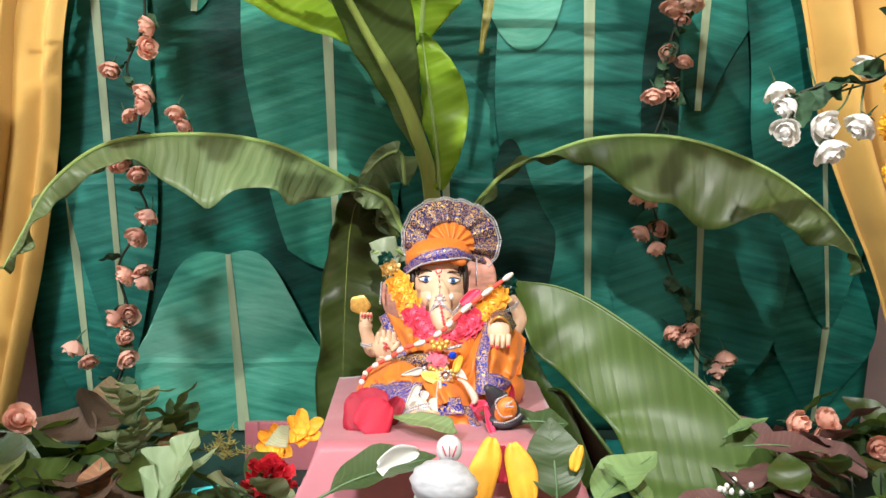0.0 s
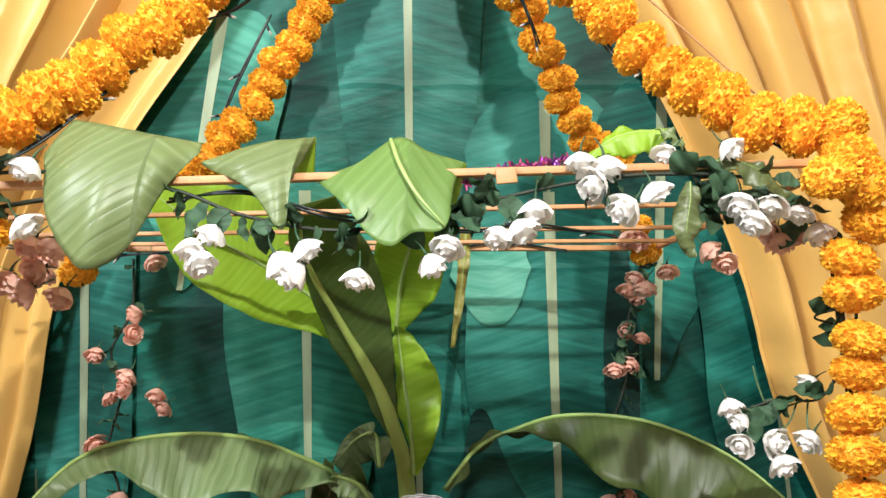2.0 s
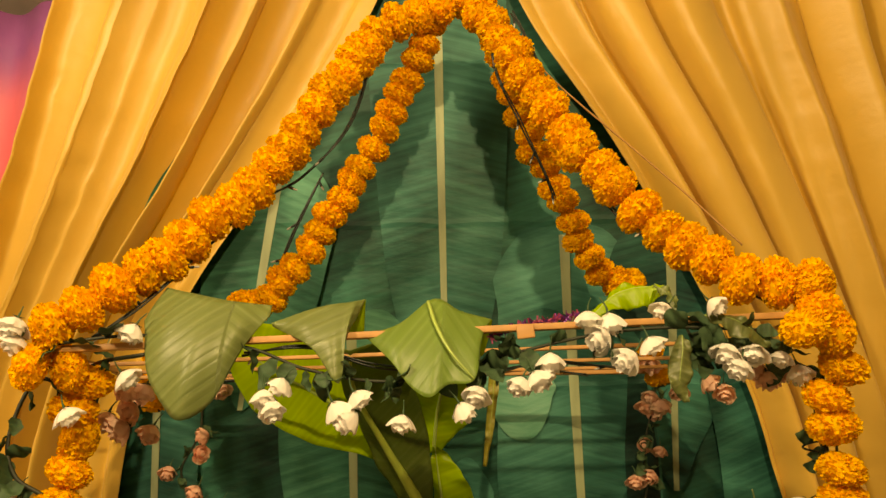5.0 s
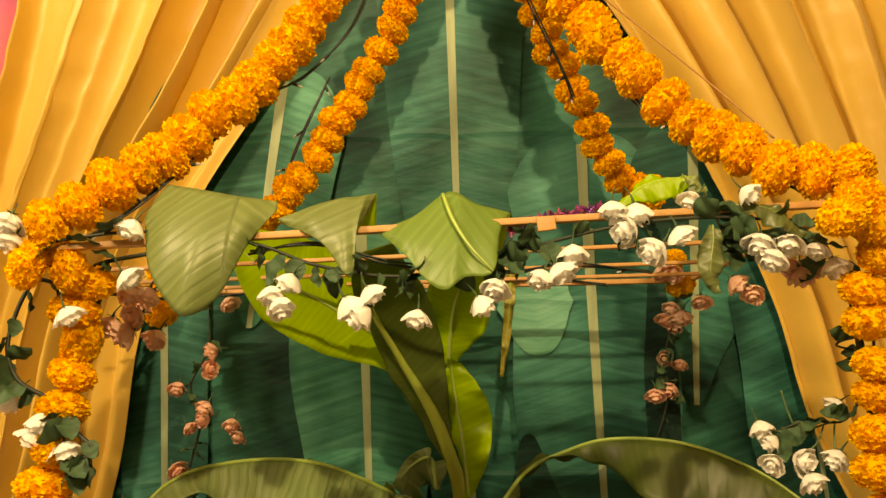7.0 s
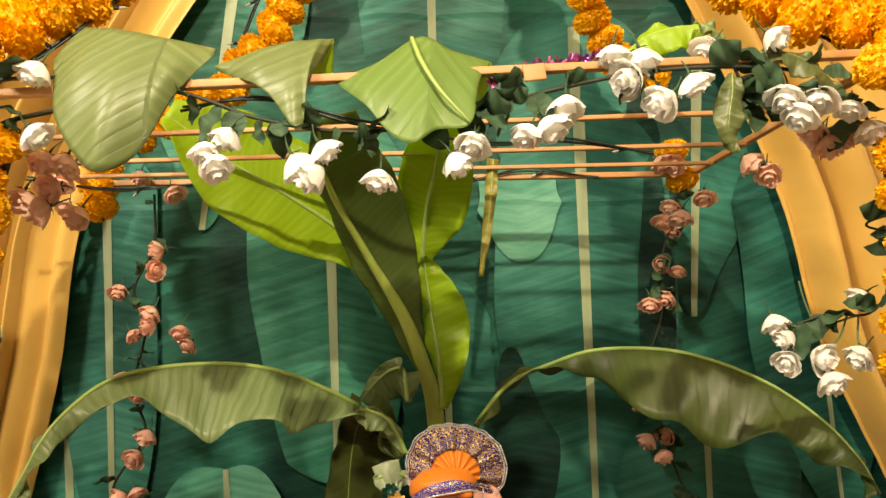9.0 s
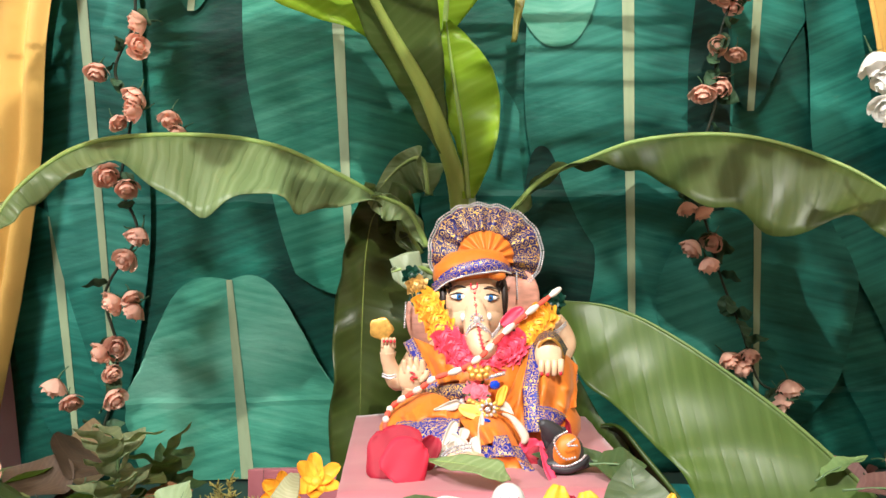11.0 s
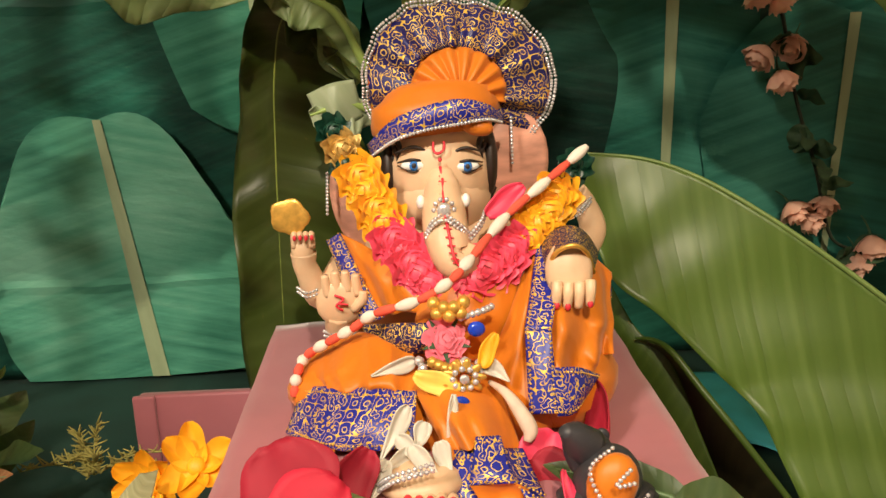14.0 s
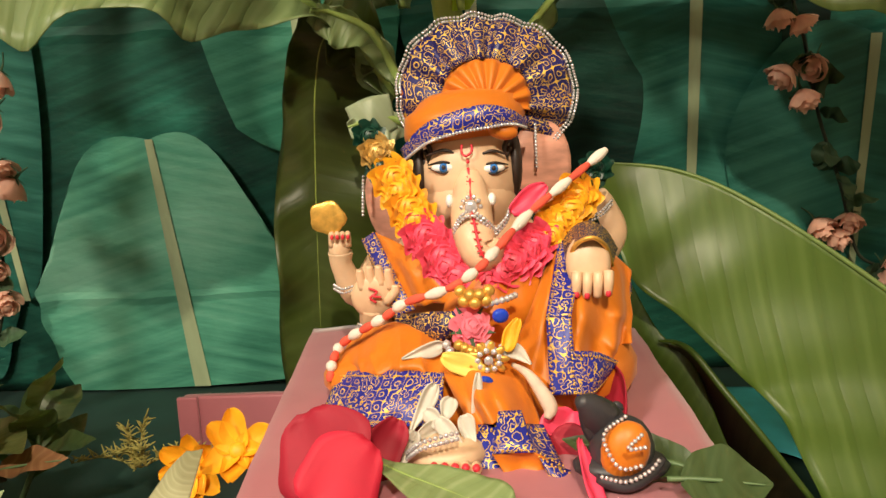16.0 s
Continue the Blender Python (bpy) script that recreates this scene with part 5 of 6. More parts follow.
    # the other two hands
    tube(bm, [(0.096, 1.100, 1.078), (0.109, 1.100, 1.099), (0.103, 1.100, 1.119), (0.096, 1.095, 1.130)], [0.013, 0.0105, 0.009, 0.008], 12, 20)
    blob(bm, (0.071, 0.986, 1.096), (0.0150, 0.007, 0.0195), (-12, 0, 0), 0)
    for k in range(4):
        a = Vector((0.062, 0.976, 1.085)) + Vector((0.0068 * k, 0, -0.001 * (k in (1, 2))))
        tube(bm, [a + Vector((0.0006, 0.003, 0.006)), a, a + Vector((-0.0004, 0.001, -0.009))], [0.0036, 0.0034, 0.0027], 8, 8)
        if k in (0, 3, 1):
            blob(bm, a + Vector((-0.0004, -0.0018, -0.0075)), (0.0019, 0.0013, 0.0024), mat=1, u=8, v=6)
    # foot
    blob(bm, (-0.024, 0.905, 1.004), (0.024, 0.020, 0.010), (0, 0, -10), 0)
    for k in range(5):
        a = Vector((-0.030, 0.888, 1.003)) + Vector((0.0058 * k, -0.001 * k, 0))
        blob(bm, a, (0.0034, 0.006, 0.0034), mat=0, u=8, v=6)
        blob(bm, a + Vector((0, -0.0035, 0.0015)), (0.0024, 0.003, 0.0022), mat=1, u=8, v=6)
    ob = part("idol", bm, [SKIN, RED, BLACK, EYE_BLUE, EYE_WHITE, EAR_PINK, GOLD])
    tagged(ob, "painted clay elephant-headed idol seated on the pink satin", "statue")


statue()


def bead_row(bm, pts, r, step, mat=0):
    c = spline(pts, 300)
    run, last = step, c[0]
    for p in c:
        run += (p - last).length
        last = p
        if run >= step:
            run = 0
            got = bmesh.ops.create_icosphere(bm, subdivisions=1, radius=r, matrix=Matrix.Translation(p))
            if mat:
                for f in {f for v in got["verts"] for f in v.link_faces}:
                    f.material_index = mat
    return bm


def build_turban():
    root = thing("turban", "orange silk turban with blue brocade brim and silver bead trim", "turban")
    mid = Vector((0.010, 1.085, 1.205))

    def ring(rad, lift, back):
        out = []
        for k in range(33):
            a = math.radians(205 - 245 * k / 32)
            rr = rad * (1 + 0.05 * math.cos(2 * a) + 0.04 * math.sin(3 * a + 0.6) + 0.015 * math.sin(16 * a))
            out.append(mid + Vector((rr * math.cos(a), back + 0.004 * math.sin(14 * a), rr * math.sin(a) * (1.10 if math.sin(a) > 0 else 0.85) + lift)))
        return out

    outer, inner, core = ring(0.0635, 0.0, 0.012), ring(0.0315, 0.0, -0.004), ring(0.004, 0.002, -0.014)
    sheet("brim", outer, inner, BROCADE_CAP, root, 0.003, 0.0022, 14, 66, 8, seed=5.0, veins=False, thick=0.0015)
    sheet("brim_back", outer, core, ORANGE_SILK, root, -0.004, 0.0, 14, 66, 6, thick=0.0015, toward=(0, -1, 0))
    part("bead_trim", bead_row(bead_row(bmesh.new(), [p + Vector((0, -0.002, 0)) for p in outer], 0.0014, 0.0023), [p + Vector((0, -0.002, 0)) + (p - mid) * 0.045 for p in outer], 0.0014, 0.0023), SILVER, root, "silver glass beads")
    fan_in, fan_out = [], []
    for k in range(33):
        a = math.radians(172 - 185 * k / 32)
        fan_out.append(mid + Vector((0.034 * math.cos(a), -0.006, 0.032 * math.sin(a))))
        fan_in.append(mid + Vector((0.005 * math.cos(a), -0.018, 0.004 * math.sin(a) - 0.001)))
    sheet("pleat_fan", fan_in, fan_out, ORANGE_SILK, root, 0.003, 0.0028, 8, 99, 10, thick=0.0012)
    # the wound part round the head
    hd = Vector((-0.005, 1.085, 1.182))
    bm = bmesh.new()
    blob(bm, hd + Vector((-0.002, 0.003, 0.010)), (0.0475, 0.043, 0.026), (0, -10, 0), 0, 28, 14, lambda c: c * (1 + 0.035 * math.sin(c.z * 11 + c.x * 3)))
    part("wrap", bm, ORANGE_SILK, root)
    t = [(-0.055, 1.068, 1.173), (-0.035, 1.044, 1.190), (-0.014, 1.035, 1.198), (0.008, 1.034, 1.202), (0.027, 1.042, 1.198), (0.040, 1.058, 1.189)]
    l = [(-0.052, 1.068, 1.165), (-0.034, 1.043, 1.177), (-0.014, 1.034, 1.183), (0.007, 1.034, 1.186), (0.027, 1.042, 1.188), (0.039, 1.058, 1.185)]
    sheet("band", t, l, BROCADE, root, 0.003, 0.0, 1, 40, 8, seed=7.0, veins=False, thick=0.0012)
    part("bead_edging", bead_row(bmesh.new(), [Vector(p) + Vector((0, -0.0015, 0)) for p in l], 0.0015, 0.0023), SILVER, root)
    bm = bmesh.new()
    blob(bm, (0.021, 1.045, 1.183), (0.011, 0.006, 0.006), (0, 10, 0))
    part("knot", bm, ORANGE_SILK, root)


build_turban()


def build_robe():
    root = thing("robe", "orange silk robe with blue gold-patterned borders on the idol", "robe")
    def S(name, a, b, m, **k):
        ob = sheet(name, a, b, m, root, **k)
        if m is BROCADE:
            a, b = [Vector(p) for p in a], [Vector(p) for p in b]
            up = Vector((0, -0.0012, 0.0004))
            n = 12
            out = k.get("bulge", 0.01)
            for e in (0.09, 0.91):
                if "border" == name and len(a) == 2:
                    run = [a[0].lerp(a[1], e).lerp(b[0].lerp(b[1], e), i / n) + Vector((0, -out * math.sin(i / n * math.pi) * math.sin((0.9 * e + 0.05) * math.pi), 0)) + up for i in range(n + 1)]
                else:
                    aa, bb = spline(a, n), spline(b, n)
                    run = [p.lerp(q, e) + Vector((0, -out * math.sin(e * math.pi) * math.sin((0.9 * i / n + 0.05) * math.pi), 0)) + up for i, (p, q) in enumerate(zip(aa, bb))]
                tagged(part("gold_dots", bead_row(bmesh.new(), run, 0.0008, 0.0026), GOLD, ob), kind="stuff")
        return ob

    # shoulder cloth, with border
    S("shoulder_cloth", [(-0.077, 1.065, 1.112), (-0.051, 1.035, 1.103), (-0.019, 1.010, 1.088)], [(-0.051, 1.030, 1.060), (-0.034, 1.012, 1.066), (-0.008, 1.000, 1.071)], ORANGE_SILK, bulge=0.006, ripple=0.002, waves=3, fine=0.003)
    S("border", [(-0.089, 1.072, 1.105), (-0.078, 1.063, 1.112)], [(-0.062, 1.030, 1.054), (-0.047, 1.024, 1.060)], BROCADE, bulge=0.006, nu=10, nv=24, veins=False, seed=1.0)
    S("chest_cloth", [(-0.019, 1.010, 1.088), (0.008, 1.000, 1.086), (0.043, 1.010, 1.087)], [(-0.032, 1.000, 1.040), (-0.002, 0.990, 1.038), (0.033, 1.000, 1.038)], ORANGE_SILK, bulge=0.008, fine=0.003)
    S("waistband", [(-0.061, 1.020, 1.057), (-0.031, 0.990, 1.066), (-0.001, 0.982, 1.067)], [(-0.060, 1.020, 1.042), (-0.032, 0.990, 1.046), (-0.001, 0.982, 1.049)], BROCADE_DARK, bulge=0.006, ripple=0.001, waves=3, veins=False, seed=2.0)
    # arm drape with its upright border
    S("arm_drape", [(0.056, 1.030, 1.105), (0.072, 1.020, 1.110), (0.097, 1.040, 1.092), (0.113, 1.060, 1.077)], [(0.042, 0.955, 1.021), (0.054, 0.955, 1.032), (0.081, 0.975, 1.032), (0.100, 1.000, 1.040)], ORANGE_SILK, bulge=0.015, ripple=0.0050, waves=3, fine=0.008, nv=56, nu=72)
    S("side_drape", [(0.045, 1.010, 1.087), (0.057, 1.020, 1.105)], [(0.017, 0.985, 1.031), (0.027, 0.965, 1.026), (0.045, 0.955, 1.017)], ORANGE_SILK, bulge=0.010, ripple=0.002, waves=2, fine=0.005, nv=40, nu=40)
    S("border", [(0.056, 1.018, 1.107), (0.072, 1.008, 1.104)], [(0.041, 0.966, 1.066), (0.056, 0.960, 1.067)], BROCADE, bulge=0.003, nu=12, nv=26, veins=False, seed=3.0)
    S("border", [(0.041, 0.966, 1.066), (0.056, 0.960, 1.067)], [(0.040, 0.943, 1.022), (0.056, 0.940, 1.023)], BROCADE, bulge=0.004, nu=12, nv=26, veins=False, seed=3.4)
    S("border", [(0.054, 0.948, 1.048), (0.071, 0.957, 1.044), (0.087, 0.972, 1.033)], [(0.056, 0.940, 1.021), (0.067, 0.946, 1.020), (0.077, 0.962, 1.024)], BROCADE, bulge=0.004, veins=False, seed=4.0)
    S("border", [(0.096, 1.035, 1.072), (0.105, 1.050, 1.081), (0.113, 1.055, 1.067)], [(0.097, 1.030, 1.067), (0.106, 1.040, 1.054), (0.112, 1.050, 1.060)], BROCADE, bulge=0.004, veins=False, seed=4.6, nu=14, nv=8)
    cuff = [(0.060, 0.992, 1.094), (0.062, 0.982, 1.108), (0.072, 0.976, 1.114), (0.082, 0.984, 1.107), (0.089, 1.000, 1.091)]
    S("cuff", [(0.056, 1.018, 1.101), (0.064, 1.010, 1.116), (0.075, 1.004, 1.121), (0.087, 1.012, 1.114), (0.097, 1.022, 1.099)], cuff, BROCADE_DARK, bulge=0.003, nv=8, veins=False, seed=8.0)
    bm = bmesh.new()
    tube(bm, cuff, [0.0016], 8, 24)
    part("cuff_trim", bm, GOLD, root)
    # lap
    S("lap_cloth", [(-0.094, 1.035, 1.041), (-0.060, 1.010, 1.055), (-0.028, 0.985, 1.048)], [(-0.104, 1.000, 1.023), (-0.061, 0.965, 1.033), (-0.020, 0.955, 1.033)], ORANGE_SILK, bulge=0.014, ripple=0.0035, waves=3, fine=0.008, nu=80, nv=44)
    S("lap_border", [(-0.100, 0.998, 1.024), (-0.060, 0.963, 1.035), (-0.025, 0.953, 1.035)], [(-0.111, 0.985, 0.998), (-0.074, 0.940, 1.007), (-0.028, 0.930, 1.010)], BROCADE, bulge=0.008, ripple=0.0012, waves=4, veins=False, seed=5.0)
    S("hem", [(-0.110, 0.985, 0.998), (-0.074, 0.941, 1.007)], [(-0.099, 0.980, 0.987), (-0.075, 0.945, 0.999)], ORANGE_SILK, bulge=0.004, nu=14, nv=6)
    # pleats in front
    S("front_pleat", [(-0.026, 0.955, 1.035), (-0.006, 0.955, 1.041), (0.023, 0.965, 1.037)], [(-0.007, 0.915, 1.011), (0.009, 0.912, 1.020), (0.035, 0.925, 1.002)], ORANGE_SILK, bulge=0.012, ripple=0.004, waves=3, nu=64, nv=40, fine=0.005)
    S("pleat_border", [(-0.007, 0.916, 1.015), (0.007, 0.912, 1.016)], [(-0.010, 0.893, 0.992), (0.006, 0.886, 0.991)], BROCADE, bulge=0.005, nu=12, nv=16, veins=False, seed=6.0)
    S("pleat_border", [(0.007, 0.910, 1.025), (0.020, 0.908, 1.026)], [(0.002, 0.886, 1.010), (0.025, 0.884, 1.011)], BROCADE, bulge=0.007, nu=14, nv=16, veins=False, seed=6.3)
    S("pleat_border", [(0.020, 0.915, 1.015), (0.033, 0.918, 1.013)], [(0.025, 0.888, 1.010), (0.042, 0.892, 0.997)], BROCADE, bulge=0.005, nu=12, nv=12, veins=False, seed=6.6)
    S("pleat_back", [(0.002, 0.888, 1.009), (0.025, 0.886, 1.010), (0.039, 0.890, 0.998)], [(0.011, 0.886, 0.994), (0.024, 0.880, 0.991), (0.041, 0.885, 0.992)], ORANGE_SILK, bulge=-0.006, ripple=0.002, waves=2)
    S("pleat_tail", [(0.027, 0.888, 1.008), (0.042, 0.888, 0.999), (0.053, 0.890, 0.995)], [(0.033, 0.882, 0.997), (0.042, 0.878, 0.993), (0.053, 0.880, 0.992)], BROCADE, bulge=0.004, veins=False, seed=7.0, nu=14, nv=8)
    bm = bmesh.new()
    blob(bm, (0.059, 1.020, 1.019), (0.05, 0.06, 0.035))
    blob(bm, (-0.067, 1.020, 1.015), (0.048, 0.045, 0.024))
    blob(bm, (0.009, 0.985, 1.008), (0.055, 0.045, 0.03))
    part("under_cloth", bm, ORANGE_SILK, root)


build_robe()


# ---------------------------------------------------------------- garlands and jewels on the idol
def rosette(seed, r, material):
    """A gathered ribbon ruffle: soft waves in four rings."""
    rnd = random.Random(seed)
    bm = bmesh.new()
    bmesh.ops.create_icosphere(bm, subdivisions=2, radius=r * 0.62)
    n = 64
    for ring in range(5):
        rr, z = r * (0.22 + 0.20 * ring), r * (0.60 - 0.17 * ring)
        ph, waves = rnd.uniform(0, 6), 4 + ring
        lo, mi, hi = [], [], []
        for k in range(n):
            a = k * math.tau / n
            wv = math.sin(a * waves + ph) + 0.4 * math.sin(a * waves * 1.7 + ph * 2)
            for row, q, up, amp in ((lo, 0.5, -0.28, 0.02), (mi, 0.85, 0.0, 0.08), (hi, 1.05, 0.06, 0.11)):
                row.append(bm.verts.new((rr * (q + amp * wv) * math.cos(a + 0.05 * wv), rr * (q + amp * wv) * math.sin(a + 0.05 * wv), z + r * (up + 0.5 * amp * math.cos(a * waves + ph)))))
        for p, q in ((lo, mi), (mi, hi)):
            for k in range(n):
                bm.faces.new((p[k], p[(k + 1) % n], q[(k + 1) % n], q[k]))
    return mesh_from("ruffle", bm, material)


RIB_YELLOW = plain("yellow_ribbon", (0.95, 0.43, 0.012), 0.45, vary=0.2, scale=120, sheen=0.2)
RIB_PINK = plain("deep_pink_ribbon", (0.86, 0.07, 0.14), 0.45, vary=0.2, scale=120, sheen=0.2)
RIB_GREEN = plain("dark_green_ribbon", (0.006, 0.05, 0.03), 0.4, vary=0.3, scale=120)
RIB_GOLD = plain("gold_ribbon", (0.62, 0.40, 0.12), 0.35, metal=0.4, vary=0.3, scale=200, relief=0.5)
R_YELLOW, R_PINK, R_GREEN, R_GOLD = [rosette(k, 0.0165, m) for k, m in enumerate((RIB_YELLOW, RIB_PINK, RIB_GREEN, RIB_GOLD))]
root = thing("ribbon_garland", "neck garland of yellow and deep pink ribbon ruffles", "garland")
for mesh, s, spots in ((R_YELLOW, 1.0, [(-0.060, 1.050, 1.153), (-0.055, 1.045, 1.143), (-0.049, 1.040, 1.132), (-0.044, 1.035, 1.123), (0.073, 1.045, 1.135), (0.067, 1.038, 1.126), (0.059, 1.030, 1.118), (0.052, 1.024, 1.110)]),
                       (R_PINK, 1.0, [(-0.038, 1.028, 1.113), (-0.032, 1.022, 1.106), (-0.026, 1.015, 1.099), (-0.021, 1.010, 1.093), (-0.015, 1.008, 1.087), (0.007, 1.005, 1.083), (0.015, 1.005, 1.088), (0.023, 1.006, 1.095), (0.032, 1.012, 1.100), (0.040, 1.018, 1.105)]),
                       (R_GREEN, 0.72, [(-0.077, 1.060, 1.184), (-0.070, 1.055, 1.161), (0.083, 1.050, 1.147), (0.089, 1.060, 1.153)]), (R_GOLD, 0.8, [(-0.071, 1.055, 1.172)])):
    for k, q in enumerate(spots):
        ob = part("ruffle", mesh, None, root)
        d = Vector((random.Random(k).uniform(-0.6, 0.6), -1, random.Random(k + 9).uniform(-0.3, 0.7)))
        ob.matrix_basis = Matrix.Translation(q) @ d.to_track_quat("Z", "Y").to_matrix().to_4x4() @ Matrix.Diagonal((s, s, s, 1))

COTTON = plain("white_cotton", (0.74, 0.66, 0.58), 0.95, vary=0.1, scale=90, relief=0.5)
COTTON_RED = plain("red_dyed_cotton", (0.78, 0.10, 0.06), 0.95, vary=0.2, scale=90, relief=0.5)
root = thing("cotton_garland", "strand of white and red dyed cotton tufts lying across the idol", "garland")
path = spline([(0.094, 1.045, 1.167), (0.066, 1.030, 1.148), (0.037, 1.015, 1.128), (0.012, 0.985, 1.108), (-0.002, 0.975, 1.096), (-0.022, 0.980, 1.083), (-0.050, 0.990, 1.073), (-0.066, 0.995, 1.062), (-0.083, 1.000, 1.052), (-0.099, 1.010, 1.040), (-0.104, 1.000, 1.031), (-0.106, 0.995, 1.018)], 66)
for k in range(0, 66, 3):
    bm = bmesh.new()
    fat = 0.0030 + 0.0008 * (k % 6 == 0)
    tube(bm, [path[k], path[k + 1], path[k + 2], path[min(k + 3, 66)]], [0.0022, fat, fat, 0.0022], 8, 9)
    part("tuft", bm, COTTON if k % 6 == 0 else COTTON_RED, root)
root = thing("necklace", "gold bead necklace with clear stones and blue gem", "necklace")
for q in ((-0.013, 0.972, 1.083), (-0.007, 0.969, 1.081), (-0.001, 0.969, 1.081), (0.005, 0.972, 1.083), (-0.011, 0.970, 1.077), (-0.004, 0.968, 1.076), (0.003, 0.970, 1.077)):
    part("gold_bead", blob(bmesh.new(), q, (0.0042, 0.0042, 0.0042), u=12, v=8), GOLD, root)
bm = bmesh.new()
bead_row(bm, [(0.003, 0.970, 1.074), (0.016, 0.972, 1.077), (0.024, 0.980, 1.078)], 0.0026, 0.0036)
bead_row(bm, [(-0.023, 0.958, 1.052), (-0.016, 0.952, 1.041), (-0.002, 0.950, 1.035), (0.010, 0.953, 1.041), (0.013, 0.958, 1.053)], 0.0035, 0.0048)
bead_row(bm, [(0.004, 0.952, 1.052), (0.009, 0.952, 1.045)], 0.004, 0.006)
tagged(part("stone_setting", bm, SILVER, root), kind="stuff")
bm = bmesh.new()
blob(bm, (-0.004, 1.016, 1.132), (0.0046, 0.003, 0.0052))
for k in range(10):
    a = k * math.tau / 10
    blob(bm, Vector((-0.004, 1.018, 1.132)) + Vector((0.0065 * math.cos(a), 0.001, 0.007 * math.sin(a))), (0.0017, 0.0015, 0.0017), u=8, v=6)
bead_row(bm, [(-0.012, 1.018, 1.121), (-0.008, 1.010, 1.126), (-0.003, 1.008, 1.127), (0.003, 1.014, 1.123)], 0.0013, 0.0026)
for pts in ([(-0.016, 1.016, 1.118), (-0.012, 1.010, 1.126), (-0.007, 1.008, 1.130)], [(-0.002, 1.008, 1.130), (0.005, 1.010, 1.124), (0.012, 1.018, 1.116)], [(0.013, 1.018, 1.116), (0.020, 1.024, 1.123), (0.023, 1.030, 1.129)]):
    bead_row(bm, pts, 0.0016, 0.0028)
    bead_row(bm, [Vector(p) + Vector((0, 0, -0.0032)) for p in pts], 0.0015, 0.0028)
part("trunk_ornament", bm, SILVER, root).location = (0, -0.005, 0.001)
bm = bmesh.new()
bead_row(bm, [(-0.015, 0.952, 1.053), (-0.005, 0.950, 1.049), (0.001, 0.952, 1.052)], 0.004, 0.004)
part("gold_filigree", bm, GOLD, root)
brooch = thing("brooch", "gold filigree brooch set with clear stones on the robe", "brooch")
bm = bmesh.new()
for k in range(9):
    a = k * math.tau / 9
    blob(bm, (0.003 + 0.0085 * math.cos(a), 0.9445, 1.0455 + 0.0075 * math.sin(a)), (0.0048, 0.0012, 0.0024), (0, -math.degrees(a), 0), u=10, v=6)
part("filigree", bm, GOLD, brooch)
for k in range(10):
    a = k * math.tau / 9 + 0.35
    at = (0.003 + 0.0068 * math.cos(a), 0.9425, 1.0455 + 0.0062 * math.sin(a)) if k < 9 else (0.003, 0.942, 1.0455)
    part("stone", blob(bmesh.new(), at, (0.0019, 0.0014, 0.0019) if k < 9 else (0.0030, 0.0018, 0.0030), u=10, v=7), SILVER, brooch)
bm = bmesh.new()
blob(bm, (0.012, 0.968, 1.067), (0.0055, 0.003, 0.0048))
part("blue_gem", bm, GEM, root)
part("blue_gem", blob(bmesh.new(), (0.000, 0.935, 1.034), (0.0055, 0.003, 0.0042)), GEM, root)
for name, pts in (("bracelet", [(-0.115, 1.085, 1.068), (-0.106, 1.072, 1.067), (-0.097, 1.075, 1.069)]), ("bracelet", [(0.085, 1.085, 1.113), (0.095, 1.080, 1.118), (0.106, 1.090, 1.126)]),
                  ("anklet", [(-0.047, 0.912, 1.000), (-0.031, 0.895, 1.012), (-0.017, 0.900, 1.012), (-0.012, 0.910, 1.007)]), ("ear_chain", [(0.047, 1.080, 1.187), (0.047, 1.078, 1.172), (0.047, 1.077, 1.156)]),
                  ("ear_chain", [(-0.086, 1.080, 1.153), (-0.087, 1.080, 1.141), (-0.088, 1.080, 1.126)]), ("bracelet", [(-0.092, 1.050, 1.044), (-0.078, 1.035, 1.045), (-0.070, 1.050, 1.045)])):
    root = thing(name, "string of small silver stones on the idol", "jewellery", "idol jewellery")
    part("stones", bead_row(bead_row(bmesh.new(), pts, 0.0014, 0.0026), [Vector(p) + Vector((0, -0.0005, -0.003)) for p in pts], 0.0013, 0.0026), SILVER, root)


# ---------------------------------------------------------------- petals, leaves and flowers on the altar
ROSE_RED = plain("red_rose_petal", (0.31, 0.004, 0.022), 0.7, vary=0.14, scale=40)
HOT_PINK = plain("pink_rose_petal_fresh", (0.80, 0.05, 0.12), 0.5, vary=0.2, scale=60)
YELLOW = plain("yellow_petal", (0.90, 0.42, 0.015), 0.55, vary=0.2, scale=60, soft=0.1)
PALE_YELLOW = plain("pale_yellow_petal", (0.88, 0.62, 0.12), 0.55, vary=0.2, scale=60)
WHITE_PETAL = plain("white_petal", (0.62, 0.58, 0.50), 0.55, vary=0.2, scale=60, soft=0.1)
MOUSE = plain("dark_grey_clay", (0.035, 0.035, 0.042), 0.45, vary=0.3, scale=60)


def petal_mesh(length, width, cup, seed, material, point=0.85):
    def f(u, v):
        s = 2 * u - 1
        w = width * math.sin(math.pi * (0.04 + 0.94 * v) ** point) ** 0.45 * (1 + 0.10 * math.sin(7 * v + 2 * seed + 1.5 * s))
        return Vector((s * w, length * (v - 0.5), cup * (w * s * s + 0.6 * length * (v - 0.5) ** 2) + 0.0005 * math.sin(u * 9 + seed) + 0.06 * length * (v - 0.5) * math.sin(5 * s + seed)))
    return mesh_from("petal", grid(f, 8, 12, lambda u, v: ((2 * u - 1) * width, v * length)), material)


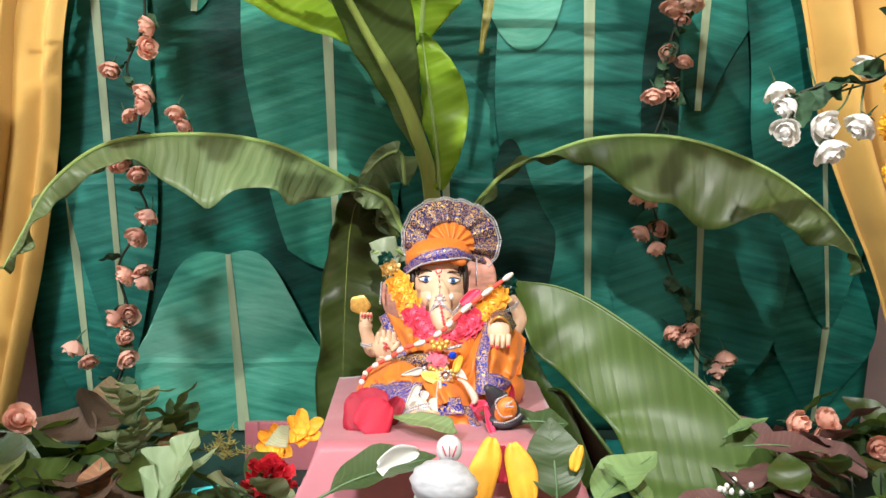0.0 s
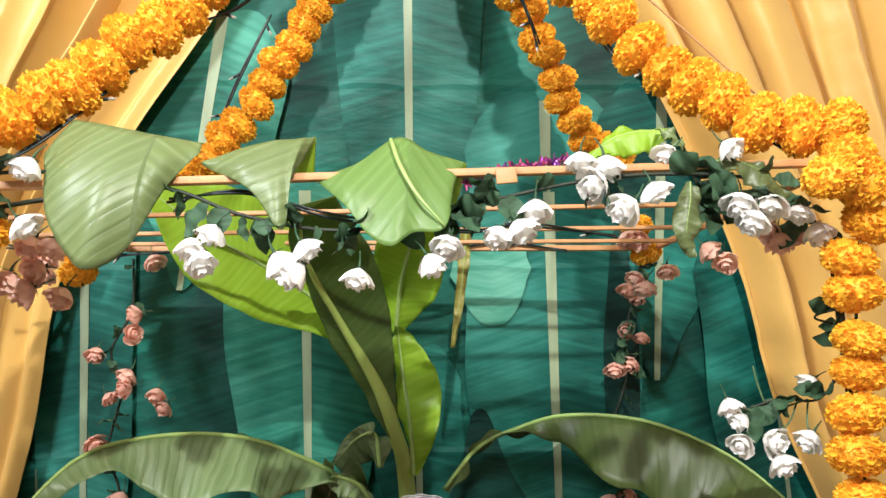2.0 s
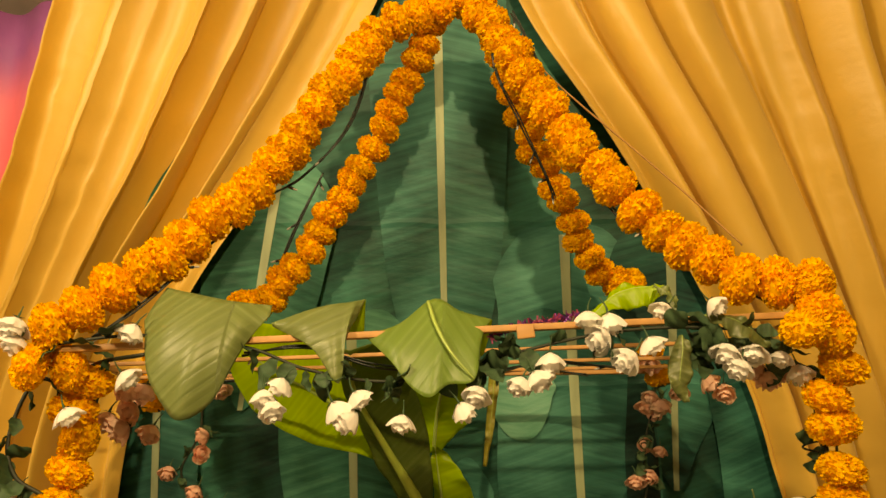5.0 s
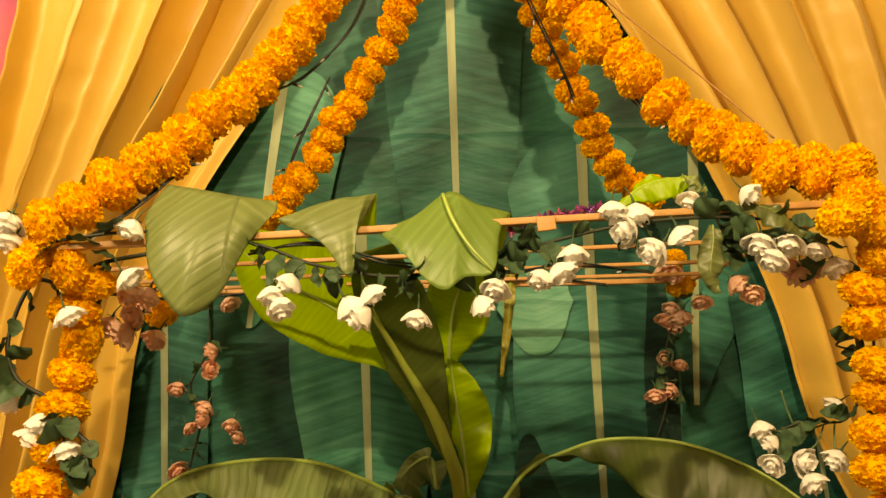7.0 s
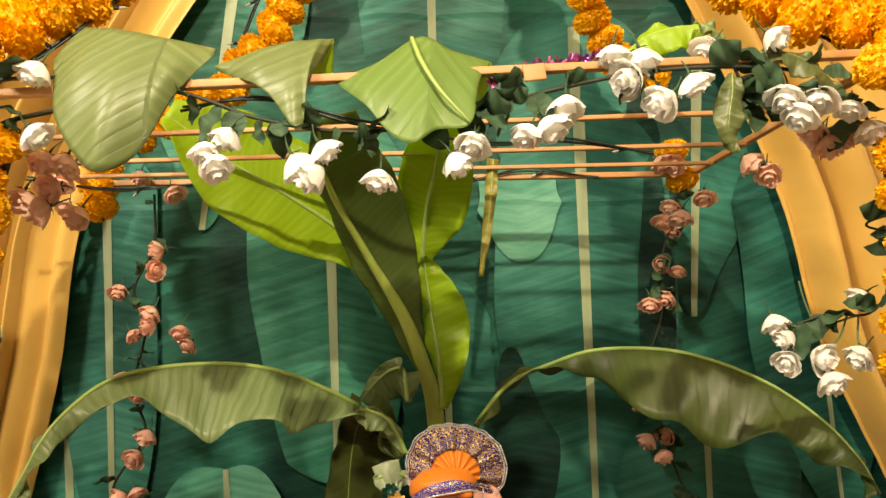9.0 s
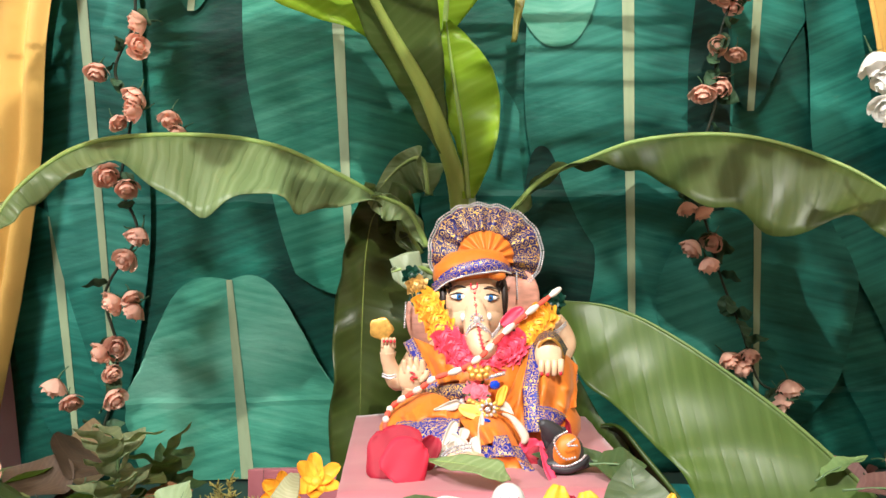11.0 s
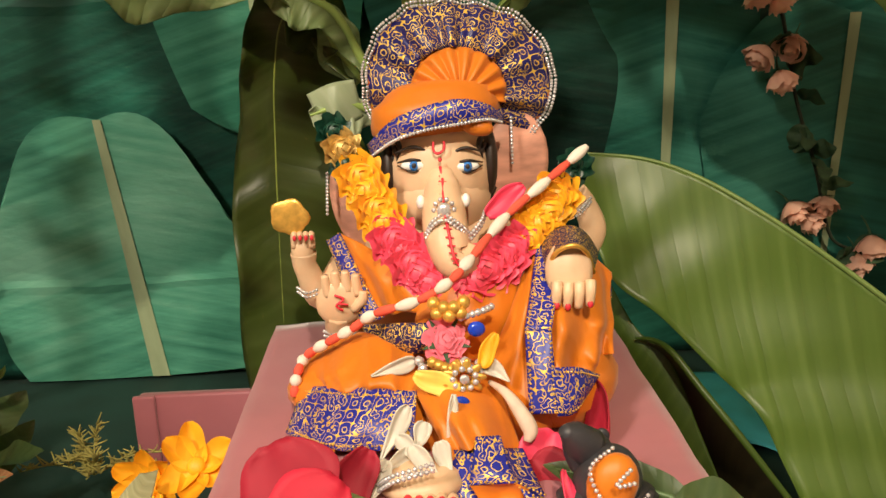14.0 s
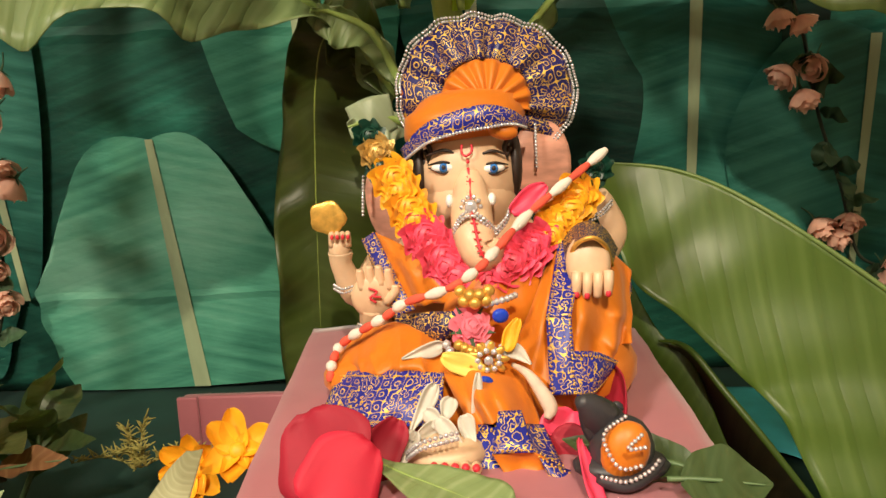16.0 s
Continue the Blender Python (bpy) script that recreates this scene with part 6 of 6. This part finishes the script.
def put_petal(label, at, turn, length, width, cup, material, seed=0, category="petal", name="petal", point=0.85):
    ob = part(name, petal_mesh(length, width, cup, seed, material, point))
    ob.matrix_basis = pose(*at, *turn)
    thicken(ob, 0.0007)
    return tagged(ob, label, category, "loose petals" if category == "petal" else "")


put_petal("dark red rose petal resting on the pink satin", (-0.088, 0.874, 1.020), (60, -25, -6), 0.047, 0.0290, 0.08, ROSE_RED, 1)
put_petal("dark red rose petal resting on the pink satin", (-0.075, 0.854, 1.015), (50, 42, -14), 0.044, 0.0225, -0.06, plain("crimson_rose_petal", (0.50, 0.008, 0.035), 0.7, vary=0.15, scale=40), 2)
put_petal("crumpled red rose petal by the foot", (-0.059, 0.891, 1.014), (66, 34, 10), 0.034, 0.012, 0.7, ROSE_RED, 3)
put_petal("dark red rose petal behind the mouse figure", (0.086, 0.960, 1.014), (60, -40, -50), 0.040, 0.012, 0.4, ROSE_RED, 4)
put_petal("pink rose petals beside the mouse figure", (0.045, 0.925, 1.002), (50, 20, -20), 0.034, 0.016, 0.5, HOT_PINK, 5)
put_petal("pink rose petal beside the mouse figure", (0.048, 0.910, 0.999), (30, -30, 30), 0.030, 0.016, 0.5, ROSE_RED, 6)
put_petal("pink and white petal lying in front", (0.051, 0.860, 1.006), (40, 20, 28), 0.044, 0.006, 0.3, HOT_PINK, 7)
put_petal("yellow petal stuck on the robe", (-0.013, 0.945, 1.043), (70, -65, 15), 0.028, 0.007, 0.3, PALE_YELLOW, 8)
put_petal("yellow petal stuck on the robe", (0.018, 0.955, 1.058), (80, 25, 0), 0.022, 0.005, 0.3, YELLOW, 9)
for k, (q, turn, ln) in enumerate((((-0.038, 0.925, 1.022), (68, 32, 0), 0.036), ((-0.023, 0.915, 1.024), (60, 25, 0), 0.018), ((-0.036, 0.905, 1.016), (45, 80, 0), 0.024), ((-0.019, 0.900, 1.013), (66, -38, 0), 0.032), ((-0.046, 0.895, 1.009), (60, 30, 0), 0.026),
                                   ((-0.006, 0.922, 1.020), (75, 5, 0), 0.050), ((-0.039, 0.965, 1.046), (75, 78, 0), 0.030), ((0.023, 0.955, 1.045), (70, -50, 0), 0.020), ((-0.010, 0.905, 1.015), (70, -18, 0), 0.022), ((-0.028, 0.908, 1.020), (60, -50, 0), 0.022))):
    put_petal("white petal fallen on the robe and foot", q, turn, ln * 0.95, 0.0052 if k != 5 else 0.003, 0.3, WHITE_PETAL, 20 + k, point=2.3)
put_petal("red rose petal tucked behind the trunk", (0.036, 1.025, 1.136), (75, 55, 0), 0.032, 0.0075, 0.3, HOT_PINK, 40)
root = thing("cotton_wick", "fluffy white cotton strand hanging on the robe", "cotton strand")
bm = bmesh.new()
tube(bm, [(0.018, 0.950, 1.040), (0.026, 0.938, 1.038), (0.033, 0.930, 1.030), (0.038, 0.925, 1.021), (0.036, 0.922, 1.015)], [0.0014, 0.0028, 0.0042, 0.0046, 0.0022], 10, 24)
part("strand", bm, plain("damp_cotton", (0.66, 0.50, 0.40), 0.8, vary=0.2, scale=90, relief=0.4), root)
put_roses("chest_flower", "pink fabric flower pinned on the chest", "flower", "", [(-0.005, 0.962, 1.066)], [rosette(88, 0.0115, petal_mat("fresh_pink_petal", (1.0, 0.24, 0.33), see=0.3))], 5, 1.0, (0, -1, 0.3))


bm = bmesh.new()
for lift in (0.0, 0.0035):
    bead_row(bm, [Vector(q) + Vector((0, -0.001, lift)) for q in ((-0.045, 0.893, 1.006), (-0.037, 0.884, 1.015), (-0.026, 0.882, 1.019), (-0.015, 0.886, 1.020))], 0.0016, 0.0030)
tagged(part("anklet", bm, SILVER), "double row of clear stones round the idol's ankle", "anklet")


def mouse_figure():
    bm = bmesh.new()
    base = Vector((0.070, 0.865, 1.003))
    blob(bm, base + Vector((0, 0.01, 0.004)), (0.026, 0.018, 0.008), mat=0)
    blob(bm, (0.070, 0.875, 1.014), (0.017, 0.017, 0.020), (0, 20, 0), 0)
    blob(bm, (0.061, 0.885, 1.028), (0.012, 0.011, 0.015), (0, -35, 0), 0, shape=lambda c: Vector((c.x * (1 - 0.35 * c.z), c.y * (1 - 0.35 * c.z), c.z * 1.1)))
    tube(bm, [(0.061, 0.883, 1.030), (0.054, 0.877, 1.039), (0.048, 0.872, 1.044)], [0.011, 0.0075, 0.0030], 10, 10)
    for q in ((0.070, 0.888, 1.033), (0.066, 0.880, 1.032)):
        blob(bm, q, (0.0042, 0.002, 0.0042), mat=0)
    tube(bm, [(0.056, 0.862, 1.005), (0.069, 0.855, 1.005), (0.081, 0.858, 1.009), (0.089, 0.862, 1.015)], [0.004, 0.004, 0.0035, 0.002], 8, 16)
    blob(bm, (0.070, 0.864, 1.019), (0.0125, 0.009, 0.0165), (0, 18, 0), 1)
    bead_row(bm, [(0.071, 0.868, 1.036), (0.059, 0.860, 1.031), (0.060, 0.856, 1.022), (0.066, 0.852, 1.015), (0.077, 0.853, 1.016)], 0.0013, 0.0026, 2)
    bead_row(bm, [(0.076, 0.853, 1.032), (0.068, 0.846, 1.028), (0.079, 0.850, 1.027)], 0.0013, 0.0026, 2)
    bead_row(bm, [(0.057, 0.858, 1.008), (0.068, 0.850, 1.009), (0.080, 0.853, 1.013), (0.087, 0.858, 1.018)], 0.0013, 0.0026, 2)
    ob = part("mouse_figure", bm, [MOUSE, ORANGE_SILK, SILVER])
    tagged(ob, "dark clay mouse figure in orange cloth with silver bead trim", "figurine")


mouse_figure()


def white_figure():
    """Small painted figure of which the turban and brow rise over the front edge."""
    bm = bmesh.new()
    c = Vector((0.001, 0.700, 0.990))
    blob(bm, c + Vector((0, 0.01, -0.03)), (0.030, 0.026, 0.034), mat=0, u=20, v=14)
    blob(bm, c + Vector((0, 0, -0.002)), (0.031, 0.028, 0.020), (0, 8, 0), 1, 24, 14, lambda q: q * (1 + 0.05 * math.sin(q.z * 14 + q.x * 4)))
    blob(bm, (0.006, 0.720, 1.014), (0.0125, 0.011, 0.013), mat=0)
    tube(bm, [(-0.015, 0.695, 0.992), (0.001, 0.690, 1.000), (0.016, 0.695, 0.996)], [0.004, 0.005, 0.004], 8, 14, 1)
    tube(bm, [(-0.004, 0.688, 0.990), (-0.003, 0.688, 0.980), (0.005, 0.688, 0.980), (0.006, 0.688, 0.990)], [0.0014], 6, 14, 2)
    for x in (-0.003, 0, 0.003):
        tube(bm, [Vector((0.006, 0.708, 1.012)) + Vector((x, 0, -0.002)), Vector((0.006, 0.707, 1.017)) + Vector((x * 2.2, 0, 0.003))], [0.0006], 5, 4, 2)
    tube(bm, [c + Vector((0, 0.01, -0.06)), (c.x, 0.74, 0.842)], [0.030, 0.036], 16, 8, 0)
    ob = part("white_figure", bm, [plain("chalk_white_paint", (0.58, 0.58, 0.58), 0.5, vary=0.1), plain("grey_wash_paint", (0.50, 0.51, 0.53), 0.5, vary=0.35, scale=60, stretch=(1, 1, 3)), RED])
    tagged(ob, "small white painted figure with grey turban on the altar", "figurine")


white_figure()


def put_leaf(label, at, turn, length, width, material, seed, group="altar leaves", cup=0.25, lobes=0):
    """One broad loose leaf with its midrib."""
    root = thing("loose_leaf", label, "leaf", group)
    root.matrix_basis = pose(*at, *turn)
    part("blade", small_leaf_mesh(length, width, seed, material, cup, lobes), None, root)
    bm = bmesh.new()
    tube(bm, [(0, -length * 0.15, 0.002), (0, length * 0.3, -length * 0.02), (0, length * 0.95, -length * 0.22)], [0.0015, 0.0012, 0.0004], 6, 14)
    part("midrib", bm, STEM_GREEN, root)


PURPLE_DARK = leaf_mat("withered_purple_leaf", (0.060, 0.036, 0.019), (0.085, 0.053, 0.030), see=0.08, glow=(0.2, 0.07, 0.04), freq=450, rough=0.7)
DRY_BROWN = leaf_mat("dry_brown_leaf", (0.15, 0.10, 0.04), (0.21, 0.15, 0.07), see=0.1, freq=420, rough=0.75)
FRESH = leaf_mat("fresh_green_leaf", (0.20, 0.31, 0.11), (0.235, 0.345, 0.135), see=0.2, freq=420)
LOBED = leaf_mat("pale_lobed_leaf", (0.25, 0.34, 0.17), (0.30, 0.39, 0.22), see=0.2, freq=300, rough=0.6)
root = thing("loose_leaf", "long pale green leaf lying before the feet", "leaf", "altar leaves")
leaf("blade", [(-0.068, 0.892, 1.008), (-0.044, 0.858, 1.013), (-0.019, 0.832, 1.015), (0.002, 0.818, 1.012), (0.015, 0.816, 1.006)],
     (0.0006, 0.007, 0.015, 0.016, 0.002), (0.0006, 0.009, 0.018, 0.018, 0.002), ((0.3, 1, 0.35),), ((-0.3, -1, -0.1),), leaf_mat("pale_leaf_underside", (0.24, 0.33, 0.13), (0.36, 0.44, 0.22), see=0.2, freq=300, rough=0.6), root, seed=41, rib=0.0007, wave=0.001, curl=0.05, ribmat=FLESH_RIB, n=32)
put_leaf("broad dark green leaf on the seat's front", (-0.108, 0.745, 0.965), (30, 8, -78), 0.105, 0.036, SMALL_LEAF, 4)
put_leaf("heart-shaped dark green leaf beside the mouse", (0.094, 0.848, 1.010), (12, 30, -100), 0.042, 0.021, SMALL_LEAF, 5, cup=0.05)
put_leaf("dark green leaf standing by the seat", (0.111, 0.755, 0.958), (80, 0, 5), 0.075, 0.030, SMALL_LEAF, 6, cup=0.1)
put_leaf("narrow green leaf beside the mouse", (0.110, 0.865, 1.005), (15, -32, 56), 0.078, 0.014, SMALL_LEAF, 7)
put_leaf("pale green leaf at the front edge", (0.152, 0.755, 0.952), (40, 0, -60), 0.085, 0.030, FRESH, 8)
put_leaf("pale green leaf at the front edge", (0.202, 0.755, 0.947), (50, 0, 60), 0.06, 0.026, FRESH, 9)
put_leaf("lobed pale green leaf standing upright", (-0.325, 0.850, 0.885), (70, 0, -36), 0.120, 0.046, LOBED, 10, lobes=3)
put_leaf("curling pale green leaf", (-0.307, 0.850, 0.912), (60, 0, -62), 0.085, 0.018, SAGE_LEAF, 11)
put_petal("white petal with a blue edge on the leaf", (-0.046, 0.755, 0.995), (50, 80, 0), 0.050, 0.013, 0.5, EYE_WHITE, 50)
for k, (q, turn, ln, w, m) in enumerate((((0.041, 0.755, 0.983), (78, 14, 0), 0.066, 0.015, YELLOW), ((0.076, 0.755, 0.981), (78, -14, 0), 0.060, 0.015, YELLOW), ((0.058, 0.765, 0.987), (75, 2, 0), 0.036, 0.009, ROSE_RED), ((0.131, 0.755, 0.996), (80, 20, 0), 0.026, 0.006, YELLOW))):
    put_petal("upright yellow and red petals before the idol", q, turn, ln, w, -0.2, m, 60 + k)


def carnation(at, r, material, label, seed):
    rnd = random.Random(seed)
    root = thing("flower", label, "flower", "altar flowers")
    root.location = at
    bm = bmesh.new()
    for k in range(46):
        d = Vector((rnd.gauss(0, 1), rnd.gauss(0, 1) - 0.4, rnd.gauss(0, 1) + 0.7)).normalized()
        a = d.cross(Vector((rnd.random(), rnd.random(), rnd.random()))).normalized()
        b = d.cross(a)
        cols = []
        for i in range(5):
            s = i / 2 - 1
            cols.append([bm.verts.new(d * r * 0.2 + a * s * r * 0.08), bm.verts.new(d * r * (0.95 - 0.12 * s * s + rnd.uniform(-0.1, 0.1)) + a * s * r * 0.32 + b * r * 0.1 * (-1) ** i)])
        for p, q in zip(cols, cols[1:]):
            bm.faces.new((p[0], q[0], q[1], p[1]))
    part("petals", bm, material, root)
    bm = bmesh.new()
    tube(bm, [(0, 0, 0), (0, 0.004, -r * 1.3)], [r * 0.35, r * 0.12], 8, 6)
    part("calyx", bm, SMALL_LEAF, root)


def yellow_flower(at, r, n, facing, seed):
    root = thing("flower", "yellow flower with broad petals by the seat", "flower", "altar flowers")
    root.matrix_basis = Matrix.Translation(at) @ Vector(facing).to_track_quat("Z", "Y").to_matrix().to_4x4()
    rnd = random.Random(seed)
    for k in range(n):
        ob = part("petal", petal_mesh(r * rnd.uniform(0.85, 1.1), r * 0.34, 0.6, k, YELLOW), None, root)
        a = 360 * k / n + rnd.uniform(-12, 12)
        ob.matrix_basis = pose(0, 0, 0, 0, 0, a) @ pose(0, r * 0.55, r * 0.12, rnd.uniform(10, 40), 0, 0)
    bm = bmesh.new()
    blob(bm, (0, 0, 0.002), (r * 0.22, r * 0.22, r * 0.14))
    part("centre", bm, YELLOW, root)


carnation((-0.206, 0.920, 0.926), 0.034, petal_mat("bright_red_petal", (0.70, 0.02, 0.035)), "deep red ruffled carnation by the seat", 3)
yellow_flower((-0.222, 1.040, 0.936), 0.030, 7, (-0.2, -0.8, 0.3), 5)
yellow_flower((-0.186, 1.030, 0.955), 0.030, 6, (0.1, -0.7, 0.6), 6)
root = thing("dry_husk", "pale dried leaf husk beside the yellow flower", "leaf")
sheet("blade", [(-0.205, 0.980, 0.977), (-0.209, 0.960, 0.974), (-0.217, 0.940, 0.962)], [(-0.197, 0.990, 0.974), (-0.189, 0.950, 0.970), (-0.188, 0.930, 0.961)], leaf_mat("pale_husk", (0.36, 0.36, 0.20), (0.46, 0.46, 0.28), see=0.1, freq=500, rough=0.7), root, 0.01)
root = thing("turquoise_cloth", "bright turquoise cloth patch showing between leaves", "cloth")
sheet("fold", [(0.305, 1.454, 0.842), (0.356, 1.435, 0.843), (0.353, 1.342, 0.842)], [(0.270, 1.251, 0.843), (0.301, 1.242, 0.846), (0.327, 1.222, 0.842)], CYAN_CLOTH, root, 0.004, toward=(0, 0, 1))
sheet("fold", [(-0.308, 0.950, 0.906), (-0.253, 0.950, 0.913)], [(-0.308, 0.930, 0.888), (-0.240, 0.930, 0.888)], CYAN_CLOTH, root, 0.003)

# fern sprig
root = thing("fern_sprig", "dry yellow-green feathery sprig on the cloth", "sprig")
rnd = random.Random(17)
o = Vector((-0.326, 1.167, 0.883))
bm = bmesh.new()
for k in range(11):
    tip = o + Vector((rnd.uniform(-0.065, 0.06), rnd.uniform(-0.03, 0.03), rnd.uniform(-0.005, 0.042)))
    c = spline([o, o.lerp(tip, 0.5) + Vector((0, 0, 0.008)), tip], 12)
    tube(bm, [o, o.lerp(tip, 0.5) + Vector((0, 0, 0.008)), tip], [0.0008, 0.0005], 5, 8)
    for p in c[3:]:
        for s in (-1, 1):
            d = Vector((rnd.uniform(-1, 1), rnd.uniform(-0.5, 0.5), rnd.uniform(0, 1))).normalized() * rnd.uniform(0.006, 0.014)
            tube(bm, [p, p + d], [0.0011, 0.0005], 4, 2)
part("fronds", bm, plain("dry_fern", (0.40, 0.36, 0.10), 0.8, scale=80), root)


def leafy_heap(label, centre, spread, n, materials, seed, size, lift=0.5):
    """A loose sprig heap of cut leaves: every leaf its own part."""
    rnd = random.Random(seed)
    root = thing("leaf_heap", label, "leaf heap", "leaf heaps")
    meshes = [small_leaf_mesh(size * rnd.uniform(0.75, 1.2), size * rnd.uniform(0.22, 0.32), k + seed, m) for m in materials for k in range(2)]
    for k in range(n):
        p = Vector(centre) + Vector([rnd.uniform(-s, s) for s in spread])
        p.z = max(p.z, 0.85)
        ob = part("leaf", rnd.choice(meshes), None, root)
        ob.matrix_basis = pose(*p, rnd.uniform(-10, 55) * lift * 2, rnd.uniform(-35, 35), rnd.uniform(0, 360))
    for k in range(5):
        bm = bmesh.new()
        a = Vector(centre) + Vector((rnd.uniform(-1, 1) * spread[0], rnd.uniform(-1, 1) * spread[1], 0))
        a.z = 0.84
        tube(bm, [a, a + Vector((rnd.uniform(-0.02, 0.02), 0, 0.05)), a + Vector((rnd.uniform(-0.05, 0.05), -0.02, 0.10))], [0.002, 0.0015, 0.001], 6, 10)
        part("twig", bm, VINE, root)


def sprig(label, base, n, length, width, materials, seed, tall=0.09, lean=(0.0, -0.2)):
    """An upright cut sprig: stem with long leaves fanning off it."""
    rnd = random.Random(seed)
    root = thing("leaf_sprig", label, "sprig", "leaf sprigs")
    b = Vector(base)
    top = b + Vector((lean[0] * tall, lean[1] * tall, tall))
    c = spline([b, b.lerp(top, 0.5) + Vector((0.006, 0, 0)), top], 20)
    bm = bmesh.new()
    tube(bm, [c[0], c[10], c[20]], [0.0028, 0.002, 0.0012], 7, 14)
    part("stem", bm, STEM_GREEN, root)
    meshes = [small_leaf_mesh(length * rnd.uniform(0.8, 1.15), width * rnd.uniform(0.85, 1.15), seed + k, m) for m in materials for k in range(2)]
    for k in range(n):
        q = c[int(5 + 15 * k / max(1, n - 1))]
        ob = part("leaf", rnd.choice(meshes), None, root)
        ob.matrix_basis = pose(*q, rnd.uniform(25, 70), rnd.uniform(-25, 25), 137.5 * k + rnd.uniform(-20, 20))
    return root


leafy_heap("heap of olive and dried leaves on the altar", (-0.563, 1.080, 0.925), (0.10, 0.06, 0.025), 24, [SMALL_LEAF, OLIVE_LEAF, DARK_LEAF, PURPLE_DARK], 101, 0.13, 0.3)
sprig("grey-green leafy sprig standing among fallen leaves", (-0.419, 1.020, 0.877), 17, 0.062, 0.0125, [SAGE_LEAF], 102, 0.13, (0.15, -0.1))
sprig("dark leafy sprig behind the grey-green one", (-0.401, 1.100, 0.887), 8, 0.065, 0.017, [SMALL_LEAF], 108, 0.08, (0.3, 0.0))
leafy_heap("low pile of dark purple-brown leaves in front", (-0.453, 0.920, 0.905), (0.12, 0.05, 0.02), 18, [DARK_LEAF, PURPLE_DARK, PURPLE_DARK, OLIVE_LEAF], 103, 0.11, 0.3)
put_leaf("large brown dried leaf standing behind the heap", (-0.525, 1.200, 0.912), (80, 0, 10), 0.09, 0.036, DRY_BROWN, 14, cup=0.1)
put_leaf("large dried purple leaf lying among roses", (0.411, 1.020, 0.940), (10, 20, -100), 0.10, 0.030, PURPLE_LEAF, 15)
put_leaf("pale green leaf on a stalk above the dried leaves", (0.392, 1.060, 0.944), (35, 0, -85), 0.06, 0.016, FRESH, 16)
leafy_heap("purple-brown dried leaves among green ones", (0.517, 1.150, 0.898), (0.06, 0.05, 0.03), 16, [PURPLE_LEAF, SMALL_LEAF, PURPLE_LEAF], 104, 0.08)
leafy_heap("heap of dark green leaves by the curtain's foot", (0.626, 1.180, 0.891), (0.10, 0.06, 0.045), 34, [DARK_LEAF, SMALL_LEAF, DARK_LEAF], 105, 0.075)
leafy_heap("dark leaves at the front edge", (0.483, 0.950, 0.892), (0.12, 0.06, 0.015), 22, [DARK_LEAF, PURPLE_LEAF, SMALL_LEAF], 106, 0.08)
leafy_heap("leaves under the flowers beside the seat", (-0.174, 0.900, 0.911), (0.07, 0.05, 0.012), 14, [SMALL_LEAF, SAGE_LEAF], 107, 0.07)
put_leaf("orange-brown dried leaf lying on the heap", (-0.390, 1.055, 0.932), (20, 20, -80), 0.055, 0.016, DRY_LEAF, 12)
put_leaf("ochre dried leaf at the front edge", (-0.398, 0.880, 0.911), (75, 0, 0), 0.05, 0.02, DRY_LEAF, 13)
put_roses("pink_rose", "pink fabric rose lying in the leaves", "rose", "pink roses", [(0.543, 1.100, 0.956), (0.537, 1.100, 0.924), (0.501, 1.100, 0.952), (0.620, 1.100, 0.920), (-0.577, 1.050, 0.967), (0.532, 1.100, 0.912)], PINKS, 78, 1.0)

# small white buds on thin stems among the front leaves
root = thing("bud_sprig", "sprig of tiny white buds on thin pale stems", "sprig")
rnd = random.Random(29)
bm = bmesh.new()
tips = [Vector((0.345 + rnd.uniform(-0.022, 0.022), 0.925 + rnd.uniform(-0.012, 0.012), 0.915 + rnd.uniform(-0.012, 0.014))) for _ in range(8)]
for q in tips:
    tube(bm, [(0.350, 0.935, 0.842), (0.349, 0.932, 0.885), q], [0.0009, 0.0006], 5, 8)
part("stem", bm, STEM_GREEN, root)
for q in tips:
    part("bud", blob(bmesh.new(), q, (0.0032, 0.0032, 0.0042), (rnd.uniform(-30, 30), rnd.uniform(-30, 30), 0), u=9, v=7), ROSE_WHITE, root)
